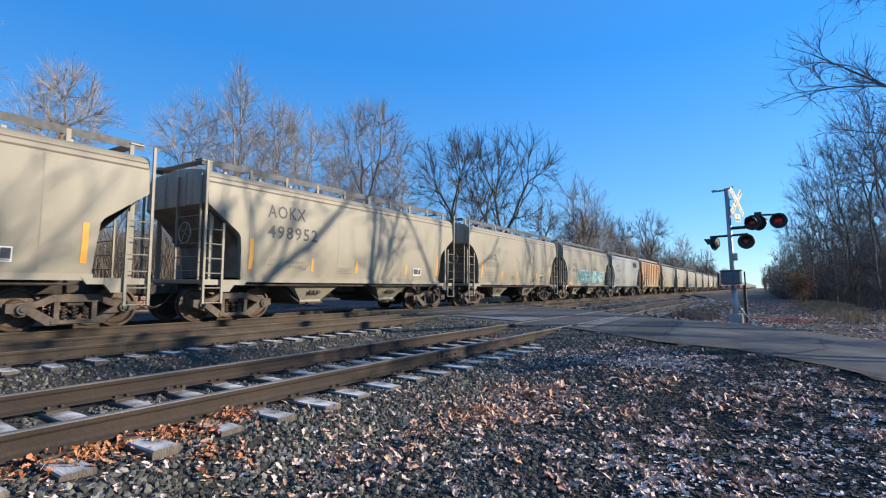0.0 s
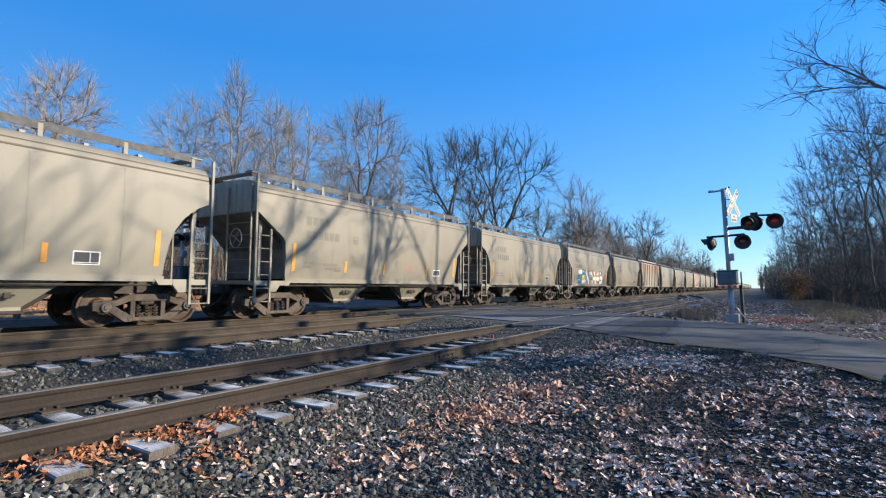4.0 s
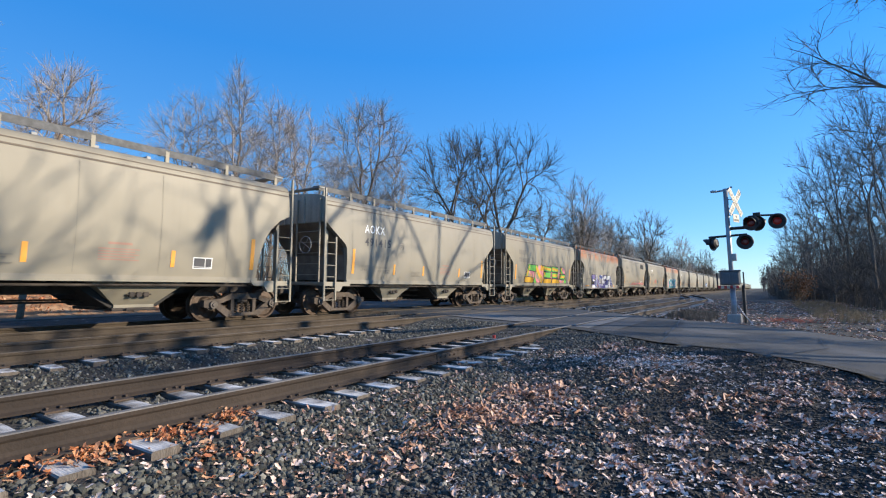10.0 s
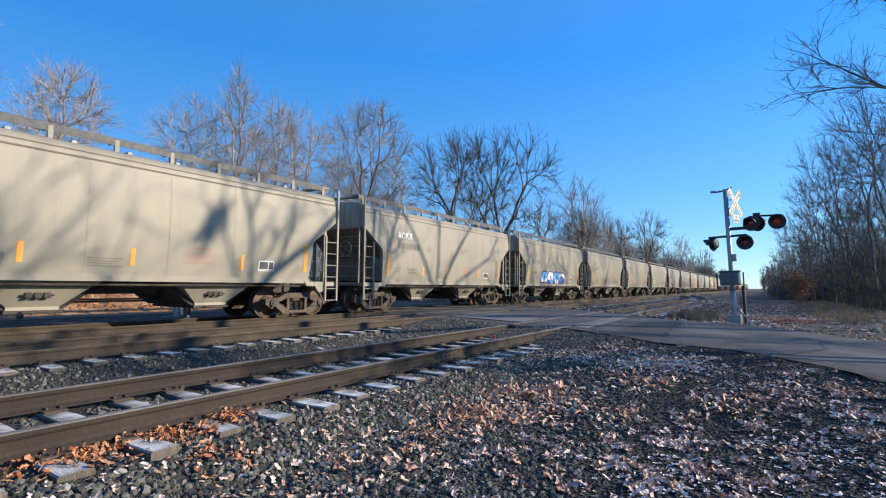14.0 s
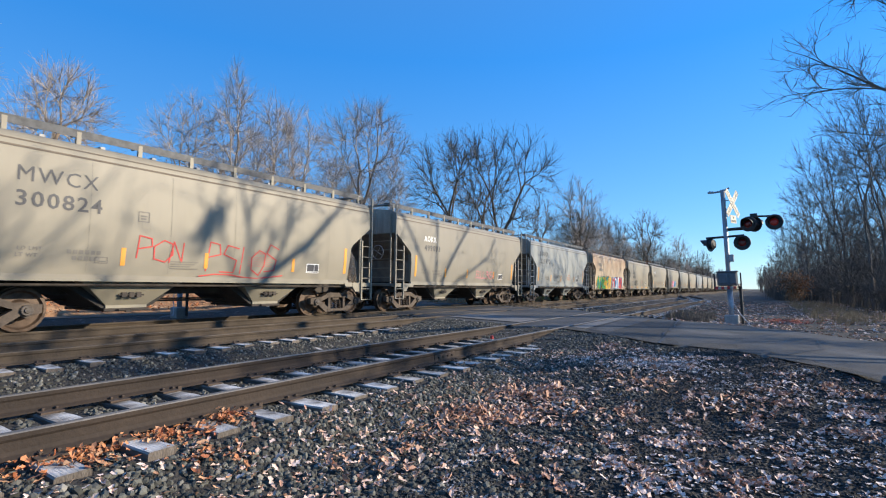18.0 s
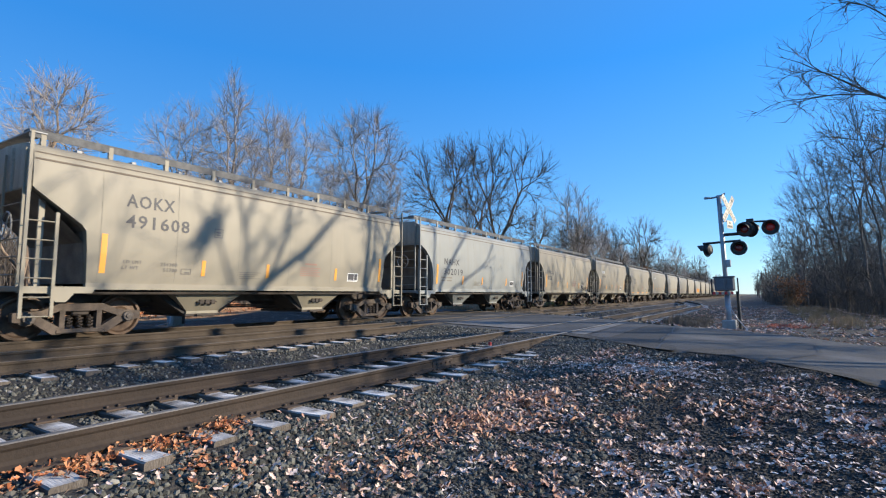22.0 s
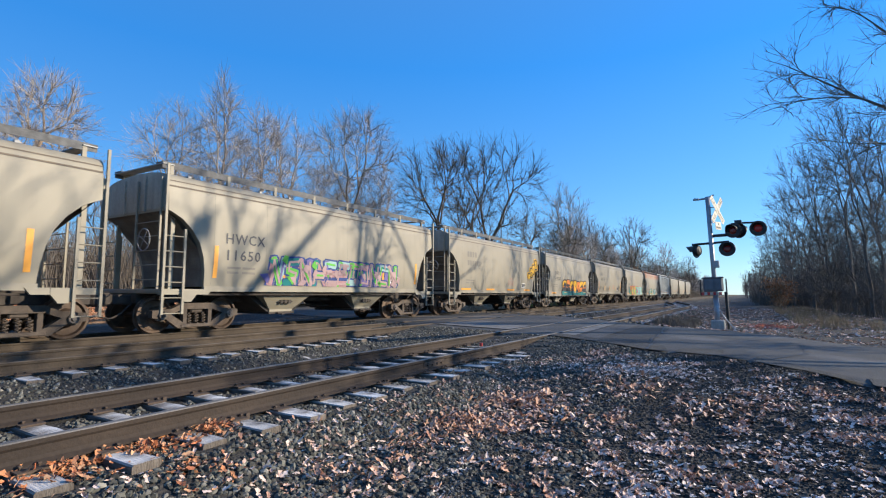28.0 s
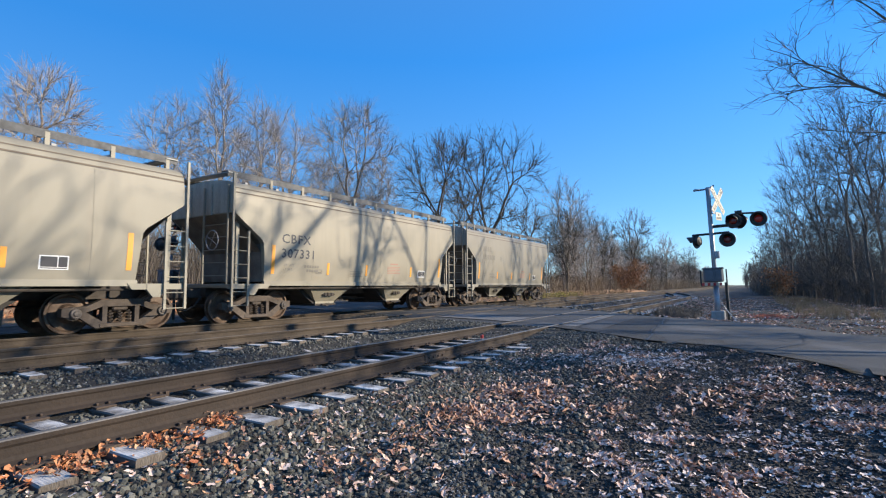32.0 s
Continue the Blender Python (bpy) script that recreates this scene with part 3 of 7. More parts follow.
def build_loose():
    lots = [spread_over(15000, -4.3, -2.3, 0.6, 13.2, 1, lift=0.0, bias=1.1), spread_over(2500, -2.4, -1.2, 2.5, 11.5, 21), spread_over(5200, -5.76, -4.43, 0.2, 13.5, 2, bias=1.1),
            spread_over(14000, -9.27, -5.88, 0.5, 15.2, 3, bias=1.1), spread_over(2600, -10.72, -9.4, 1, 16, 4), spread_over(3000, -12.8, -10.85, 1, 17, 5)]
    stuff("ballast", crushed("ballast", np.concatenate(lots), (0.034, 0.088), STONE, seed=3), "angular blue-grey crushed stone ballast round the tracks", "ballast")
    far = np.concatenate([spread_over(5000, -16, -2.4, 17, 46, 6), spread_over(9000, -17, -2, -6, 1.0, 7)])
    stuff("far_ballast", scatter("far_ballast", far, (0.06, 0.14), STONE, seed=4), "crushed stone ballast along the tracks past the crossing", "ballast")
    grit = np.concatenate([spread_over(42000, -2.9, 1.7, 2.2, 10.4, 8, bias=1.25), spread_over(3000, -3.6, -1.6, 1.6, 12, 18), spread_over(26000, -7, 11, -8, 12, 48, thinning(0.5, 3, 9))])
    stuff("cinder_grit", scatter("cinder_grit", grit, (0.012, 0.04), GRIT, seed=5), "dark cinder grit with frost beside the track", "gravel")
    leaves = np.concatenate([spread_over(46000, -2.7, 1.8, 2.2, 10.2, 9, lambda x, y: clumps(x, y) and x > -2.1 - 0.12 * (y - 2.2), 0.008, 1.2), spread_over(5000, -0.8, 1.8, 2.2, 7.5, 29, clumps, 0.008, 1.2), spread_over(1100, -3.9, -2.4, 1.0, 9.5, 10, None, 0.02), spread_over(30000, -5, 11, -8, 11, 49, thinning(1.5, 2.5, 9), 0.008), spread_over(9000, -3.0, 6, 16.5, 32, 11, clumps, 0.01)])
    stuff("leaf_litter", litter("leaf_litter", leaves, (0.035, 0.09), LEAF, 6, 0.35), "frosted brown oak leaves strewn over the verge", "leaf litter")
    beyond = spread_over(16000, -4.5, 7, 18.5, 62, 13, lambda x, y: noise.noise((x * 0.9, y * 0.45, 3)) + 0.7 * noise.noise((x * 2.6, y * 1.3, 6)) > 0.02, 0.01)
    stuff("leaf_litter", litter("leaf_litter", beyond, (0.08, 0.2), LEAF, 14, 0.25), "frosted brown leaves strewn beyond the road", "leaf litter")
    rng = np.random.default_rng(12)
    heaps, pale = [], []
    for x, y, r, n in ((-4.2, 2.2, 0.2, 110), (-4.14, 1.7, 0.22, 100), (-4.18, 2.9, 0.2, 75), (-4.05, 2.5, 0.2, 30), (-2.67, 5.0, 0.5, 230), (-2.64, 6.3, 0.5, 170), (-3.0, 3.2, 0.35, 30), (-2.8, 4.0, 0.4, 50), (-4.15, 1.2, 0.2, 50),
                       (-2.4, 3.2, 0.4, 26), (-3.6, 2.3, 0.4, 45), (-4.0, 6.9, 0.15, 14), (-2.0, 5.6, 0.5, 70), (-1.4, 7.2, 0.6, 80), (-0.4, 6.6, 0.5, 60)):
        for _ in range(int(n * 1.8)):
            px, py = x + rng.normal(0, r * 0.55), y + rng.normal(0, r * 0.55)
            (heaps if x < -3.5 else pale).append((px, py, ground_z(px, py) + 0.02 + abs(rng.normal(0, 0.02))))
    white = []
    for x, y, r, n in ((-1.4, 8.5, 0.62, 1500), (0.3, 5.5, 0.5, 260), (0.9, 4.6, 0.5, 260), (-0.6, 4.3, 0.45, 170), (0.2, 7.6, 0.6, 260), (-2.6, 8.6, 0.4, 160)):
        for _ in range(n):
            px, py = x + rng.normal(0, r * 0.6), y + rng.normal(0, r * 0.6)
            white.append((px, py, ground_z(px, py) + 0.012))
    stuff("leaf_drift", litter("leaf_drift", np.array(white), (0.03, 0.08), FROSTLEAF, 9, 0.2), "thickly frosted pale leaves in patches on the verge", "leaf litter")
    stuff("leaf_drift", litter("leaf_drift", np.array(pale), (0.045, 0.11), PALELEAF, 8, 0.45), "pale pinkish-brown frosted leaves in drifts on the verge", "leaf litter")
    stuff("leaf_drift", litter("leaf_drift", np.array(heaps), (0.035, 0.085), FRESHLEAF, 7, 0.42), "curled orange oak leaves drifted against the siding", "leaf litter")


def build_sleepers():
    rnd = random.Random(3)
    meshes = []
    for k in range(6):
        b = Build()
        n = 9
        zs = [(rnd.uniform(-0.012, 0.0), rnd.uniform(-0.012, 0.0)) for _ in range(n)]
        w = 0.108
        for i in range(n - 1):
            x0, x1 = -1.3 + 2.6 * i / (n - 1), -1.3 + 2.6 * (i + 1) / (n - 1)
            (a0, b0), (a1, b1) = zs[i], zs[i + 1]
            j = [rnd.uniform(-0.006, 0.006) for _ in range(2)]
            v = [(x0, -w, -0.17), (x1, -w, -0.17), (x1, w, -0.17), (x0, w, -0.17), (x0, -w, a0 - 0.012), (x1, -w, a1 - 0.012), (x1, w, b1 - 0.012), (x0, w, b0 - 0.012),
                 (x0, -w + 0.012, a0), (x1, -w + 0.012, a1), (x1, w - 0.012, b1), (x0, w - 0.012, b0)]
            f = [(0, 1, 5, 4), (2, 3, 7, 6), (4, 5, 9, 8), (6, 7, 11, 10), (8, 9, 10, 11)]
            if i == 0:
                f.append((3, 0, 4, 8, 11, 7))
            if i == n - 2:
                f.append((1, 2, 6, 10, 9, 5))
            b.add(v, f)
        meshes.append(b.mesh("sleeper", TIE))
    pl = Build()
    pl.box(-0.18, 0.18, -0.095, 0.095, -0.006, 0.012)
    for x in (-0.095, 0.095):
        for y in (-0.05, 0.06):
            pl.tube([(x, y, 0.0), (x, y, 0.028)], 0.009, 5)
            pl.box(x - 0.018 + (0.010 if x < 0 else -0.010), x + 0.018 + (0.010 if x < 0 else -0.010), y - 0.013, y + 0.013, 0.024, 0.038, 0, 0.004)
    plate = pl.mesh("tie_plate", PLATE)
    an = Build()
    an.box(-0.09, 0.09, -0.012, 0.012, -0.03, 0.004)
    an.box(0.075, 0.095, -0.02, 0.02, -0.03, 0.03)
    anchor = an.mesh("rail_anchor", PLATE)
    for name, label, cx, rails, y_end in (("siding_track", "siding track bed of frosted grey wooden sleepers", -5.095, RAILS[:2], 88), ("middle_track", "middle track bed of weathered wooden sleepers", -10.053, RAILS[2:4], 70),
                                          ("main_track", "main track bed of dark wooden sleepers under the train", -13.589, RAILS[4:], 60)):
        root = tagged(empty(name), label, "track", kind="structure")
        for i, y in enumerate(SLEEPERS[name][1]):
            sh = siding_shift(y) if name == "siding_track" else 0.0
            part("sleeper", meshes[rnd.randrange(6)], root, at=pose(cx + sh + rnd.uniform(-0.05, 0.09), y, -0.196 + rnd.uniform(-0.006, 0.006), 0, rnd.uniform(-0.4, 0.4), rnd.uniform(-1.6, 1.6)))
            if y < 14 and name != "main_track":
                for r in rails:
                    part("tie_plate", plate, root, at=pose(r, y, -0.192))
                    if i % 4 == 0 and name == "siding_track":
                        part("rail_anchor", anchor, root, at=pose(r, y + 0.14, -0.19))
        # joint bars of the siding
        if name == "siding_track":
            j = Build()
            j.box(0.012, 0.034, -0.3, 0.3, -0.155, -0.05, 0, 0.006)
            j.box(-0.034, -0.012, -0.3, 0.3, -0.155, -0.05, 0, 0.006)
            for yy in (-0.2, -0.07, 0.07, 0.2):
                j.tube([(0.03, yy, -0.1), (0.055, yy, -0.1)], 0.016, 6)
            part("joint_bar", j.mesh("joint_bar", PLATE), root, at=pose(RAILS[0], 6.9, 0))


build_loose()
build_sleepers()

# ---- freight wagons ----
TRACK_X = -13.589
ENDDIRT = surface("dirty end sheet paint", (0.27, 0.25, 0.21), (0.40, 0.37, 0.30), 1.5, 0.85, 0.2, 40, stretch=(3, 1, 0.4))
DIRTSHADE = surface("dirty slope sheet", (0.12, 0.10, 0.08), (0.22, 0.19, 0.155), 2, 0.9, 0.2, 40)
DULLGRATE = surface("weathered steel grating", (0.045, 0.047, 0.05), (0.10, 0.104, 0.11), 8, 0.6, 0.3, 80, 0.3)
GRATE = surface("dark steel grating", (0.010, 0.011, 0.012), (0.03, 0.032, 0.034), 8, 0.6, 0.3, 80, 0.3)
SIDE = [(1.2, 1.455), (1.5, 1.50), (1.9, 1.535), (2.3, 1.55), (2.7, 1.552), (3.1, 1.545), (3.45, 1.53), (3.7, 1.507), (3.9, 1.475)]   # height, half width


def side_x(z):
    for (z0, x0), (z1, x1) in zip(SIDE, SIDE[1:]):
        if z <= z1:
            return x0 + (x1 - x0) * (max(z, z0) - z0) / (z1 - z0)
    return SIDE[-1][1]


# lower outline of the side sheet from the sill to the end, as (distance from the middle, height)
ANGULAR = [(4.93, 1.2), (4.98, 1.9), (5.02, 2.3), (5.1, 2.42), (5.95, 3.05), (6.0, 3.1)]
ROUND = [(4.93, 1.2), (4.96, 1.6), (5.02, 1.95), (5.14, 2.3), (5.34, 2.6), (5.62, 2.87), (5.9, 3.02), (6.0, 3.06)]
DEEP = [(5.25, 1.12), (5.3, 1.55), (5.28, 1.95), (5.1, 2.3), (5.05, 2.55), (5.3, 2.85), (5.7, 3.05), (6.0, 3.1)]


def hull_mesh(name, outline, roof=4.13, flat=False, ups=None):
    """Closed hopper body: bulging or flat sides, rounded roof, end sheets that slope inward."""
    sx = (lambda z: 1.50) if flat else side_x
    zs = [3.1, 3.35, 3.6, 3.82]
    roofline = [(1.45, 3.90), (1.40, 3.95), (1.28, 4.0), (1.05, 4.05), (0.6, roof - 0.03), (0.0, roof)]
    half = list(outline)
    ups = ups or [y for y, z in half]
    stations = [(-y, z, -u) for (y, z), u in reversed(list(zip(half, ups)))] + [(y, 1.2, y) for y in (-3, -1, 1, 3)] + [(y, z, u) for (y, z), u in zip(half, ups)]
    v, rings = [], []
    for y, zb, up in stations:
        ring = []
        low = [zb + (3.1 - zb) * t for t in (0, 0.2, 0.4, 0.6, 0.8)]
        right = [(sx(z), z) for z in low + zs] + roofline
        prof = [(0.0, zb)] + right
        prof += [(-x, z) for x, z in reversed(right[:-1])]
        for x, z in prof:
            ring.append(len(v))
            v.append((x, y + (up - y) * min((z - zb) / (3.1 - zb + 1e-6), 1.0), z))
        rings.append(ring)
    f = []
    k = len(rings[0])
    for a, b in zip(rings, rings[1:]):
        f += [(a[i], a[(i + 1) % k], b[(i + 1) % k], b[i]) for i in range(k)]
    f += [tuple(reversed(rings[0])), tuple(rings[-1])]
    me = mesh_from(name, v, f, CREAM)
    me.polygons.foreach_set("use_smooth", [True] * len(me.polygons))
    me.set_sharp_from_angle(angle=radians(26))
    return me


def curved_plate(name, y0, y1, z0, z1, mat, proud=0.006, skew=0.0):
    """A thin mark on the wagon's side that follows its bulge."""
    b = Build()
    n = 4
    v = []
    for i in range(n + 1):
        z = z0 + (z1 - z0) * i / n
        s = skew * i / n
        v += [(side_x(z) + proud, y0 + s, z), (side_x(z) + proud, y1 + s, z)]
    b.add(v, [(2 * i, 2 * i + 1, 2 * i + 3, 2 * i + 2) for i in range(n)])
    return b.mesh(name, mat)


def lettering(name, rows, mat, proud=0.008, wide=1.0, flat=False):
    """Words on the side: rows of (text, left, bottom, height)."""
    b = Build()
    for body, y, z, hgt in rows:
        tv, tf = text_shape(body, hgt)
        b.add([((1.5 if flat else side_x(z + w)) + proud, y + u * wide, z + w) for u, w in tv], tf)
    return b.mesh(name, mat)


def bars(name, rows, mat, proud=0.007, flat=False):
    """Unreadable small print: rows of (left, bottom, width, height)."""
    b = Build()
    for y, z, w, hgt in rows:
        n = max(1, int(hgt / 0.3))
        v = [((1.5 if flat else side_x(z + hgt * i / n)) + proud, yy, z + hgt * i / n) for i in range(n + 1) for yy in (y, y + w)]
        b.add(v, [(2 * i, 2 * i + 1, 2 * i + 3, 2 * i + 2) for i in range(n)])
    return b.mesh(name, mat)


def make_truck_parts():
    """Meshes of a three-piece bogie, about its own centre; the axles lie along x."""
    wb, out = 0.93, {}
    s = Build()
    poly = [(-1.22, 0.46), (-1.15, 0.60), (-0.80, 0.64), (-0.45, 0.76), (0.45, 0.76), (0.80, 0.64), (1.15, 0.60), (1.22, 0.46), (1.05, 0.34),
            (0.85, 0.36), (0.5, 0.20), (0.36, 0.17), (-0.36, 0.17), (-0.5, 0.20), (-0.85, 0.36), (-1.05, 0.34)]
    # a frame of beams, open where the springs and the windows are
    beams = [[(-1.2, 0.40), (-1.2, 0.58), (-0.72, 0.62), (-0.42, 0.76), (0.42, 0.76), (0.72, 0.62), (1.2, 0.58), (1.2, 0.40), (0.95, 0.36), (0.8, 0.46),
              (0.62, 0.52), (0.42, 0.60), (-0.42, 0.60), (-0.62, 0.52), (-0.8, 0.46), (-0.95, 0.36)]]
    for poly in beams:
        s.prism(poly, -0.09, 0.09)
    s.prism([(-0.88, 0.38), (-0.76, 0.50), (-0.36, 0.24), (-0.36, 0.12), (-0.52, 0.12)], -0.085, 0.085)
    s.prism([(0.88, 0.38), (0.52, 0.12), (0.36, 0.12), (0.36, 0.24), (0.76, 0.50)], -0.085, 0.085)
    for sg in (-1, 1):
        ring = [(sg * 0.96 + 0.17 * math.cos(a), 0.46 + 0.15 * math.sin(a)) for a in np.linspace(0, 2 * math.pi, 13)[:-1]]
        s.prism(ring, -0.095, 0.06)
    s.box(-0.10, 0.10, -0.46, 0.46, 0.13, 0.22, 0, 0.015)
    s.box(-0.08, 0.08, -0.40, -0.30, 0.2, 0.66)
    s.box(-0.08, 0.08, 0.30, 0.40, 0.2, 0.66)
    out["side_frame"] = s.mesh("side_frame", CASTING)
    b = Build()
    b.box(-1.06, 1.06, -0.17, 0.17, 0.50, 0.68, 0, 0.03)
    out["bolster"] = b.mesh("bolster", CASTING)
    c = Build()
    for y in (-0.2, 0.0, 0.2):
        pts = [(0.055 * math.cos(a), y + 0.055 * math.sin(a), 0.22 + 0.28 * a / (2 * math.pi * 4)) for a in np.linspace(0, 8 * math.pi, 33)]
        c.tube(pts, 0.018, 4)
    out["spring"] = c.mesh("spring", CASTING)
    w = Build()
    prof = [(-0.06, 0.10), (-0.065, 0.17), (-0.01, 0.22), (0.0, 0.36), (-0.055, 0.40), (-0.05, 0.452), (0.055, 0.46), (0.06, 0.49), (0.085, 0.49), (0.09, 0.40),
            (0.05, 0.36), (0.05, 0.22), (0.08, 0.12)]
    for sx in (1, -1):
        w.disc((0.72 * sx, 0, 0), [(-x * sx if sx > 0 else -x * sx, r) for x, r in prof], 24)
    w.tube([(-1.0, 0, 0), (1.0, 0, 0)], 0.075, 8)
    out["wheelset"] = w.mesh("wheelset", WHEEL)
    k = Build()
    k.disc((0, 0, 0), [(-0.16, 0.115), (0.08, 0.115), (0.1, 0.10), (0.1, 0.06), (0.125, 0.05), (0.13, 0.0)], 14)
    out["bearing_cap"] = k.mesh("bearing_cap", CAP)
    return out


def ladder_mesh(tall, y_out, y_in, top_in):
    b = Build()
    x = 1.565
    b.box(x - 0.025, x + 0.025, y_out - 0.03, y_out + 0.03, 0.50, tall)
    b.box(x - 0.025, x + 0.025, y_in - 0.03, y_in + 0.03, 0.50, top_in)
    z = 0.52
    while z < tall - 0.2:
        if z < top_in:
            b.tube([(x, y_out, z), (x, y_in, z)], 0.015, 5)
        z += 0.38
    return b


def make_car_parts():
    p = {}
    p["hull_angular"] = hull_mesh("hull", ANGULAR)
    p["hull_round"] = hull_mesh("hull", ROUND)
    p["hull_deep"] = hull_mesh("hull", DEEP, ups=[4.3, 4.45, 4.6, 4.85, 5.1, 5.4, 5.75, 6.0])
    p["hull_flat"] = hull_mesh("hull", [(4.6, 1.2), (4.75, 1.35), (5.9, 3.0), (6.0, 3.1)], flat=True)
    # side sill and shear plate
    s = Build()
    for sg in (1, -1):
        s.box(min(1.40 * sg, 1.50 * sg), max(1.40 * sg, 1.50 * sg), -4.95, 4.95, 1.06, 1.20)
    p["side_sill"] = s.mesh("side_sill", CREAM)
    s = Build()
    for sg in (1, -1):
        s.box(min(1.40 * sg, 1.485 * sg), max(1.40 * sg, 1.485 * sg), -6.0, 6.0, 0.86, 1.22)
    p["deep_sill"] = s.mesh("side_sill", CREAM)
    e = Build()
    e.box(-1.5, 1.5, -0.30, 0.30, 1.0, 1.12, 0, 0.02)
    e.prism([(-0.32, 0.98), (0.95, 0.98), (1.05, 1.12), (-0.32, 1.12)], 1.42, 1.52)
    e.prism([(-0.32, 0.98), (0.95, 0.98), (1.05, 1.12), (-0.32, 1.12)], -1.52, -1.42)
    e.prism([(0.30, 0.80), (0.48, 0.80), (0.62, 0.98), (0.62, 1.12), (0.16, 1.12), (0.16, 0.98)], 1.43, 1.53)
    p["end_platform"] = e.mesh("end_platform", CREAM)
    c = Build()
    c.box(-0.36, 0.36, -6.05, 6.05, 0.76, 1.08)
    # added dark panel and plate that put shade under the hull between the chutes
    c.box(-1.3, -1.24, -4.3, 4.3, 0.74, 1.19)
    c.box(-1.3, 1.36, -4.3, 4.3, 1.10, 1.185)
    p["centre_sill"] = c.mesh("centre_sill", STEEL)
    # slope sheets behind the cut-outs; dirt and shade are both in their dark colour
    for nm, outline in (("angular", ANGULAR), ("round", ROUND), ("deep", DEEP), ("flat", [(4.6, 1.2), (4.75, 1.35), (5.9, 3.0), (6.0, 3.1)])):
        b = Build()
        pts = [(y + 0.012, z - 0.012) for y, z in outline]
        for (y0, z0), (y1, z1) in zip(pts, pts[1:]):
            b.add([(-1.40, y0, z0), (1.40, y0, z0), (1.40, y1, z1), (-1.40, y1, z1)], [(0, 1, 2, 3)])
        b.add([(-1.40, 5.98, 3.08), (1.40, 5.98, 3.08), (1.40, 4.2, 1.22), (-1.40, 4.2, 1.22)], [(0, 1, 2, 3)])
        p["slope_" + nm] = b.mesh("slope_sheet", DIRTSHADE)
    b = Build()
    half = [(1.50, 3.12), (1.47, 3.84), (1.38, 3.94), (1.26, 3.99), (1.03, 4.04), (0.6, 4.09), (0.0, 4.12)]
    ring = half + [(-x, z) for x, z in reversed(half[:-1])]
    b.add([(x, 6.012, z) for x, z in ring], [tuple(range(len(ring)))[::-1]])
    for x in (-0.5, 0.5):
        b.box(x - 0.03, x + 0.03, 6.012, 6.06, 3.1, 4.0)
    p["end_sheet"] = b.mesh("end_sheet", ENDDIRT)
    b = Build()
    b.prism([(-2.6, 0.55), (2.6, 0.55), (2.6, 0.60), (-2.6, 0.60)], -0.04, 0.04)
    b.tube([(-0.3, -4.2, 0.62), (-0.3, 4.2, 0.62)], 0.025, 6)
    p["brake_rod"] = b.mesh("brake_rod", STEEL)
    b = Build()
    b.tube([(1.36, -4.9, 0.98), (1.36, 4.9, 0.98)], 0.03, 6)
    p["air_pipe"] = b.mesh("air_pipe", STEEL)
    h = Build()
    v = []
    for z, hw, hl in ((1.20, 1.42, 1.32), (0.98, 1.28, 0.98), (0.52, 0.98, 0.45), (0.44, 0.98, 0.45)):
        v += [(-hw, -hl, z), (hw, -hl, z), (hw, hl, z), (-hw, hl, z)]
    f = [(15, 14, 13, 12)[::-1]]
    for r in range(3):
        f += [(r * 4 + i, r * 4 + 4 + i, r * 4 + 4 + (i + 1) % 4, r * 4 + (i + 1) % 4) for i in range(4)]
    h.add(v, f)
    p["hopper_chute"] = h.mesh("hopper_chute", CREAM)
    # black stands in for dirt and shade on the chutes' end slopes
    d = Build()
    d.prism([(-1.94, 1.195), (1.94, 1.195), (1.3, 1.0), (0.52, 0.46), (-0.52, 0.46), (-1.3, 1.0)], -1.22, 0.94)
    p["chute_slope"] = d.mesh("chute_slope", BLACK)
    g = Build()
    g.box(-1.02, 1.02, -0.5, 0.5, 0.38, 0.45, 0, 0.01)
    g.box(1.02, 1.10, -0.06, 0.06, 0.36, 0.44)
    g.tube([(1.07, -0.22, 0.41), (1.07, 0.22, 0.41)], 0.035, 6)
    p["outlet_gate"] = g.mesh("outlet_gate", STEEL)
    o = Build()
    for dy in (-0.16, 0.0, 0.16):
        o.box(1.13, 1.20, dy - 0.06, dy + 0.06, 0.70, 0.82, 0, 0.01)
    o.tube([(1.17, -0.28, 0.76), (1.17, 0.28, 0.76)], 0.02, 5)
    p["chute_lock"] = o.mesh("chute_lock", STEEL)
    b = Build()
    for sg in (1, -1):
        b.box(min(0.86 * sg, 1.16 * sg), max(0.86 * sg, 1.16 * sg), -6.0, 6.0, 4.30, 4.335)
        b.box(min(1.15 * sg, 1.165 * sg), max(1.15 * sg, 1.165 * sg), -6.0, 6.0, 4.17, 4.345)
    p["running_board"] = b.mesh("running_board", GRATE)
    p["pale_board"] = b.mesh("running_board", GALV)
    p["dull_board"] = b.mesh("running_board", DULLGRATE)
    b = Build()
    b.box(-1.2, 1.2, -0.10, 0.20, 4.27, 4.295)
    p["end_walkway"] = b.mesh("end_walkway", GALV)
    b = Build()
    b.prism([(-0.045, 3.97), (0.045, 3.97), (0.045, 4.30), (-0.045, 4.30)], 1.10, 1.17)
    b.box(0.75, 1.12, -0.02, 0.02, 4.24, 4.30)
    p["board_post"] = b.mesh("board_post", CREAM)
    t = Build()
    t.box(-0.34, 0.34, -5.2, 5.2, 4.10, 4.22, 0, 0.03)
    for y in np.arange(-4.8, 5.0, 1.2):
        t.box(-0.40, 0.40, y - 0.05, y + 0.05, 4.1, 4.27)
    p["roof_hatch"] = t.mesh("roof_hatch", GALV)
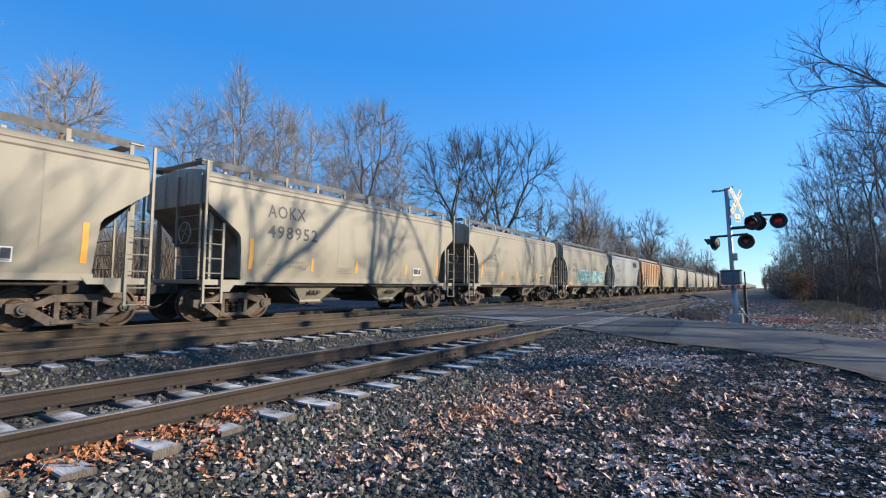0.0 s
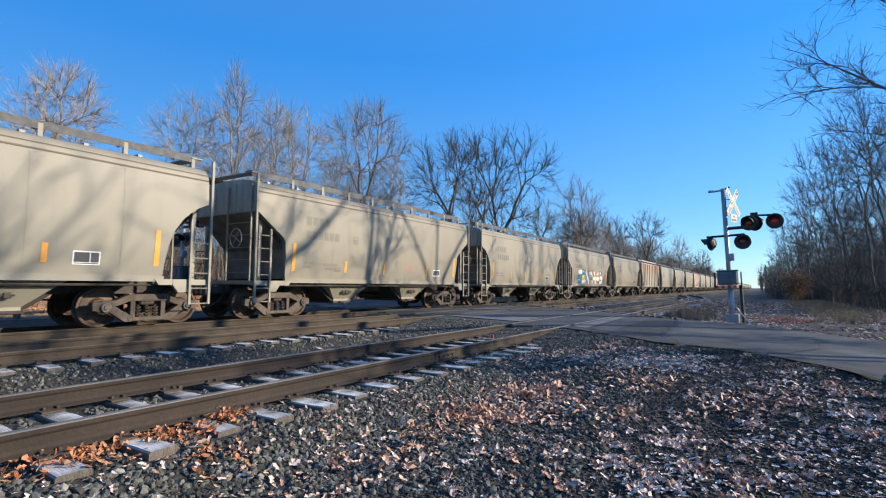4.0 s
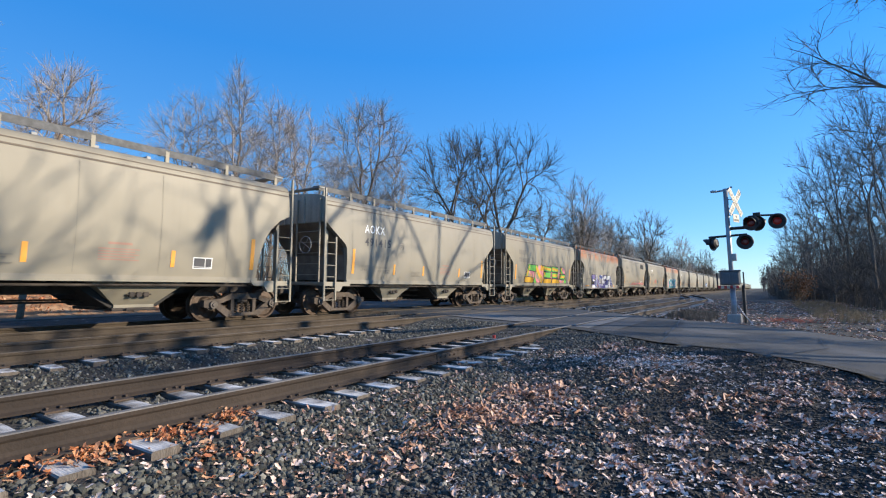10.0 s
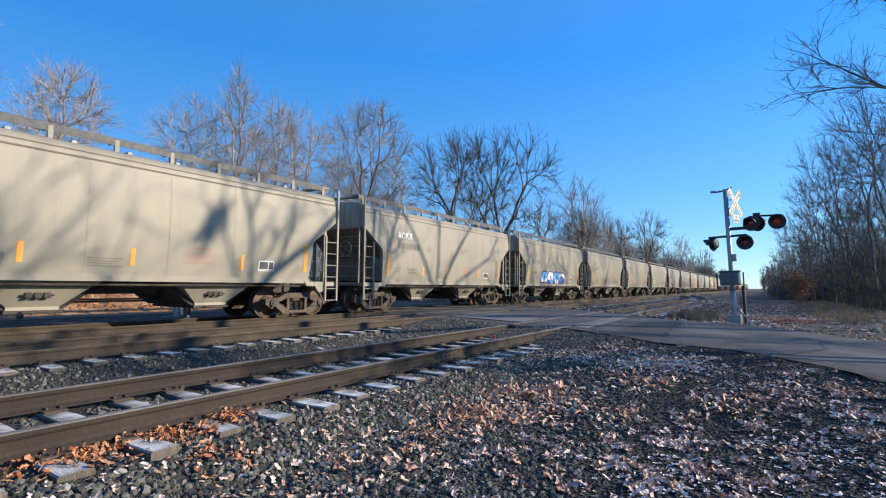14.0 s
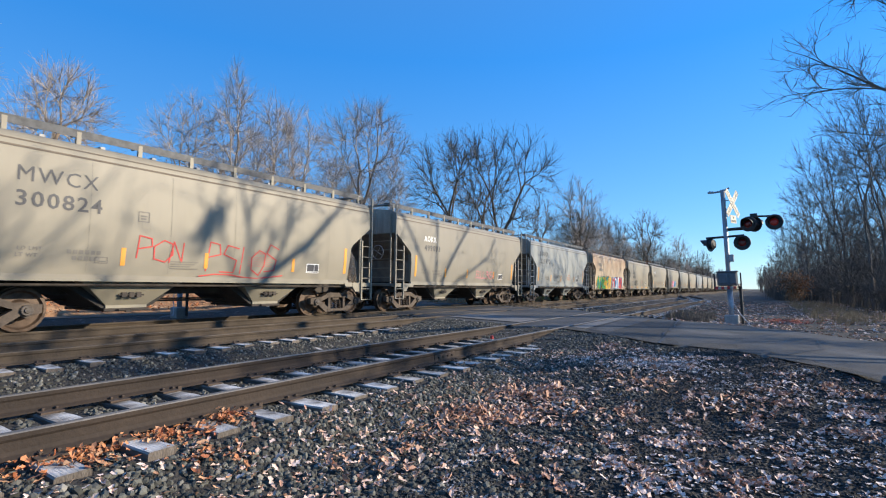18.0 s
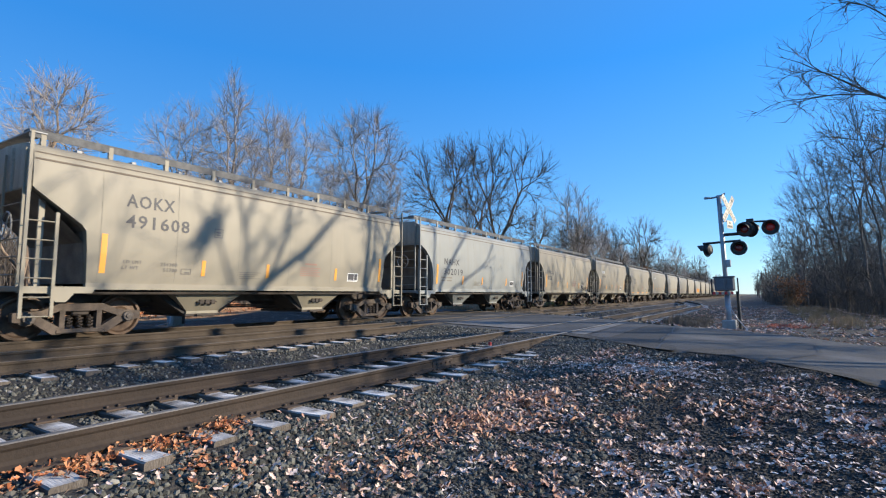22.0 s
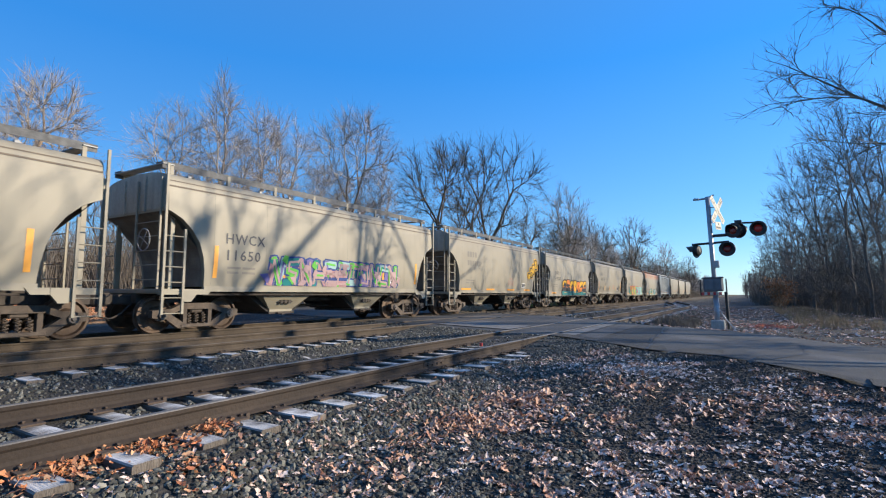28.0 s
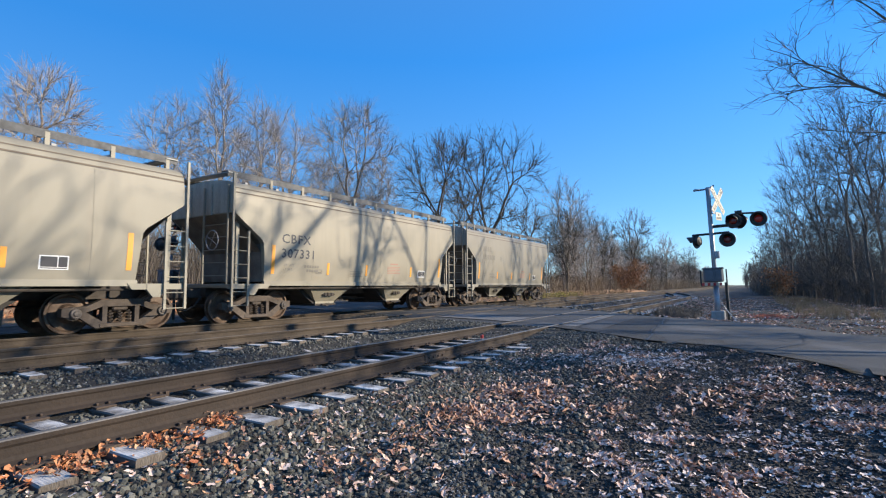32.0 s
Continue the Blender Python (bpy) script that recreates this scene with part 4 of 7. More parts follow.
    for nm, tall, top_in in (("ladder_full", 4.2, 2.62), ("ladder_short", 3.02, 2.62)):
        p[nm] = ladder_mesh(tall, -6.07, -5.56, top_in).mesh("ladder", CREAM)
    b = Build()
    for y in (-0.55, 0.55):
        b.box(y - 0.022, y + 0.022, -0.022, 0.022, 1.1, 3.9)
    for z in np.arange(1.35, 3.1, 0.36):
        b.tube([(-0.55, 0, z), (0.55, 0, z)], 0.014, 5)
    p["end_ladder"] = b.mesh("end_ladder", CREAM)
    b = Build()
    b.box(-0.03, 0.03, -0.05, 0.05, 1.12, 3.2)
    p["end_post"] = b.mesh("end_post", CREAM)
    b = Build()
    b.box(-0.13, 0.13, -0.55, 0.15, 0.72, 0.98, 0, 0.03)
    b.box(-0.19, 0.19, -0.78, -0.5, 0.68, 1.02, 0, 0.06)
    b.tube([(0.25, -0.1, 0.75), (0.3, -0.35, 0.5), (0.3, -0.6, 0.38), (0.2, -0.8, 0.45)], 0.025, 6)
    p["coupler"] = b.mesh("coupler", STEEL)
    b = Build()
    b.tube([(0, 0.10 * 0 + 0.28 * math.cos(a), 2.35 + 0.28 * math.sin(a)) for a in np.linspace(0, 2 * math.pi, 17)], 0.018, 5)
    for a in (0.5, 2.1, 3.7, 5.3):
        b.tube([(0, 0, 2.35), (0, 0.28 * math.cos(a), 2.35 + 0.28 * math.sin(a))], 0.012, 4)
    p["brake_wheel"] = b.mesh("brake_wheel", GALV)
    b = Build()
    b.disc((0, 0, 0), [(-0.45, 0.02), (-0.44, 0.16), (0.44, 0.16), (0.45, 0.02)], 12)
    p["air_tank"] = b.mesh("air_tank", STEEL)
    r = Build()
    r.box(1.50, 1.56, -0.05, 0.05, 1.2, 3.86)
    p["side_rib"] = r.mesh("side_rib", CREAM)
    p["panel_seam"] = bars("panel_seam", [(y, 1.25, 0.008, 2.38) for y in (-4.75, -3.05, -1.3, 0.45, 2.2, 3.95)], SEAMPAINT, 0.004)
    p["wide_strip"] = curved_plate("reflective_strip", -0.06, 0.06, 1.42, 2.28, YELLOW)
    p["strip"] = curved_plate("reflective_strip", -0.05, 0.05, 1.42, 1.82, YELLOW)
    p["long_strip"] = curved_plate("reflective_strip", -0.5, 0.5, 1.215, 1.30, YELLOW)
    p["seam"] = bars("roof_seam", [(-5.98, 3.66, 11.96, 0.035), (-5.98, 3.8, 11.96, 0.022)], plain("seam shadow line brown", (0.15, 0.12, 0.09), 0.8), 0.012)
    p["red_notice"] = bars("warning_stencil", [(-0.22, 1.83, 0.5, 0.05)] + [(-0.4, 1.72 - 0.06 * i, 0.85 - 0.1 * (i % 2), 0.025) for i in range(5)], REDINK)
    p["small_print"] = bars("small_stencil", [(-0.35, 1.60 - 0.055 * i, 0.7 - 0.1 * (i % 3), 0.022) for i in range(4)], FAINT)
    p["load_data"] = bars("load_stencil", [(0, 1.66, 0.42, 0.06), (0.48, 1.66, 0.42, 0.06), (0, 1.53, 0.36, 0.06), (0.48, 1.53, 0.42, 0.06)], FAINT)
    p["data_plate"] = bars("data_plate", [(-0.26, 1.4, 0.52, 0.29)], WHITE, 0.006)
    p["data_plate_ink"] = bars("data_plate_print", [(-0.235, 1.455, 0.29, 0.21), (0.075, 1.455, 0.16, 0.21), (-0.235, 1.42, 0.47, 0.02)], INK, 0.009)
    return p


CP = make_car_parts()
TP = make_truck_parts()
PAINTED = {"hull", "side_sill", "end_platform", "hopper_chute", "board_post", "ladder", "end_ladder", "end_post", "side_rib"}


def make_car(kind):
    """A covered hopper wagon about its middle at rail height, x towards the open side."""
    car = empty("hopper_wagon")
    part("hull", CP["hull_" + kind], car)
    part("side_sill", CP["deep_sill" if kind == "deep" else "side_sill"], car)
    part("centre_sill", CP["centre_sill"], car)
    flip = Matrix.Rotation(math.pi, 4, "Z")
    for sg in (1, -1):
        turn = flip if sg > 0 else Matrix.Identity(4)
        part("end_platform", CP["end_platform"], car, at=Matrix.Translation((0, 5.78 * sg, 0)) @ Matrix.Diagonal((1, -1 * sg, 1, 1)))
        part("slope_sheet", CP["slope_" + kind], car, "slope sheet dark with dirt and painted shade", at=Matrix.Diagonal((1, sg, 1, 1)))
        part("end_sheet", CP["end_sheet"], car, at=Matrix.Diagonal((1, sg, 1, 1)))
        part("coupler", CP["coupler"], car, at=Matrix.Translation((0, 6.0 * sg, 0)) @ turn)
        part("end_walkway", CP["end_walkway"], car, at=Matrix.Translation((0, 5.9 * sg, 0)) @ Matrix.Diagonal((1, -sg, 1, 1)))
        part("end_ladder", CP["end_ladder"], car, at=Matrix.Translation((-0.75 * sg, 6.06 * sg, 0)))
        for x in (-1.3, 1.3):
            part("end_post", CP["end_post"], car, at=Matrix.Translation((x, 5.75 * sg, 0)))
        chute = part("hopper_chute", CP["hopper_chute"], car, at=Matrix.Translation((0, 1.95 * sg, 0)))
        part("outlet_gate", CP["outlet_gate"], chute)
        part("slope_sheet", CP["chute_slope"], chute, "slope sheet blackened for dirt and painted shade")
        part("chute_lock", CP["chute_lock"], chute)
    for x, y in ((1, 1), (1, -1), (-1, 1), (-1, -1)):
        full = x * y < 0
        part("ladder", CP["ladder_full" if full or kind == "flat" else "ladder_full"], car,
             at=Matrix.Diagonal((x, -y, 1, 1)))
    part("running_board", CP[{"flat": "pale_board", "deep": "running_board"}.get(kind, "dull_board")], car)
    part("roof_hatch", CP["roof_hatch"], car)
    part("brake_rod", CP["brake_rod"], car)
    part("air_pipe", CP["air_pipe"], car)
    for y in np.linspace(-5.75, 5.75, 10 if kind in ("angular",) else 8):
        part("board_post", CP["board_post"], car, at=Matrix.Translation((0, y, 0)))
        part("board_post", CP["board_post"], car, at=Matrix.Translation((0, y, 0)) @ flip)
    part("brake_wheel", CP["brake_wheel"], car, at=Matrix.Translation((0.7, -6.12, 0)) @ Matrix.Rotation(math.pi / 2, 4, "Z"))
    part("air_tank", CP["air_tank"], car, at=Matrix.Translation((-0.6, 4.9, 1.45)))
    for sg in (-1, 1):
        truck = part("bogie", TP["bolster"], car, at=Matrix.Translation((0, 4.83 * sg, 0)))
        for x in (1, -1):
            part("side_frame", TP["side_frame"], truck, at=Matrix.Translation((1.02 * x, 0, 0)))
            part("spring", TP["spring"], truck, at=Matrix.Translation((1.02 * x, 0, 0)))
            for y in (-0.94, 0.94):
                part("bearing_cap", TP["bearing_cap"], truck, at=Matrix.Translation((1.06 * x, y, 0.46)) @ (flip if x < 0 else Matrix.Identity(4)))
        for y in (-0.94, 0.94):
            part("wheelset", TP["wheelset"], truck, at=Matrix.Translation((0, y, 0.46)))
    if kind == "flat":
        for y in np.linspace(-4.55, 4.55, 9):
            part("side_rib", CP["side_rib"], car, at=Matrix.Translation((0, y, 0)))
            part("side_rib", CP["side_rib"], car, at=Matrix.Translation((0, y, 0)) @ flip)
    else:
        part("roof_seam", CP["seam"], car)
        tagged(part("panel_seam", CP["panel_seam"], car), kind="stuff")
    return car


CAR_AT = [
    -6.04, 7.44, 20.98, 34.36, 47.81, 61.33, 74.72, 88.26, 101.85, 115.37, 128.86,
    142.34, 155.83, 169.35, 182.83, 196.27, 209.87, 223.33, 236.82, 250.30, 263.82, 277.34,
    290.90, 304.32, 317.81, 331.29, 344.76, 358.37, 371.89, 385.38, 398.83, 412.35, 425.87,
    439.40, 452.92, 466.51, 479.75, 493.34, 506.87, 520.47, 533.86, 547.38, 560.76, 574.26,
    587.72, 601.15, 614.71, 628.20, 641.72, 655.24, 668.73, 682.41, 695.99, 709.46, 722.93,
    736.40, 749.88, 763.47, 776.85, 790.40, 803.99, 817.44, 831.05, 844.53, 858.00, 871.46,
]    # front end of each wagon at the start, metres along the track
TRAIN_ROWS = [(0, 0.0), (3, 79.73), (6, 159.46), (10, 265.72), (14, 371.84), (18, 477.85), (22, 583.84), (25, 663.39), (28, 743.02), (32, 849.26)]
SPECIAL = {4: ("flat", ORANGE), 12: ("flat", BROWN), 61: ("flat", BLUEGREY), 22: ("deep", RUSTY), 25: ("deep", RUSTY), 60: ("deep", RUSTY), 59: ("deep", CREAM),
           57: ("deep", GREY), 34: ("deep", PALE), 39: ("deep", CREAM), 47: ("deep", CREAM), 64: ("angular", GREY), 28: ("angular", GREY), 36: ("angular", GREY), 44: ("round", ICE), 37: ("angular", ICE), 49: ("angular", PALE),
           48: ("angular", GREY), 20: ("angular", GREY), 16: ("angular", TAN), 50: ("angular", GREY), 38: ("deep", TAN), 54: ("round", CREAM), 3: ("round", ICE), 0: ("angular", CREAM)}
ROUND_CARS = {2, 3, 11, 15, 17, 19, 23, 40, 42, 45, 47, 55, 56, 53, 7, 9, 13, 32, 1}
cars = {}


def build_train():
    base = {}
    for k in range(-1, 65):
        kind, paint = SPECIAL.get(k, ("round" if k in ROUND_CARS else "angular", PALE if k % 5 == 2 else CREAM))
        if kind not in base:
            base[kind] = make_car(kind)
            car = base[kind]
        else:
            car = copy_thing(base[kind], Matrix.Identity(4))
        cars[k] = (car, kind, paint)
        for ob in car.children_recursive:
            if ob.name.split(".")[0] in PAINTED:
                ob.material_slots[0].link = "OBJECT"
                ob.material_slots[0].material = paint
        tagged(car, "cream covered hopper wagon with two discharge chutes, rolling along", "freight wagon", "wagons of the freight train")


build_train()

# ---- trees ----
def grow(seed, height, spread=0.5, trunk_r=0.18, forks=1, twig_n=5, low=0.3, limbs=9, upright=0.35, fan=0.1, bole=0.0, reach=(), fine=1.0, crook=0.035):
    """A bare tree as two lots of tapered tubes: trunk with limbs, and the fine crown."""
    rnd = random.Random(seed)
    trunk, crown = ([], []), ([], [])

    def tube(store, pts, r0, r1, n):
        v, f = store
        k = len(v)
        m = len(pts)
        for i, p in enumerate(pts):
            d = (pts[min(i + 1, m - 1)] - pts[max(i - 1, 0)]).normalized()
            a = d.cross(Vector((0.3, 0.1, 1)) if abs(d.z) < 0.9 else Vector((1, 0, 0))).normalized()
            b = d.cross(a)
            r = r0 + (r1 - r0) * i / (m - 1)
            for j in range(n):
                w = 2 * math.pi * j / n
                v.append(p + (a * math.cos(w) + b * math.sin(w)) * r)
        for i in range(m - 1):
            for j in range(n):
                f.append((k + i * n + j, k + i * n + (j + 1) % n, k + (i + 1) * n + (j + 1) % n, k + (i + 1) * n + j))

    def limb(p, d, length, r, level):
        segs = (7, 5, 4, 3, 2)[level]
        pts, q, dd = [p.copy()], p.copy(), d.copy()
        wob = (crook, 0.05, 0.06, 0.07, 0.09)[level]
        for i in range(segs):
            dd = (dd + Vector((rnd.gauss(0, wob), rnd.gauss(0, wob), rnd.gauss(0, wob) + ((0.10 if fan > 0.7 else 0.03 if bole else 0, 0.09, 0.07, 0.06, 0.05)[level])))).normalized()
            q = q + dd * length / segs
            pts.append(q.copy())
        tube(trunk if level < 2 else crown, pts, r, max(r * (0.3 if level == 0 else 0.25), 0.007 * fine), (8, 6, 4, 3, 3)[level])
        if level == 4:
            return
        count = (limbs, 5, 4, twig_n)[level]
        for i in range(count):
            t = (low if level == 0 else 0.25) + (1 - (low if level == 0 else 0.25)) * (i + rnd.random()) / count
            j = min(int(t * segs), segs - 1)
            base = pts[j].lerp(pts[j + 1], t * segs - j)
            along = (pts[j + 1] - pts[j]).normalized()
            side = along.cross(Vector((rnd.gauss(0, 1), rnd.gauss(0, 1), rnd.gauss(0, 1)))).normalized()
            nd = (along * (0.9 if level else upright + 0.3) + side * (spread + 0.3 if level else spread + 0.42)).normalized()
            nl = length * ((0.62 - 0.25 * t) if level == 0 else (0.62 - 0.2 * t)) * rnd.uniform(0.8, 1.3)
            limb(base, nd, nl, max(r * (1 - 0.6 * t) * 0.6, (0.035, 0.02 * fine, 0.0135 * fine, 0.011 * fine)[level]), level + 1)

    if bole:
        tube(trunk, [Vector((0, 0, -0.3)), Vector((0.05, 0.02, bole * 0.5)), Vector((0, 0, bole))], trunk_r * 1.5, trunk_r * 1.25, 9)
    for k in range(forks):
        lean = Vector((rnd.gauss(0, 0.08 + fan), rnd.gauss(0, 0.08 + fan), 1)).normalized()
        if bole:
            a = 2 * math.pi * (k + rnd.random() * 0.6) / forks
            lean = Vector((math.cos(a) * fan, math.sin(a) * fan, 1)).normalized()
        limb(Vector((0.25 * k * rnd.uniform(-1, 1) * (not bole), 0.25 * k * rnd.uniform(-1, 1) * (not bole), bole - 0.3)), lean, (height - bole) * rnd.uniform(0.72, 0.95), trunk_r, 0)
    for z, d, length, r in reach:
        limb(Vector((0, 0, z)), Vector(d).normalized(), length, r, 1)
    return trunk, crown


def tubes_between(p, q, r0, r1, sides):
    """Open tapered prisms between rows of points, as vertices and four-sided faces."""
    d = q - p
    d = d / np.maximum(np.linalg.norm(d, axis=1, keepdims=True), 1e-6)
    ref = np.where(np.abs(d[:, 2:3]) < 0.9, np.array([[0.0, 0.0, 1.0]]), np.array([[1.0, 0.0, 0.0]]))
    a = np.cross(d, ref)
    a = a / np.maximum(np.linalg.norm(a, axis=1, keepdims=True), 1e-6)
    b = np.cross(d, a)
    w = 2 * math.pi * np.arange(sides) / sides
    ring = a[:, None, :] * np.cos(w)[None, :, None] + b[:, None, :] * np.sin(w)[None, :, None]
    v = np.concatenate([p[:, None] + ring * r0[:, None, None], q[:, None] + ring * r1[:, None, None]], 1).reshape(-1, 3)
    quad = np.array([(j, (j + 1) % sides, sides + (j + 1) % sides, sides + j) for j in range(sides)])
    f = (quad[None] + 2 * sides * np.arange(len(p))[:, None, None]).reshape(-1, 4)
    return v, f


def joined(lots):
    vs, fs, k = [], [], 0
    for v, f in lots:
        vs.append(v)
        fs.append(f + k)
        k += len(v)
    return np.concatenate(vs), np.concatenate(fs)


def branch_out(rng, goals, pos, parent, at, heading, step=0.4, reach=0.5, wild=0.035, rise=1.0):
    """Branches that part again and again from one point until each goal in the air has its own twig."""
    work, flat = [(at, np.array(heading, float), goals)], np.array((1.0, 1.0, 0.7 if rise > 1 else 1.0))
    while work:
        at, heading, lot = work.pop()
        groups = [lot]
        if len(lot) > 1:
            d = lot - lot.mean(0)
            axis = np.linalg.svd(d * flat, full_matrices=False)[2][0] + rng.normal(0, 0.15, 3)
            side = d @ axis > rng.normal(0, 0.12) * (d @ axis).std()
            if side.all() or not side.any():
                side = np.arange(len(lot)) % 2 == 0
            groups = [lot[side], lot[~side]]
        for group in groups:
            p, end = pos[at], group.mean(0)
            span = end - p
            if len(group) > 1:
                end = p + span * reach * rng.uniform(0.75, 1.2) * np.array((1 / rise, 1 / rise, rise if span[2] > 0 else 1.0))
            ln = np.linalg.norm(end - p)
            m = max(1, int(round(ln / step)))
            bend = p + heading * ln * 0.25
            k, last = at, p
            sway = rng.normal(0, wild, 3) * ln
            for i in range(1, m + 1):
                u = i / m
                q = (1 - u) ** 2 * p + 2 * u * (1 - u) * bend + u * u * end + sway * math.sin(math.pi * u) + rng.normal(0, 0.018, 3)
                pos.append(q)
                parent.append(k)
                k = len(pos) - 1
                tail, last = q - last, q
            if len(group) > 1:
                work.append((k, tail / max(np.linalg.norm(tail), 1e-6), group))


def tree_meshes(rng, pos, parent, bark, twigs, tip=0.012, base=None, twig_n=3, twig_len=0.6, droop=0.0, split=0.05, floor=None):
    """Trunk and crown meshes on a branching skeleton; thickness adds up from the tips."""
    n = len(pos)
    kids = np.bincount(parent[1:], minlength=n)
    share = np.where(kids == 0, 1.0, 0.0)
    for i in range(n - 1, 0, -1):
        share[parent[i]] += share[i]
    r = tip * share ** 0.40
    if base:
        r = np.where(r > 2 * tip, 2 * tip + (r - 2 * tip) * (base - 2 * tip) / max(r[0] - 2 * tip, 1e-6), r)
    if floor is not None:
        r[:len(floor)] = np.maximum(r[:len(floor)], floor)
    for _ in range(2):
        mid = pos.copy()
        mid[1:] = 0.6 * pos[1:] + 0.4 * pos[parent[1:]]
        keep = kids == 0
        mid[keep], mid[0] = pos[keep], pos[0]
        pos = mid
    a, b = parent[1:], np.arange(1, n)
    r0, r1 = np.minimum(r[a], r[b] * 1.35), r[b]
    thick, crown = [], []
    for lo, hi, sides in ((0.0, split * 0.6, 3), (split * 0.6, split, 5), (split, 0.12, 7), (0.12, 9.0, 10)):
        m = (r1 >= lo) & (r1 < hi)
        if m.any():
            (thick if lo >= split else crown).append(tubes_between(pos[a[m]], pos[b[m]], r0[m], r1[m], sides))
    ends = np.nonzero((r < 2.2 * tip) & (np.arange(n) > 2))[0]
    if twig_n and len(ends):
        at = np.repeat(ends, twig_n)
        along = pos[at] - pos[parent[at]]
        along /= np.maximum(np.linalg.norm(along, axis=1, keepdims=True), 1e-6)
        d = along + rng.normal(0, 0.42, along.shape) + np.array([0, 0, 0.3 - droop])
        d /= np.linalg.norm(d, axis=1, keepdims=True)
        ln = twig_len * rng.uniform(0.4, 1.2, len(at))[:, None]
        p0 = pos[at] - along * rng.uniform(0, 0.3, len(at))[:, None]
        p1 = p0 + d * ln * 0.5
        p2 = p1 + (d + rng.normal(0, 0.25, d.shape) + np.array([0, 0, 0.12 - droop])) * ln * 0.5
        t = np.full(len(at), tip)
        crown += [tubes_between(p0, p1, t * 0.85, t * 0.65, 3), tubes_between(p1, p2, t * 0.65, t * 0.4, 3)]
    return fast_mesh("trunk", *joined(thick), bark), fast_mesh("crown", *joined(crown), twigs)


CROWNS = {"oval": lambda t: math.sin(math.pi * min(0.06 + 0.94 * t, 1.0)) ** 0.6 * (1.06 - 0.25 * t),
          "round": lambda t: math.sqrt(max(1 - (1.9 * t - 0.9) ** 2, 0.0)) if t > 0.05 else 0.45,
          "vase": lambda t: (0.25 + 1.05 * t) if t < 0.68 else max(1 - ((t - 0.68) / 0.33) ** 2, 0.0) ** 0.55,
          "tall": lambda t: math.sin(math.pi * min(0.1 + 0.9 * t, 1.0)) ** 0.8}


def make_tree(seed, height, width, bark, twigs, bole=3.0, crown="oval", n=620, step=0.4, lean=(0, 0), base=0.2, reach=0.38, rise=1.08, **kw):
    """A bare tree of that height and crown width; lean: how far the top stands off the foot."""
    rng = np.random.default_rng(seed)
    shape = CROWNS[crown]
    goals = []
    low = bole * 0.75
    lumps = rng.uniform(0, 6.283, 5)
    while len(goals) < n:
        t, w, u = rng.random(), rng.uniform(0, 6.283), rng.random() ** 0.42
        ragged = 0.86 + 0.14 * math.sin(3 * w + lumps[0] + 4 * t) + 0.1 * math.sin(7 * w + lumps[1] + 9 * t)
        r = 0.5 * width * shape(t) * u * ragged
        if rng.random() > (shape(t) + 0.15) ** 1.5:
            continue
        k = (low + (height - low) * t) / height
        goals.append((r * math.cos(w) + lean[0] * k ** 1.4, r * math.sin(w) + lean[1] * k ** 1.4, low + (height - low) * t * (1.0 - 0.06 * (2 * r / width) ** 2)))
    top = int(bole / step) + 2
    stem = [(lean[0] * (i * step / height) ** 1.4 + 0.05 * math.sin(i * 0.9 + seed), lean[1] * (i * step / height) ** 1.4 + 0.05 * math.cos(i * 0.7 + seed), i * step - 0.4) for i in range(top)]
    pos, parent = [np.array(p) for p in stem], [max(i - 1, 0) for i in range(top)]
    branch_out(rng, np.array(goals), pos, parent, top - 1, (0, 0, 1), step, reach, rise=rise)
    return tree_meshes(rng, np.array(pos), np.array(parent), bark, twigs, base=base, **kw)


def make_bough_tree(seed, foot, boughs, bark, thick, step=0.4, n=60, puff=1.2, **kw):
    """A tree with chosen great boughs: each its first and last thickness and a line of points that leaves the trunk."""
    rng = np.random.default_rng(seed)
    pos, parent, floor, goals = [Vector(foot[0])], [0], [thick], []

    def run(pts, at, r0, r1):
        for k, p in enumerate(pts):
            a = Vector(pos[at])
            m = max(1, int((Vector(p) - a).length / step))
            for i in range(m):
                pos.append(a.lerp(Vector(p), (i + 1) / m) + Vector(rng.normal(0, 0.03, 3)))
                parent.append(at)
                floor.append(r0 + (r1 - r0) * (k + (i + 1) / m) / len(pts))
                at = len(pos) - 1
        return at

    top = run(foot[1:], 0, thick, thick * 0.8)
    for r0, r1, line in boughs:
        run(line, top, r0, r1)
        for a, b in zip(line, line[1:]):
            for _ in range(n // len(line)):
                goals.append(tuple(Vector(a).lerp(Vector(b), rng.random()) + Vector(rng.normal(0, puff, 3)) + Vector((0, 0, 0.25 * puff))))
    goals, pos = np.array(goals), [np.array(p) for p in pos]
    own = np.argmin(np.linalg.norm(goals[:, None] - np.array(pos[len(foot):])[None], axis=2), axis=1) // 4 * 4 + len(foot)
    for i in np.unique(own):
        d = pos[i] - pos[parent[i]]
        branch_out(rng, goals[own == i], pos, parent, i, d / max(np.linalg.norm(d), 1e-6), step)
    return tree_meshes(rng, np.array(pos), np.array(parent), bark, bark, floor=np.array(floor), **kw)


def plant(meshes, x, y, size, turn, label, z=None, name="tree", group="bare winter trees"):
    ob = empty(name)
    part("trunk", meshes[0], ob)
    part("crown", meshes[1], ob)
    ob.matrix_basis = Matrix.Translation((x, y, ground_z(x, y) if z is None else z)) @ Matrix.Rotation(turn, 4, "Z") @ Matrix.Diagonal((size, size, size, 1))
    tagged(ob, label, "tree", group)
    return ob


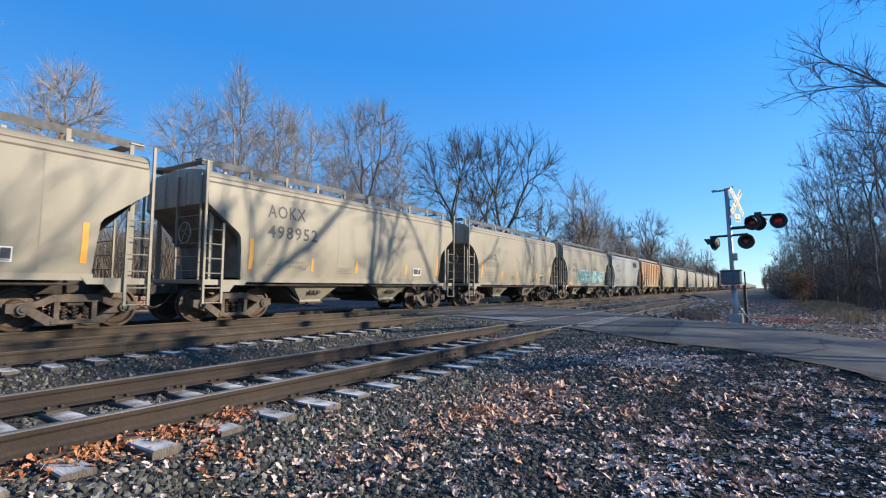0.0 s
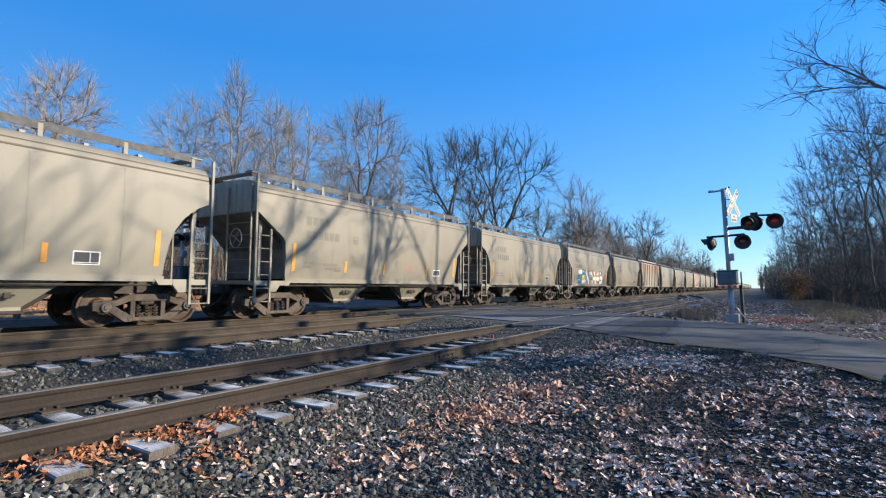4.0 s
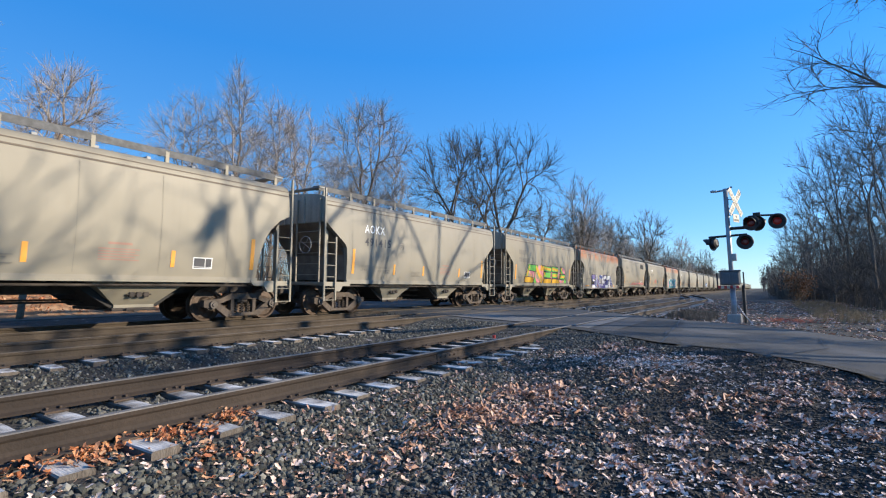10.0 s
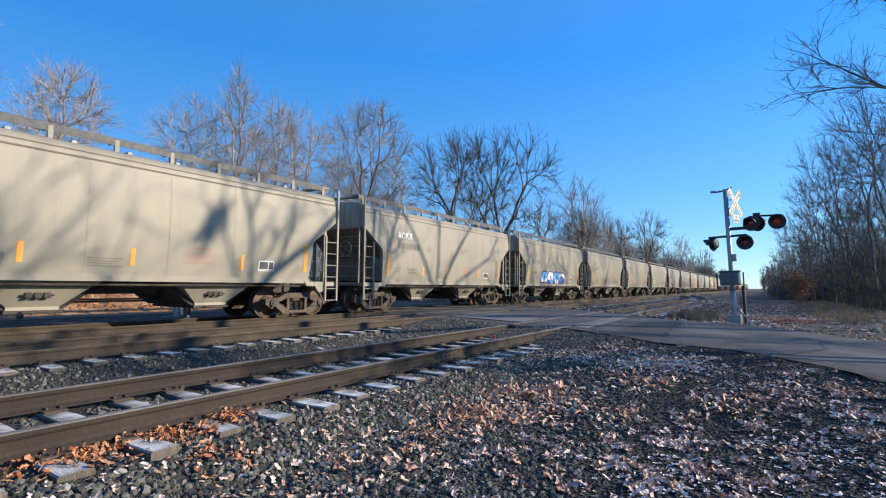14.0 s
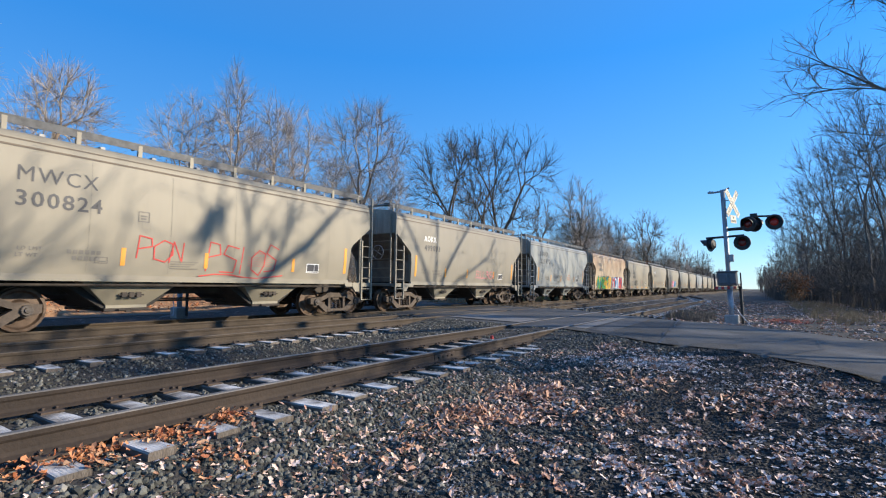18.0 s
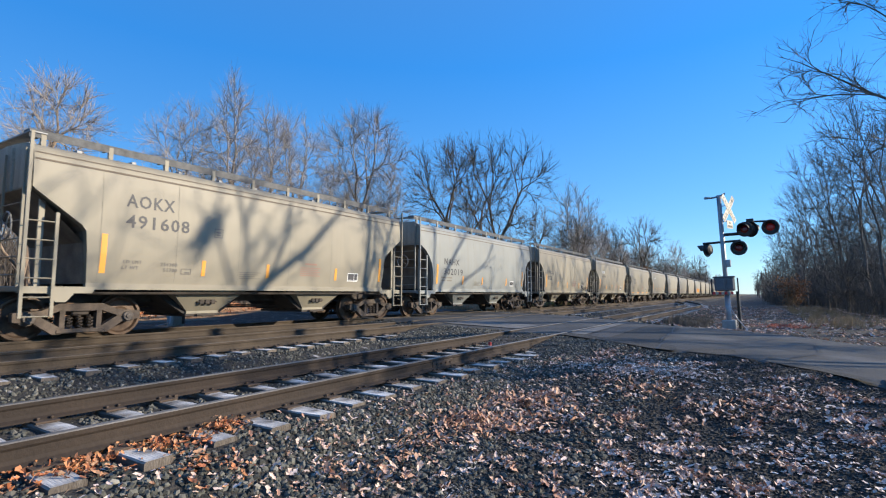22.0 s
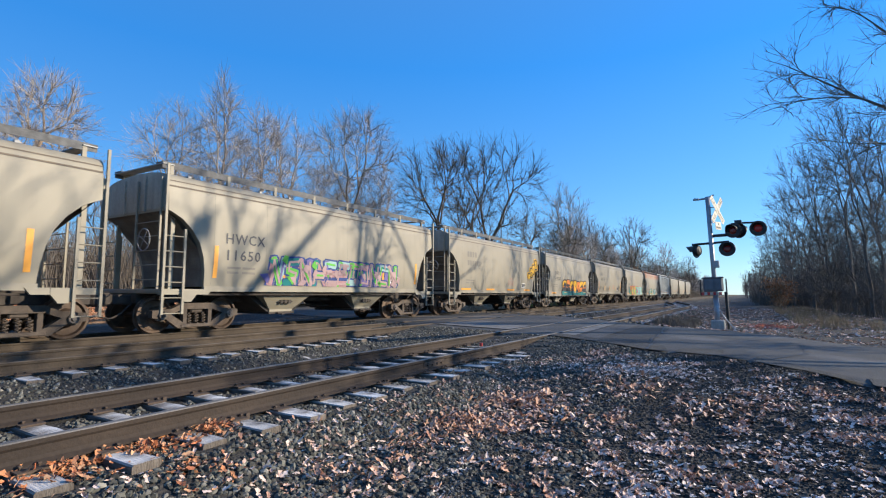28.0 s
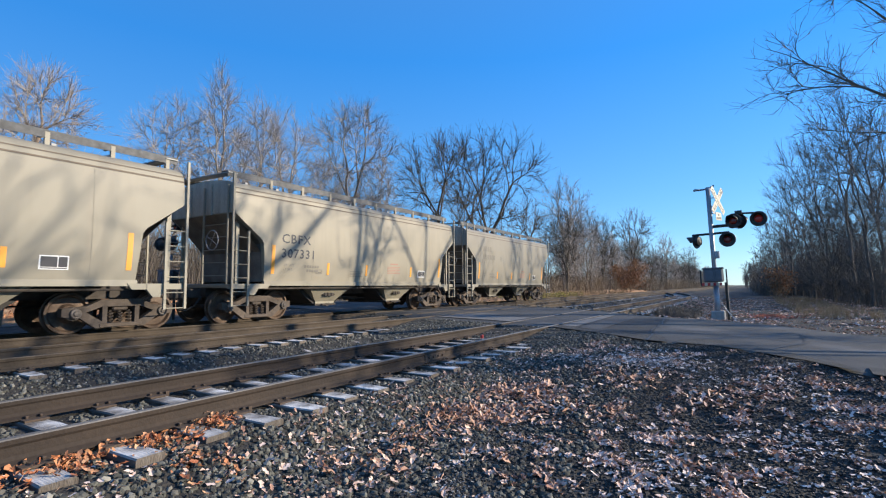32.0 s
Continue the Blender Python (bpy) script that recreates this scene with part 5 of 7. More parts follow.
OAKBARK = surface("dark oak bark", (0.085, 0.07, 0.055), (0.155, 0.13, 0.10), 4, 0.95, 0.6, 20, vary=0.2)
PALEBARK = surface("pale peeling bark", (0.20, 0.14, 0.095), (0.36, 0.27, 0.19), 3, 0.95, 0.6, 20)
# 15 m patterns of the bare trees, planted at many sizes
SLENDER = make_tree(11, 15, 6.0, BARK, TWIG, 4.5, "tall", 620, base=0.14, tip=0.0078, twig_n=4, twig_len=0.95, rise=1.22)
OVAL = [make_tree(12, 15, 7.8, BARK, TWIG, 2.6, "oval", 760, base=0.14, tip=0.0078, twig_n=4, twig_len=0.95, rise=1.22), make_tree(13, 15, 9.0, BARK, TWIG, 2.2, "vase", 800, base=0.16, tip=0.0078, twig_n=4, twig_len=0.95, rise=1.22),
        make_tree(16, 15, 7.4, BARK, TWIG, 3.0, "round", 480, base=0.13, lean=(0.8, 0.4), tip=0.0078, twig_n=4, twig_len=0.95, rise=1.22)]
OAK = [make_tree(14, 15, 12.5, OAKBARK, OAKBARK, 1.6, "vase", 520, 0.42, base=0.22, reach=0.36, tip=0.0095, twig_n=4, twig_len=0.8), make_tree(15, 15, 13.5, OAKBARK, OAKBARK, 1.8, "vase", 520, 0.42, base=0.25, reach=0.36, tip=0.0095, twig_n=4, twig_len=0.8, lean=(-0.6, 0.5))]
FAR = [make_tree(41, 15, 8.0, BARK, TWIG, 2.4, "round", 260, 0.6, base=0.15, tip=0.014, twig_n=4, twig_len=1.1), make_tree(42, 15, 7.0, OAKBARK, TWIG, 2.8, "oval", 240, 0.6, base=0.15, tip=0.014, twig_n=4, twig_len=1.1),
       make_tree(43, 15, 9.5, OAKBARK, OAKBARK, 2.0, "vase", 260, 0.6, base=0.17, tip=0.014, twig_n=4, twig_len=1.1)]
UMBRELLA = make_tree(17, 13, 6.0, PALEBARK, TWIG, 7.6, "round", 420, 0.36, base=0.16, tip=0.0085, twig_n=5, twig_len=0.8, lean=(0.9, 0.3), rise=1.05)
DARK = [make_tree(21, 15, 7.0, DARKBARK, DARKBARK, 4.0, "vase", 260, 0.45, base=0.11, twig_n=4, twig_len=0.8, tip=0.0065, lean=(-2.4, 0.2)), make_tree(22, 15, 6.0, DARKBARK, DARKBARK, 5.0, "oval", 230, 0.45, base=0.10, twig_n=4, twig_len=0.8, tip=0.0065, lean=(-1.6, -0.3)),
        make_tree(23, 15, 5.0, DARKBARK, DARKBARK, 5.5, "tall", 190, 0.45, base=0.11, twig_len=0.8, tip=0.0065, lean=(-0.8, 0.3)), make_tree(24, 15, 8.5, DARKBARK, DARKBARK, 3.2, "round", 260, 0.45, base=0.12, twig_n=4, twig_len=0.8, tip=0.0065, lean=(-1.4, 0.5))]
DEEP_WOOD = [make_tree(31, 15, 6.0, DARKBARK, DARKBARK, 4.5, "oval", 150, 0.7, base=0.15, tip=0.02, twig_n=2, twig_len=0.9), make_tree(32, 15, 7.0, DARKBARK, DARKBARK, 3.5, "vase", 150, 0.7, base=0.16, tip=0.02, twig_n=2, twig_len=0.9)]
SHADE_TREE = make_tree(36, 8, 4.4, DARKBARK, DARKBARK, 5.0, "round", 90, 0.4, base=0.05, tip=0.014, twig_n=2, twig_len=0.7)
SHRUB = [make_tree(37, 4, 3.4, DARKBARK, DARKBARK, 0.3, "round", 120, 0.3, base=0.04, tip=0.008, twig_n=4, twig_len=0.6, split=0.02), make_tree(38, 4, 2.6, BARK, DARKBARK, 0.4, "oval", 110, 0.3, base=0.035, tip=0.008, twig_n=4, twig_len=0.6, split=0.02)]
# over the road: long boughs towards the crossing
ROADSIDE = make_bough_tree(33, [(7.8, 25.5, -0.6), (7.6, 25.3, 3.5), (7.0, 25.0, 7.0)], [
    (0.075, 0.012, [(5.6, 24.6, 7.6), (4.05, 24.0, 8.5), (2.9, 23.8, 9.3), (1.8, 23.6, 10.1), (1.1, 23.5, 10.5)]),
    (0.04, 0.01, [(5.2, 24.2, 7.8), (3.8, 23.6, 8.4), (2.6, 23.2, 8.5), (1.7, 23.0, 8.4), (0.9, 23.0, 8.2)]),
    (0.08, 0.012, [(6.2, 24.6, 9.2), (5.0, 24.3, 11.0), (4.0, 24.0, 12.0), (3.0, 24.0, 12.6)]),
    (0.15, 0.03, [(7.2, 25.0, 10.0), (7.0, 25.2, 13.0), (6.6, 25.0, 16.0)]),
    (0.05, 0.01, [(6.0, 25.0, 6.6), (4.6, 25.0, 6.9), (3.4, 24.6, 7.0), (2.4, 24.6, 7.3)])], DARKBARK, 0.24, n=76, puff=0.6, tip=0.007, twig_len=0.6)
# big trees off the road whose boughs shade the train
BROAD = make_bough_tree(34, [(10.8, 22.0, -0.6), (10.8, 21.9, 5.0), (10.8, 22.2, 10.3)], [
    (0.17, 0.06, [(10.8, 23.0, 11.05), (10.8, 24.2, 11.95), (10.8, 25.4, 13.1), (10.8, 26.5, 14.1)]),
    (0.09, 0.045, [(10.8, 22.8, 11.0), (10.8, 23.2, 11.8), (10.8, 23.5, 12.8), (10.8, 23.7, 13.7)]),
    (0.05, 0.03, [(10.9, 21.4, 11.4), (10.9, 21.1, 12.4), (10.9, 21.3, 13.6), (10.8, 21.6, 15.0)]),
    (0.06, 0.03, [(10.6, 21.6, 13.7), (10.8, 22.6, 13.9), (10.8, 24.0, 14.6)])], DARKBARK, 0.22, n=44, puff=1.0, tip=0.010, twig_n=2)
BROAD_TWO = make_bough_tree(35, [(11.2, 31.5, -0.6), (11.1, 31.6, 5.0), (11.0, 31.8, 10.0)], [
    (0.12, 0.05, [(10.9, 32.6, 11.6), (10.8, 33.6, 12.7), (10.8, 34.9, 13.8), (10.8, 36.0, 15.0)]),
    (0.10, 0.04, [(10.9, 30.6, 11.6), (10.8, 29.6, 12.8), (10.8, 28.8, 14.2)]),
    (0.09, 0.04, [(11.0, 33.4, 10.9), (10.8, 36.2, 12.0), (10.8, 37.5, 13.3)]),
    (0.08, 0.04, [(11.0, 31.6, 12.4), (10.8, 31.9, 14.2), (10.8, 32.0, 15.5)])], DARKBARK, 0.26, n=24, puff=1.1, tip=0.011, twig_n=2)


def russet(meshes, x, y, size, turn, n, seed):
    """Dry leaves that cling to one side of a crown."""
    rng = np.random.default_rng(seed)
    co = np.empty(len(meshes[1].vertices) * 3, np.float32)
    meshes[1].vertices.foreach_get("co", co)
    co = co.reshape(-1, 3) * size
    a = co @ np.array(((math.cos(turn), math.sin(turn), 0), (-math.sin(turn), math.cos(turn), 0), (0, 0, 1)))
    tips = a[(a[:, 2] > 7.5) & (a[:, 1] + 0.6 * a[:, 0] > 0.8)]
    spots = tips[rng.integers(0, len(tips), n)] + rng.normal(0, 0.1, (n, 3)) + np.array([x, y, ground_z(x, y)])
    stuff("dry_leaf_cluster", litter("dry_leaf_cluster", spots, (0.07, 0.15), DRYLEAF, seed, 1.0), "russet dry leaves that cling to a tall tree", "leaves")


def build_trees():
    rnd = random.Random(5)
    sunny = "bare grey-brown deciduous tree in the sun beyond the tracks"
    # across, along, height, pattern, turn
    for x, y, h, tree, a in ((-31, 4.2, 15.0, OVAL[1], 1.0), (-34, 19.4, 15.0, OVAL[2], 2.0), (-33, 22.6, 17.6, SLENDER, 0.4), (-33, 25.9, 16.4, OVAL[0], 0.8), (-33.5, 29.6, 16.8, OVAL[2], 4.2),
                             (-32, 36.0, 19.0, OVAL[1], 2.5), (-33, 33.2, 13.5, OVAL[0], 5.0), (-37, 47.0, 16.5, SLENDER, 3.0), (-38, 42.0, 14.0, OVAL[0], 1.3)):
        plant(tree, x, y, h / 15, a, sunny)
    russet(OVAL[1], -32, 36.0, 19.0 / 15, 2.5, 620, 5)
    russet(OVAL[2], -33.5, 29.6, 16.8 / 15, 4.2, 90, 6)
    for x, y, h, tree, a in ((-25, 41.4, 16.6, OAK[0], 0.6), (-25, 50.6, 19.6, OAK[1], 2.2)):
        plant(tree, x, y, h / 15, a, "spreading dark-limbed bare oak beyond the tracks", group="bare winter oaks")
    for x, y, h, k, a in ((-24, 76.0, 18.8, 0, 0.3), (-26, 84, 13.5, 1, 1.0), (-24, 100, 15.2, 2, 2.0), (-23, 127.5, 20.0, 2, 3.0), (-24, 137, 15.5, 0, 4.0), (-22, 175, 18.4, 0, 5.0), (-21, 236, 17.5, 2, 1.5)):
        plant(FAR[k], x, y, h / 15, a, "bare tree that stands above the distant wood")
    plant(UMBRELLA, -31, 10.1, 1.0, 1.2, "crooked bare tree with pale bark beyond the tracks")
    for i in range(104):
        y = 64 + i * 3.7 + rnd.uniform(-2, 2)
        plant(FAR[rnd.randrange(3)], -21 - rnd.uniform(0, 12), y, rnd.uniform(0.66, 0.98), rnd.uniform(0, 6.28), "bare tree in the distant wood beside the line")
    for i in range(26):
        plant(FAR[rnd.randrange(3)], -34 - rnd.uniform(0, 16), 38 + i * 1.6 + rnd.uniform(-1, 1), rnd.uniform(0.5, 0.72), rnd.uniform(0, 6.28), "slim bare tree in the wood behind the oaks")
    for i in range(16):
        plant(FAR[rnd.randrange(2)], -46 - rnd.uniform(0, 12), -20 + i * 3.4 + rnd.uniform(-1, 1), rnd.uniform(0.55, 0.9), rnd.uniform(0, 6.28), "bare tree in the wood behind the tracks")
    for i in range(14):
        plant(OVAL[rnd.randrange(3)], -33 - rnd.uniform(0, 5), -6 + i * 1.9, rnd.uniform(0.3, 0.46), rnd.uniform(0, 6.28), "slender bare sapling at the wood's edge behind the tracks")
    # the shaded wood on the near side
    edge = "dark bare tree at the shaded wood's edge"
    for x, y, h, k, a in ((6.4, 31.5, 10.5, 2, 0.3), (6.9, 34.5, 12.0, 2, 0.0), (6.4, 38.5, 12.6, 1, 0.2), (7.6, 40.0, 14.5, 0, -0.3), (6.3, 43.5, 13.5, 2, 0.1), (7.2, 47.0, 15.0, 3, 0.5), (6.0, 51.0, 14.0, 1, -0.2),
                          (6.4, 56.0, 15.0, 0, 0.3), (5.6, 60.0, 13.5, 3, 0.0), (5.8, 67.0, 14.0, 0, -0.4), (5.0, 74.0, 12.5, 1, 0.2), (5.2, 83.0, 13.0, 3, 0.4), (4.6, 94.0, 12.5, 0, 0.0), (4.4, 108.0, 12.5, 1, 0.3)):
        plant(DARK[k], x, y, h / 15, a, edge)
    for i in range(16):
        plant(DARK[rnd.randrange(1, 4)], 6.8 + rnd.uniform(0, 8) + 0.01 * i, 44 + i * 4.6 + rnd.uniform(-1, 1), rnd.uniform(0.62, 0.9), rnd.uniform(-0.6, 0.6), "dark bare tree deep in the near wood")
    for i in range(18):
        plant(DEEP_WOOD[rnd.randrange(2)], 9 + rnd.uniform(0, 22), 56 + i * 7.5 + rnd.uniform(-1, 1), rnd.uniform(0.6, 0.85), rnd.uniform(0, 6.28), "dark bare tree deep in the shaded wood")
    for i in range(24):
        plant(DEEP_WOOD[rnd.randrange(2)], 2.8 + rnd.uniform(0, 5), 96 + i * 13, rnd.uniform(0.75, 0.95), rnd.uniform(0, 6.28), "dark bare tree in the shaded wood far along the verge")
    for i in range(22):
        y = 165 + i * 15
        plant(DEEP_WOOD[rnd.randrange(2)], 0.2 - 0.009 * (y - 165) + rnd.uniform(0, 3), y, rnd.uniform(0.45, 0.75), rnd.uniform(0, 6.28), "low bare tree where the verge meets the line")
    for i in range(3):
        plant(DEEP_WOOD[rnd.randrange(2)], 15 + rnd.uniform(0, 14), -10 + i * 6.4 + rnd.uniform(-1.2, 1.2), rnd.uniform(0.7, 1.05), rnd.uniform(0, 6.28), "dark bare tree in the wood beside the road")
    # trees out of view, added to shade the tracks, wagons and road
    for x, y, h, a in ((12.2, 16.4, 9.8, 1.0), (12.6, 17.2, 14.2, 0.7), (9.6, 18.4, 6.2, 4.0), (10.8, 23.4, 7.0, 1.7)):
        plant(SHADE_TREE, x, y, h / 8, a, "slim bare tree out of view, placed to shade the tracks and road")
    for i in range(44):
        y = 36 + i * 1.9 + rnd.uniform(-0.8, 0.8)
        plant(SHRUB[i % 2], 5.6 - 0.022 * (y - 36) + rnd.uniform(0, 2.6), y, rnd.uniform(0.7, 1.35), rnd.uniform(0, 6.28), "tangled leafless shrub at the shaded wood's edge", name="shrub", group="shrubs by the verge")["category"] = "shrub"
    plant(ROADSIDE, 0, 0, 1.0, 0.0, "tall dark tree with long limbs over the crossing", 0.0)
    plant(BROAD, 0, 0, 1.0, 0.0, "dark thick-limbed bare tree in the wood beside the road", 0.0)
    # added out of view: a leaf clump whose shadow marks the passing wagons
    rng = np.random.default_rng(8)
    u = rng.normal(0, 0.5, 230)
    nest = np.stack([10.9 + rng.normal(0, 0.2, 230), 20.86 + 0.27 * u + rng.normal(0, 0.13, 230), 12.1 + 0.62 * u], 1)
    stuff("leaf_nest", litter("leaf_nest", nest, (0.12, 0.24), DRYLEAF, 8, 1.0), "unseen clump of dry leaves that casts a dark blot on the train", "nest")
    plant(BROAD_TWO, 0, 0, 1.0, 0.0, "dark thick-limbed bare tree in the wood beside the road", 0.0)


build_trees()

# ---- lettering and spray paint on the wagons ----
TEXTS = {
    1: ("HWCX", "", -4.2, 2.4, 1.98),
    0: ("AOKX", "498952", -4.15, 2.96, 2.36),
    2: ("MWCX", "300357", -3.99, 2.50, 2.10),
    6: ("AOKX", "482861", -4.20, 2.98, 2.37),
    14: ("AOKX", "491692", -4.17, 2.87, 2.47),
    16: ("NAHX", "321642", -4.22, 2.99, 2.52),
    18: ("", "301390", -4.12, 2.83, 2.43),
    20: ("AOKX", "491415", -4.11, 2.91, 2.44),
    22: ("SHPX", "435138", -3.88, 2.38, 1.99),
    24: ("MWCX", "301397", -4.08, 2.90, 2.39),
    26: ("AOKX", "", -4.00, 2.97, 2.48),
    28: ("AOKX", "", -4.10, 2.88, 2.47),
}
TEXTS.update({
    33: ("AOKX", "496947", -4.50, 2.96, 2.45),
    34: ("CEFX", "307663", -4.22, 2.32, 1.92),
    35: ("MWCX", "300824", -4.35, 3.01, 2.52),
    36: ("AOKX", "499093", -4.08, 2.92, 2.53),
    37: ("NAHX", "321972", -4.41, 3.05, 2.56),
    39: ("CBFX", "314329", -3.86, 2.52, 2.06),
    40: ("MWCX", "300770", -4.14, 2.91, 2.45),
    41: ("AOKX", "491040", -4.25, 2.88, 2.45),
    42: ("HWCX", "13028", -4.25, 2.26, 1.85),
    43: ("AOKX", "491608", -4.25, 2.95, 2.48),
    44: ("NAHX", "302019", -4.13, 2.31, 1.85),
    45: ("HWCX", "8023", -4.47, 2.33, 1.94),
    46: ("AOKX", "491438", -3.98, 2.82, 2.45),
    47: ("CBFX", "314157", -3.74, 2.48, 2.10),
    49: ("NAHX", "322051", -4.28, 3.00, 2.48),
    50: ("AOKX", "", -4.19, 2.87, 2.45),
    55: ("HWCX", "11650", -4.41, 2.37, 1.92),
    57: ("SHPX", "435303", -3.97, 2.45, 2.03),
    58: ("", "436275", -3.99, 2.82, 2.34),
    59: ("CEFX", "303424", -4.26, 2.07, 1.68),
    60: ("SHPX", "435201", -3.95, 2.42, 2.02),
    63: ("CBFX", "307331", -4.37, 2.37, 1.92),
})


def spray(car, y0, y1, z0, z1, seed, fill, edge, back=None, accents=(), letters=6, weight=1.0):
    """A spray-painted piece: back cloud, chunky letter-like shapes in their outline, accents."""
    rnd = random.Random(seed)

    def blob(name, polys, mat, proud):
        b = Build()
        for poly in polys:
            b.add([(side_x(z) + proud + (0.036 if z < 1.24 else 0), y, z) for y, z in poly], [tuple(range(len(poly)))])
        return part(name, b.mesh(name, mat), car)

    w = (y1 - y0) / letters
    zm = (z0 + z1) / 2
    if back:
        cloud = []
        for i in range(letters):
            cy = y0 + w * (i + 0.5)
            r = (z1 - z0) * rnd.uniform(0.42, 0.6)
            cloud.append([(cy + 1.3 * r * math.cos(a), min(max(zm + r * math.sin(a) * 1.1, z0 + 0.02), z1 + 0.1)) for a in np.linspace(0, 2 * math.pi, 14)[:-1]])
        blob("spray_cloud", cloud, back, 0.009)
    outer, inner, core = [], [], []
    for i in range(letters):
        cy = y0 + w * (i + 0.5)
        strokes = []
        h2, w2, t = (z1 - z0) * 0.46, w * rnd.uniform(0.46, 0.62), min(w * 0.27, 0.25) * weight
        lean = rnd.uniform(-0.3, 0.3) * w2
        style = rnd.randrange(5)
        verts = {0: [((-1, -1), (-0.3, 1)), ((-0.3, 1), (1, -1)), ((-0.6, -0.2), (0.6, -0.2))], 1: [((-0.8, -1), (-0.8, 1)), ((-0.8, 1), (0.8, 0.9)), ((-0.8, 0), (0.6, 0)), ((-0.8, -1), (0.9, -1))],
                 2: [((0.8, 1), (-0.7, 0.9)), ((-0.7, 0.9), (-0.6, 0.1)), ((-0.6, 0.1), (0.7, -0.1)), ((0.7, -0.1), (0.7, -0.9)), ((0.7, -0.9), (-0.9, -1))],
                 3: [((-0.8, -1), (-0.8, 1)), ((-0.8, 1), (0.7, -1)), ((0.7, -1), (0.8, 1))], 4: [((-0.7, 1), (-0.8, -0.8)), ((-0.8, -0.8), (0.8, -0.9)), ((0.8, -0.9), (0.7, 1)), ((-0.7, 1), (0.7, 0.9))]}[style]
        for (a0, b0), (a1, b1) in verts:
            p, q = (cy + a0 * w2 * 0.8 + lean * b0, zm + b0 * h2 * 0.85), (cy + a1 * w2 * 0.8 + lean * b1, zm + b1 * h2 * 0.85)
            strokes.append((p, q))
        for p, q in strokes:
            d = Vector((q[0] - p[0], q[1] - p[1]))
            if d.length < 1e-4:
                continue
            d.normalize()
            nrm = Vector((-d.y, d.x))
            for store, grow_by in ((outer, 0.055), (inner, 0.0), (core, -0.075)):
                s = t * 0.62 + grow_by
                if s < 0.02:
                    continue
                k = rnd.uniform(0.85, 1.2)
                e0, e1 = Vector(p) - d * s * 0.7, Vector(q) + d * s * 0.7
                store.append([tuple(e0 - nrm * s), tuple(e1 - nrm * s * k), tuple(e1 + d * s * 0.35), tuple(e1 + nrm * s * k), tuple(e0 + nrm * s), tuple(e0 - d * s * 0.3)])
        for _ in range(3):
            a, b, c = cy + rnd.uniform(-w2, w2), zm + rnd.uniform(-h2, h2), rnd.uniform(-0.5, 0.5)
            core.append([(a - 0.05, b - 0.03), (a + c * 0.4 + 0.08, b - 0.16), (a + c + 0.05, b + 0.1), (a + c * 0.3, b + 0.14)])
    for store in (outer, inner, core):
        for poly in store:
            for i, (a, b) in enumerate(poly):
                poly[i] = (a, min(max(b, z0), z1 + 0.08))
    blob("spray_outline", outer, edge, 0.013)
    tones = (fill, fill) + tuple(accents)
    for i, m in enumerate(dict.fromkeys(tones)):
        share = [q for j, q in enumerate(inner) if tones[(j * 5 + j // 3) % len(tones)] == m]
        if share:
            blob("spray_letters", share, m, 0.017 + 0.001 * i)
    for i, m in enumerate(accents):
        pick = [q for q in core if rnd.random() < 0.45]
        if pick:
            blob("spray_shading", pick, m, 0.021 + 0.003 * i)


def bubble(car, y0, y1, z0, z1, seed, fills, edge, halo, n, rise=0.0, low=None):
    """Swollen round-edged letters: halo, outline, filling with its lower part in another tone, and the holes."""
    rnd = random.Random(seed)
    stores = {}

    def put(mat, poly, proud, name):
        stores.setdefault((name, mat.name, proud), (mat, []))[1].append(poly)

    w = (y1 - y0) / n
    for i in range(n):
        cy, cz = y0 + w * (i + 0.5), (z0 + z1) / 2 + rise * (i / max(n - 1, 1) - 0.5)
        h = (z1 - z0) * rnd.uniform(0.42, 0.5) * (1 if not rise else 0.62)
        bumps = [rnd.uniform(0.82, 1.12) for _ in range(6)]
        p, lean = rnd.uniform(0.55, 0.8), rnd.uniform(-0.15, 0.15)

        def ring(scale, grow_by):
            out = []
            for q in range(22):
                a = 2 * math.pi * q / 22
                m = bumps[int(q * 6 / 22)] * scale
                c, s = math.cos(a), math.sin(a)
                u, v = math.copysign(abs(c) ** p, c) * (w * 0.52 * m + grow_by), math.copysign(abs(s) ** p, s) * (h * m + grow_by)
                out.append((cy + u + lean * v, min(max(cz + v, z0 - 0.04), 3.5)))
            return out

        if halo:
            put(halo, ring(1, 0.15), 0.009, "spray_cloud")
        put(edge, ring(1, 0.085), 0.013, "spray_outline")
        body = ring(1, 0.0)
        put(fills[i % len(fills)], body, 0.017, "spray_letters")
        if low:
            put(low, [(a, min(b, cz - 0.12 * h + 0.08 * math.sin(9 * a))) for a, b in body], 0.020, "spray_shading")
        else:
            put(fills[(i + 1) % len(fills)], [(a, min(b, cz - 0.35 * h + 0.08 * math.sin(7 * a))) for a, b in body], 0.020, "spray_shading")
        hole = [(cy + (a - cy) * 0.16 + rnd.uniform(-0.03, 0.03), cz + (b - cz) * 0.26 + 0.12 * h) for a, b in body[::3]]
        put(edge, hole, 0.023, "spray_outline")
        put(edge, [(cy + 0.1 * w, cz - h * 0.85), (cy + 0.18 * w, cz - h * 0.85), (cy + 0.1 * w, cz - 0.1 * h), (cy + 0.04 * w, cz - 0.1 * h)], 0.023, "spray_outline")
    for (name, _, proud), (mat, polys) in stores.items():
        b = Build()
        for poly in polys:
            b.add([(side_x(z) + proud + (0.036 if z < 1.24 else 0), y, z) for y, z in poly], [tuple(range(len(poly)))])
        part(name, b.mesh(name, mat), car)


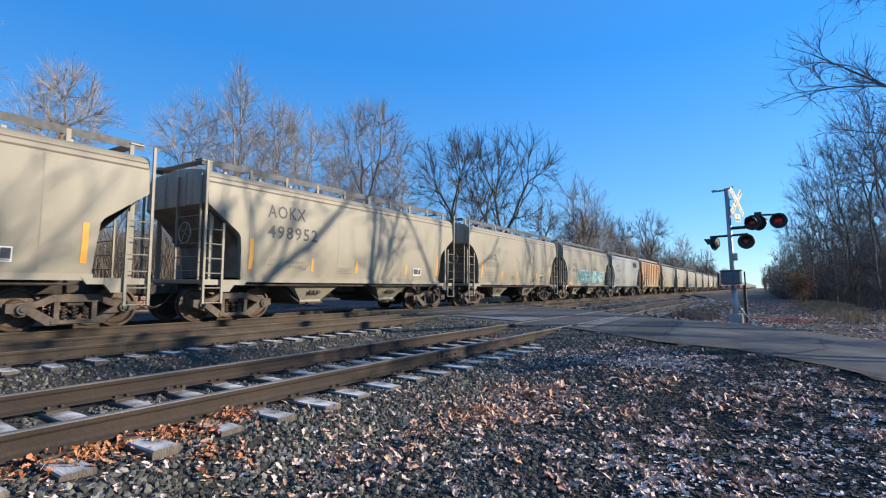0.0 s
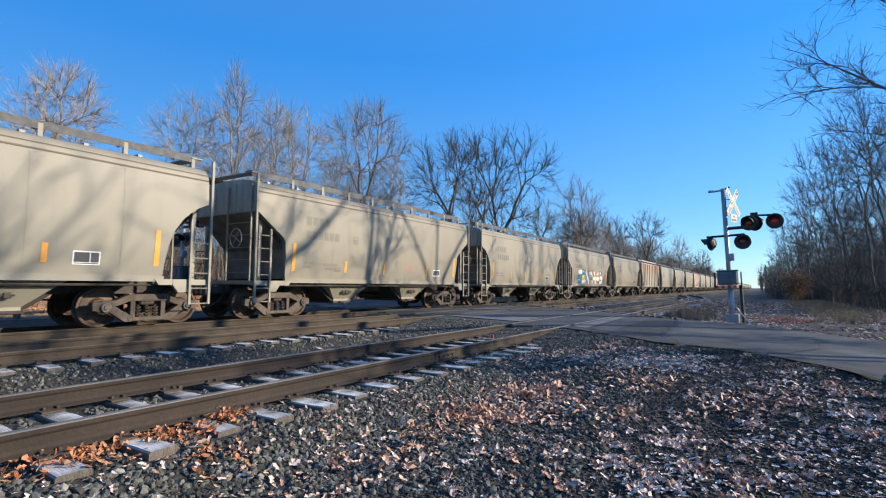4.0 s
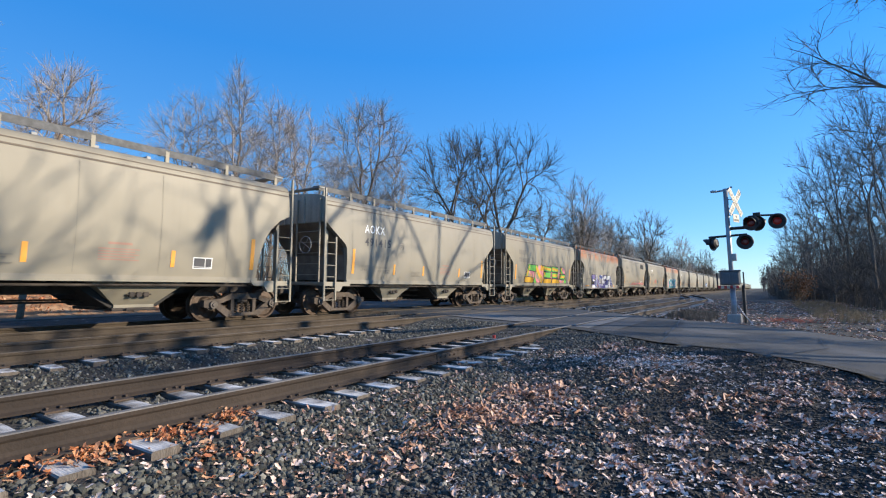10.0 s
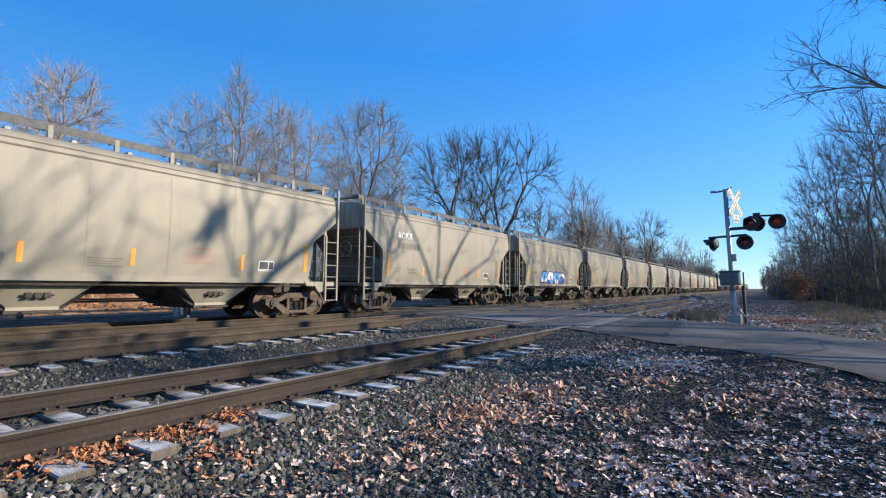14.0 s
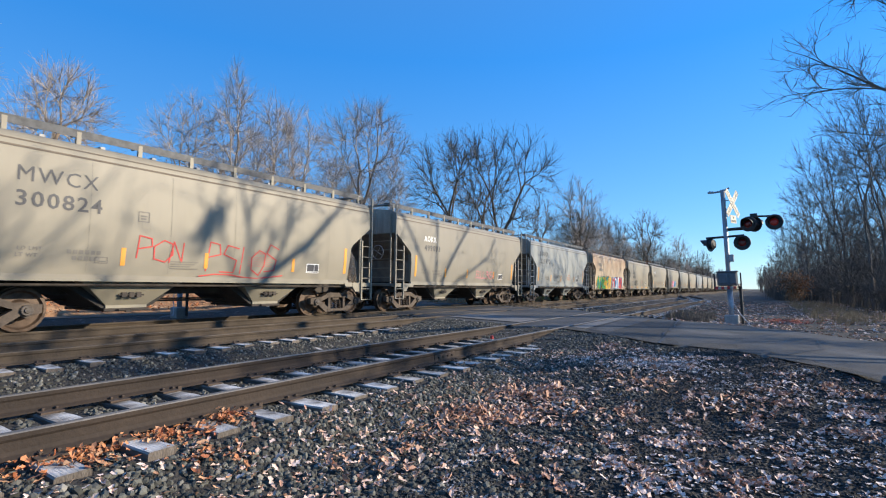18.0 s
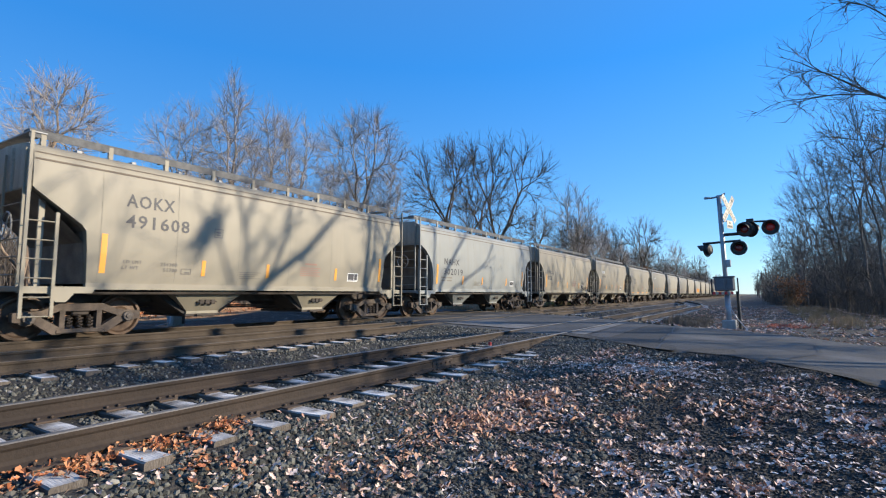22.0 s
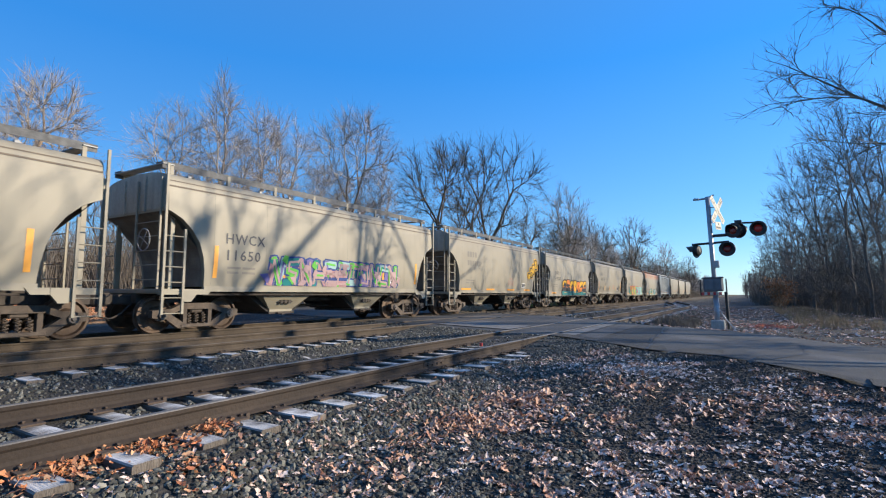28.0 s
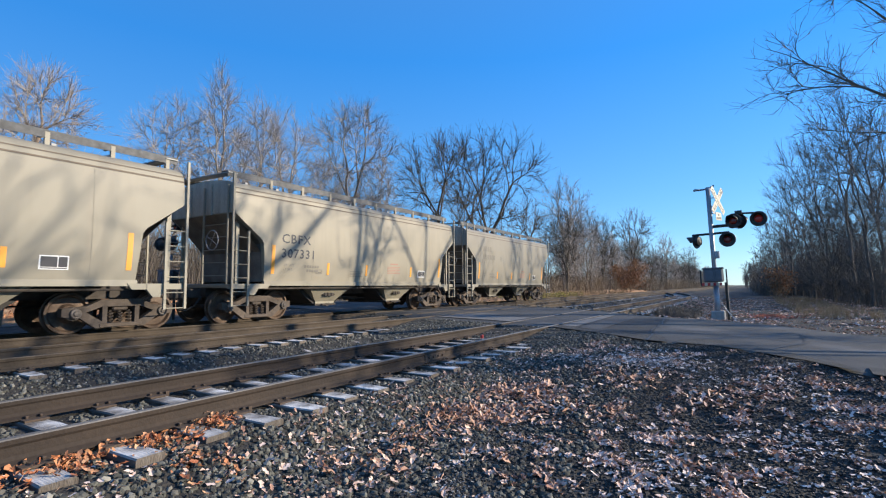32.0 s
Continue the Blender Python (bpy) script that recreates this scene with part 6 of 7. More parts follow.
STROKES = [[(0.9, 0.9), (0.3, 1), (0.1, 0.7), (0.8, 0.45), (0.7, 0.05), (0, 0)], [(0.1, 0), (0.15, 1), (0.8, 0.9), (0.85, 0.55), (0.15, 0.45)], [(0.4, 1), (0.35, 0)], [(0.05, 0), (0.1, 1), (0.75, 0.05), (0.8, 1)],
           [(0, 0), (0.45, 1), (0.85, 0), (0.65, 0.4), (0.2, 0.35)], [(0.85, 0.95), (0.15, 1), (0.2, 0.5), (0.7, 0.55), (0.2, 0.5), (0.1, 0), (0.9, 0.05)], [(0.1, 1), (0.1, 0), (0.8, 0.1)], [(0.05, 1), (0.9, 0.95), (0.1, 0.05), (0.95, 0)],
           [(0.5, 1), (0.05, 0.7), (0.1, 0.15), (0.55, 0), (0.9, 0.35), (0.85, 0.85), (0.5, 1)], [(0.1, 1), (0.15, 0), (0.15, 0.45), (0.85, 1), (0.2, 0.5), (0.9, 0)]]


def on_side(z):
    """Height of the paint's surface out from the wagon's middle, sill included."""
    return side_x(z) + 0.01 + (0.036 if z < 1.24 else 0)


def lines(car, paths, mat, r):
    """Spray-can or marker lines along paths of (y, z)."""
    b = Build()
    for pts in paths:
        for p, q in zip(pts, pts[1:]):
            d = Vector((q[0] - p[0], q[1] - p[1]))
            if d.length < 1e-4:
                continue
            d.normalize()
            n = Vector((-d.y, d.x)) * r
            e0, e1 = Vector(p) - d * r * 0.7, Vector(q) + d * r * 0.7
            b.add([(on_side(z), y, z) for y, z in (e0 - n, e1 - n, e1 + n, e0 + n)], [(0, 1, 2, 3)])
    part("spray_scrawl", b.mesh("spray_scrawl", mat), car)


def scribble(car, y0, y1, z0, z1, seed, mat, r=0.012, letters=6):
    """A hurried scrawl of letter-like strokes that cannot be read."""
    rnd = random.Random(seed)
    w, paths = (y1 - y0) / letters, []
    for i in range(letters):
        wide, tall, up = w * rnd.uniform(0.9, 1.35), (z1 - z0) * rnd.uniform(0.75, 1.0), (z1 - z0) * rnd.uniform(0, 0.18)
        lean = rnd.uniform(0.0, 0.3) * w
        paths.append([(y0 + w * i + a * wide + lean * b + rnd.uniform(-0.05, 0.05) * w, z0 + up + b * tall + rnd.uniform(-0.04, 0.04) * tall) for a, b in rnd.choice(STROKES)])
    if rnd.random() < 0.6:
        paths.append([(y0 + (y1 - y0) * u, z0 - 0.06 + 0.05 * math.sin(7 * u)) for u in np.linspace(-0.05, 1.1, 7)])
    lines(car, paths, mat, r)


def ring(car, y, z, ry, rz, mat, r):
    lines(car, [[(y + ry * math.cos(a), z + rz * math.sin(a)) for a in np.linspace(0, 2 * math.pi, 29)]], mat, r)


def logo(car, y0, y1, z0, z1):
    """A maker's emblem as four dark slanting blocks."""
    b = Build()
    w = (y1 - y0) / 4
    for i in range(4):
        a = y0 + w * i
        if i in (0, 1):
            b.add([(side_x(z) + 0.019, y, z) for y, z in ((a + w * 0.34, z0 + 0.1), (a + w * 0.62, z0 + 0.1), (a + w * 0.66, z0 + 0.2), (a + w * 0.36, z0 + 0.2))], [(0, 1, 2, 3)], 1)
        rows = [(z0 + (z1 - z0) * u, a + w * 0.1 * u, a + w * (0.86 + 0.08 * u)) for u in (0, 0.25, 0.5, 0.75, 1)]
        b.add([(side_x(z) + 0.016, y, z) for z, y0_, y1_ in rows for y in (y0_, y1_)], [(2 * j, 2 * j + 1, 2 * j + 3, 2 * j + 2) for j in range(4)])
    part("emblem", b.mesh("emblem", [EMBLEM, FAINT]), car)


EMBLEM = plain("flat black emblem paint", (0.018, 0.019, 0.022), 0.95)


def spray_paint(name, c):
    return surface(name, tuple(x * 0.85 for x in c), c, 3, 0.75, 0.05, 60)


TEAL, CYAN, NAVY = spray_paint("teal spray", (0.0, 0.18, 0.18)), spray_paint("cyan spray", (0.0, 0.185, 0.30)), spray_paint("navy spray", (0.03, 0.06, 0.22))
PINK, RED, GREENP = spray_paint("pink spray", (0.72, 0.25, 0.28)), spray_paint("red spray", (0.60, 0.07, 0.06)), spray_paint("green spray", (0.12, 0.45, 0.06))
GOLD, ORANGEP, PURPLE = spray_paint("yellow spray", (0.66, 0.36, 0.015)), spray_paint("orange spray", (0.75, 0.22, 0.03)), spray_paint("purple spray", (0.16, 0.13, 0.32))
SKYB, WHITEP, BLACKP = spray_paint("sky-blue spray", (0.10, 0.35, 0.75)), spray_paint("white spray", (0.72, 0.72, 0.70)), spray_paint("black spray", (0.02, 0.02, 0.025))
MARKER = spray_paint("thin black marker", (0.075, 0.072, 0.066))
PALEPINK, MAUVE, DUSTYPINK = spray_paint("faded pink spray", (0.42, 0.285, 0.28)), spray_paint("mauve spray", (0.20, 0.115, 0.13)), spray_paint("dusty pink spray", (0.40, 0.22, 0.23))
DULLTEAL = spray_paint("dull teal spray", (0.10, 0.24, 0.24))
PALETEAL = spray_paint("faded teal spray", (0.30, 0.46, 0.46))

COLOURS = {"cream paint": "cream", "grey paint": "dusty grey", "pale paint": "pale grey-white", "blue-grey paint": "blue-grey", "pale blue-grey paint": "pale blue-grey", "tan paint": "tan, sun-bleached", "faded orange paint": "rust-orange",
           "brown stained paint": "brown-stained", "rust-topped paint": "rust-topped cream"}
SHAPES = {"flat": "ribbed flat-sided", "angular": "curved-side", "round": "curved-side", "deep": "deep-silled"}


def dress(k):
    car, kind, paint = cars[k]
    rnd = random.Random(100 + k)
    label = f"{COLOURS[paint.name]} {SHAPES[kind]} covered hopper wagon on bogies"
    if kind == "flat":
        for y in np.linspace(-4.0, 4.0, 5)[k == 61:]:
            part("reflective_strip", CP["flat_strip"] if k != 61 else CP["low_strip"], car, at=Matrix.Translation((0, y, 0)))
        part("reflective_strip", CP["flat_wide_strip"] if k != 61 else CP["low_block"], car, at=Matrix.Translation((0, -4.35, -0.05)))
    elif kind == "deep" or (kind == "round" and k in (2, 39, 47, 56)):
        for y in (-4.2, -1.4, 1.4, 4.0):
            part("reflective_strip", CP["long_strip"], car, at=Matrix.Translation((0.0, y, 0.0) if kind != "deep" else (0.036, y, -0.16)))
    elif k == 15:
        for y in (-4.3, -1.45, 1.3, 4.3):
            part("reflective_strip", CP["high_block"], car, at=Matrix.Translation((0, y, 0)))
    else:
        part("reflective_strip", CP["wide_strip"], car, at=Matrix.Translation((0, -4.66, 0)))
        part("reflective_strip", CP["wide_strip"], car, at=Matrix.Translation((0, 4.75, 0)))
        for y in (-2.35, -0.35, 2.5):
            part("reflective_strip", CP["strip"], car, at=Matrix.Translation((0, y + rnd.uniform(-0.05, 0.05), 0)))
    if kind != "flat":
        plate = part("data_plate", CP["data_plate"], car, at=Matrix.Translation((0, 3.3, 0)))
        part("data_print", CP["data_plate_ink"], plate)
        if kind == "angular":
            part("load_stencil", CP["load_words"], car)
            part("load_count", lettering("load_count", [("234300", -3.42, 1.63, 0.085), ("51700", -3.34, 1.5, 0.085)], DULLINK) if k == 43 else CP["load_count"], car)
            if k % 3:
                part("stencil_box", CP["stencil_box"], car, at=Matrix.Translation((0, -1.95, 0)))
            part("stencil_box", CP["low_box"], car, at=Matrix.Translation((0, -2.9, 0)))
        else:
            part("load_stencil", CP["load_data"], car, at=Matrix.Translation((0, -4.3, 0.02)))
        if k % 4 == 1:
            part("stencil_box", CP["triangle_mark"], car)
        part("small_stencil", CP["small_print"], car, at=Matrix.Translation((0, 4.0, 0.1)))
        part("small_stencil", CP["small_print"], car, at=Matrix.Translation((0, -0.9, -0.05)))
        if rnd.random() < 0.7:
            part("warning_stencil", CP["red_notice"], car, at=Matrix.Translation((0, 1.3, 0.05)))
    if k in TEXTS:
        mark, number, y, z1, z2 = TEXTS[k]
        hgt = 0.62 * (z1 - z2)
        faint, patched = k in (16, 22, 1, 60), k in (20, 24, 26, 28, 36, 40, 46)
        for nm, word, z, n in (("reporting_mark", mark, z1, 4), ("wagon_number", number, z2, 6)):
            part(nm, lettering(nm, [(word, y, z, hgt)], WHITE if patched and n == 4 else FAINT if faint else INK, wide={"AOKX": (0.85, 1.06), "NAHX": (1.06, 1.24), "CBFX": (1.1, 1.04)}.get(mark, (0.95, 1.04))[n == 6]) if word else bars(nm, [(y + 0.25 * i, z, 0.19, hgt) for i in range(n)], FAINT), car)
    elif k == 48:
        part("reporting_mark", lettering("reporting_mark", [("NAHX", -3.7, 3.0, 0.2)], WHITE), car)
    elif k == 4:
        part("reporting_mark", lettering("reporting_mark", [("MC", -3.98, 2.36, 0.2), ("EX", -2.95, 2.36, 0.2)], INK, 0.006, flat=True), car)
        part("wagon_number", lettering("wagon_number", [("350", -4.05, 2.0, 0.2), ("629", -3.0, 2.0, 0.2)], INK, 0.006, flat=True), car)
    elif k == 12:
        for y in (-4.25, -3.15):
            part("number_panel", bars("number_panel", [(y - 0.08, 1.96, 0.72, 0.66)], PANELWHITE, 0.005, flat=True), car)
        part("reporting_mark", lettering("reporting_mark", [("MO", -4.2, 2.35, 0.2), ("RX", -3.1, 2.35, 0.2)], INK, 0.010, flat=True), car)
        part("wagon_number", lettering("wagon_number", [("130", -4.2, 2.04, 0.2), ("282", -3.1, 2.04, 0.2)], INK, 0.010, flat=True), car)
    elif k == 61:
        part("reporting_mark", lettering("reporting_mark", [("CE", -4.24, 2.38, 0.21), ("FX", -3.15, 2.38, 0.21)], INK, 0.006, flat=True), car)
        part("wagon_number", lettering("wagon_number", [("82", -4.24, 1.95, 0.21), ("449", -3.22, 1.95, 0.21)], INK, 0.006, flat=True), car)
    else:
        part("reporting_mark", bars("reporting_mark", [(-4.2 + 0.27 * i, 2.9, 0.2, 0.27) for i in range(4)], FAINT), car)
        part("wagon_number", bars("wagon_number", [(-4.2 + 0.25 * i, 2.46, 0.19, 0.26) for i in range(6)], FAINT), car)
    pieces = {2: [(-2.7, 4.2, 1.3, 2.2, PALETEAL, PALETEAL, None, (DULLTEAL,), 7)], 16: [(-3.4, -2.6, 1.22, 1.75, PALETEAL, PALEPINK, None, (PALETEAL,), 2)],
              22: [(-2.93, 3.55, 0.92, 1.98, PURPLE, BLACKP, None, (WHITEP, NAVY), 6)], 25: [(-3.6, 3.1, 0.95, 2.2, CYAN, WHITEP, PINK, (TEAL, CYAN), 8)],
              38: [(-4.69, -0.2, 0.9, 1.98, TEAL, BLACKP, GOLD, (GOLD, GREENP), 5), (0.3, 4.68, 0.9, 1.98, CYAN, NAVY, PALETEAL, (SKYB, WHITEP, RED), 5)],
              
               59: [(-3.3, 0.6, 0.95, 2.0, GREENP, RED, TEAL, (TEAL, RED, GREENP, ORANGEP), 8), (0.7, 4.6, 0.95, 1.95, TEAL, RED, PALETEAL, (GREENP, CYAN, PALETEAL), 5)],
              55: [(-2.9, 3.4, 1.25, 2.1, DUSTYPINK, NAVY, None, (TEAL, PALETEAL, PURPLE, GREENP, PALEPINK), 11)], 60: [(-2.5, -0.4, 0.95, 1.75, PALETEAL, BLACKP, TEAL, (TEAL, GOLD), 4), (0.9, 2.6, 0.98, 1.7, PALETEAL, BLACKP, None, (TEAL, DULLTEAL), 4)], 10: [(-3.6, 3.4, 1.25, 2.3, GOLD, CYAN, ORANGEP, (CYAN, WHITEP), 7)], 21: [(-3.2, 3.9, 1.24, 2.3, GREENP, BLACKP, PINK, (GOLD,), 5)], 41: [(-1.96, 0.1, 1.24, 2.1, PINK, WHITEP, None, (PINK,), 2), (0.1, 2.2, 1.24, 2.1, CYAN, NAVY, None, (CYAN, SKYB), 2)], 23: [], 52: [(-2, 3, 1.3, 2.1, ORANGEP, RED, None, (GOLD,), 5)]}
    for i, (y0, y1, z0, z1, fill, edge, back, acc, n) in enumerate(pieces.get(k, [])):
        spray(car, y0, y1, z0, z1, 40 * k + i, fill, edge, back, acc, n, {25: 1.45, 21: 1.0, 10: 1.4, 55: 1.15}.get(k, 1.15))
    puffs = {56: [(3.95, 5.6, 2.05, 2.95, (GOLD,), BLACKP, GOLD, 4, 0.85, None)],
             57: [(-2.2, 4.3, 1.15, 2.1, (GOLD, ORANGEP, GOLD), BLACKP, None, 7, 0, ORANGEP), (-2.3, 4.5, 0.93, 1.25, (TEAL,), BLACKP, None, 8, 0, None)], 29: [(-2.5, 1.9, 1.25, 2.0, (SKYB, WHITEP), NAVY, None, 4, 0, None)],
             16: [(-2.75, 2.4, 1.27, 2.12, (PALEPINK,), MAUVE, None, 5, 0, DUSTYPINK)], 7: [(-2.65, 0.4, 1.27, 1.95, (SKYB,), NAVY, None, 4, 0, CYAN)],}
    for i, args in enumerate(puffs.get(k, [])):
        bubble(car, *args[:4], 31 * k + i, *args[4:])
    tags = {34: [(-2.8, 4.6, 1.25, 1.95, FAINT), (-2.2, 1.5, 1.3, 1.9, DULLTEAL), (1.2, 4.4, 1.2, 1.8, DULLINK)], 6: [(-3.2, -2.3, 1.45, 2.0, RED), (-1.2, -0.4, 1.45, 1.9, RED), (0.5, 1.3, 1.4, 1.8, PINK)], 14: [(-2.3, -0.8, 1.45, 1.9, BLACKP)], 24: [(-4.1, -3.2, 1.45, 1.9, FAINT), (-1.9, -0.6, 1.6, 2.0, RED), (-0.2, 1.0, 1.55, 2.0, CYAN)],
            23: [(-1.6, 4.4, 1.36, 1.5, PINK), (-1.6, 4.4, 1.34, 1.48, RED)], 35: [(-2.1, -0.9, 1.5, 2.1, RED), (-0.4, 1.9, 1.3, 2.1, RED)], 36: [(0.5, 2.5, 1.4, 1.8, PINK)], 39: [(-2.9, -1.1, 1.42, 1.8, BLACKP)], 41: [(2.4, 3.0, 1.5, 1.9, BLACKP)],
            58: [(3.1, 4.5, 1.5, 1.9, BLACKP)], 60: [(4.58, 5.7, 3.16, 3.5, BLACKP), (4.6, 5.15, 2.9, 3.13, BLACKP), (4.56, 5.2, 2.6, 2.86, BLACKP), (3.64, 4.16, 1.72, 1.94, BLACKP), (-5.3, -4.2, 2.95, 3.35, DULLINK), (-5.0, -4.2, 1.5, 2.7, DULLINK), (-4.7, -2.7, 0.95, 1.4, DULLINK)], 17: [(-2.6, 0.0, 1.3, 1.6, BLACKP), (1.0, 3.0, 1.3, 1.6, BLACKP)], -1: [(0.5, 1.6, 2.4, 3.2, BLACKP)], 49: [], 37: [(-1.45, -0.1, 1.6, 1.85, DULLINK)],
            45: [(3.4, 4.6, 1.3, 1.5, BLACKP)]}
    for i, (y0, y1, z0, z1, m) in enumerate(tags.get(k, [])):
        scribble(car, y0, y1, z0, z1, 70 * k + i, m, 0.010 if k == 37 else 0.015, max(3, round((y1 - y0) / (0.62 * (z1 - z0)))) if y1 - y0 < 3 else 12)
    if k == 37:
        ring(car, -1.72, 1.74, 0.2, 0.17, DULLINK, 0.012)
    if k == 60:
        ring(car, 3.9, 1.82, 0.36, 0.23, BLACKP, 0.016)
        part("spray_words", lettering("spray_words", [("MAXIMALISTIC", 3.04, 1.38, 0.145)], MARKER, 0.014, 1.05), car)
        part("spray_words", lettering("spray_words", [("TENDENCIES !!!", 3.12, 1.25, 0.1)], MARKER, 0.014, 1.3), car)
    if k in (3, 23):
        logo(car, 2.85, 4.6, 3.1, 3.6)
    for ob in car.children_recursive:
        if ob.name.split(".")[0] in ("reporting_mark", "wagon_number", "load_stencil", "small_stencil", "warning_stencil", "data_print", "load_count", "stencil_box", "spray_scrawl", "spray_words", "spray_letters", "spray_outline", "spray_shading", "spray_cloud"):
            ob["kind"] = "stuff"
    if pieces.get(k) or puffs.get(k):
        label += " with bright spray-painted lettering"
    elif tags.get(k):
        label += " with thin spray scrawls"
    tagged(car, label)


def widen_hull_marks():
    CP["low_strip"] = bars("reflective_strip", [(-0.3, 1.24, 0.6, 0.09)], YELLOW, 0.005, True)
    CP["high_block"] = curved_plate("reflective_strip", -0.25, 0.25, 1.6, 1.73, YELLOW)
    CP["low_block"] = bars("reflective_strip", [(-0.1, 1.3, 0.55, 0.22)], YELLOW, 0.005, True)
    CP["flat_strip"] = bars("reflective_strip", [(-0.05, 1.42, 0.1, 0.4)], YELLOW, 0.005, True)
    CP["flat_wide_strip"] = bars("reflective_strip", [(-0.06, 1.42, 0.12, 0.86)], YELLOW, 0.005, True)


widen_hull_marks()
DULLINK = plain("grey stencil lettering", (0.15, 0.14, 0.125), 0.7)


def outline_box(y0, z0, w, h, t):
    return [(y0, z0, w, t), (y0, z0 + h - t, w, t), (y0, z0 + t, t, h - 2 * t), (y0 + w - t, z0 + t, t, h - 2 * t)]


CP["load_words"] = lettering("load_stencil", [("LD LMT", -4.25, 1.66, 0.075), ("LT WT", -4.27, 1.53, 0.075)], DULLINK)
CP["load_count"] = bars("load_count", [(-3.42 + 0.11 * i, 1.63, 0.08, 0.085) for i in range(6)] + [(-3.32 + 0.11 * i, 1.5, 0.08, 0.085) for i in range(5)], FAINT)
CP["stencil_box"] = bars("stencil_box", outline_box(-0.12, 2.44, 0.25, 0.24, 0.018) + [(-0.07, 2.56, 0.14, 0.035), (-0.06, 2.5, 0.12, 0.03)], DULLINK)
CP["low_box"] = bars("stencil_box", outline_box(0, 1.45, 0.26, 0.14, 0.015) + [(0.09, 1.48, 0.13, 0.03)], DULLINK)
CP["triangle_mark"] = bars("stencil_box", [(3.3 + 0.02 * i, 1.42 + 0.03 * i, 0.02, 0.03) for i in range(6)] + [(3.54 - 0.02 * i, 1.42 + 0.03 * i, 0.02, 0.03) for i in range(6)] + [(3.3, 1.4, 0.26, 0.02)]
                           + [(3.2 + 0.02 * i, 1.7 + 0.1 * i, 0.75 - 0.16 * i, 0.045) for i in range(3)], FAINT)
for k in cars:
    dress(k)

# ---- crossing signals ----
MAST = surface("galvanised mast", (0.30, 0.31, 0.33), (0.42, 0.43, 0.45), 4, 0.45, 0.1, 40, 0.5)
SIGBLACK = surface("black signal paint", (0.012, 0.012, 0.013), (0.03, 0.03, 0.03), 4, 0.5, 0.1, 40)
LENS = plain("red signal lens", (0.20, 0.012, 0.009), 0.2)
LITLENS = plain("faintly lit red signal lens", (0.32, 0.016, 0.011), 0.2, 0, 0.04)
CABINET = surface("grey-blue cabinet paint", (0.10, 0.105, 0.115), (0.17, 0.175, 0.19), 3, 0.5, 0.1, 40)
SIGNWHITE = surface("weathered white sign sheeting", (0.36, 0.33, 0.26), (0.55, 0.52, 0.44), 4, 0.5, 0.05, 40)
CONCRETE = surface("pale concrete", (0.30, 0.29, 0.27), (0.42, 0.41, 0.39), 4, 0.9, 0.3, 40)


def lamp_head(parent, at, lit):
    """Flashing-light head: round black background plate, hooded red lens."""
    b = Build()
    b.disc((0, 0, 0), [(-0.02, 0.25), (0.0, 0.26), (0.015, 0.25), (0.02, 0.15)], 28)
    head = part("light_head", b.mesh("light_head", SIGBLACK), parent, "round black signal light head", at)
    b = Build()
    b.disc((0, 0, 0), [(-0.16, 0.08), (-0.12, 0.17), (0.0, 0.19), (0.01, 0.15)], 20)
    part("housing", b.mesh("housing", SIGBLACK), head)
    b = Build()
    b.disc((0.02, 0, 0), [(0.0, 0.125), (0.025, 0.10), (0.035, 0.05), (0.036, 0.0)], 20)
    part("lens", b.mesh("lens", LITLENS if lit else LENS), head, "glowing red lens" if lit else "red lens")
    b = Build()
    v, f = [], []
    n = 14
    for i in range(n + 1):
        a = radians(-15 + 210 * i / n)
        for x, r, in ((0.015, 0.175), (0.33, 0.185), (0.33, 0.175), (0.015, 0.165)):
            v.append((x * (0.45 + 0.55 * max(math.sin(a), 0)) if x > 0.1 else x, r * math.cos(a), r * math.sin(a)))
    for i in range(n):
        f += [(i * 4 + j, i * 4 + (j + 1) % 4, i * 4 + 4 + (j + 1) % 4, i * 4 + 4 + j) for j in range(4)]
    b.add(v, f)
    part("hood", b.mesh("hood", SIGBLACK), head)
    return head


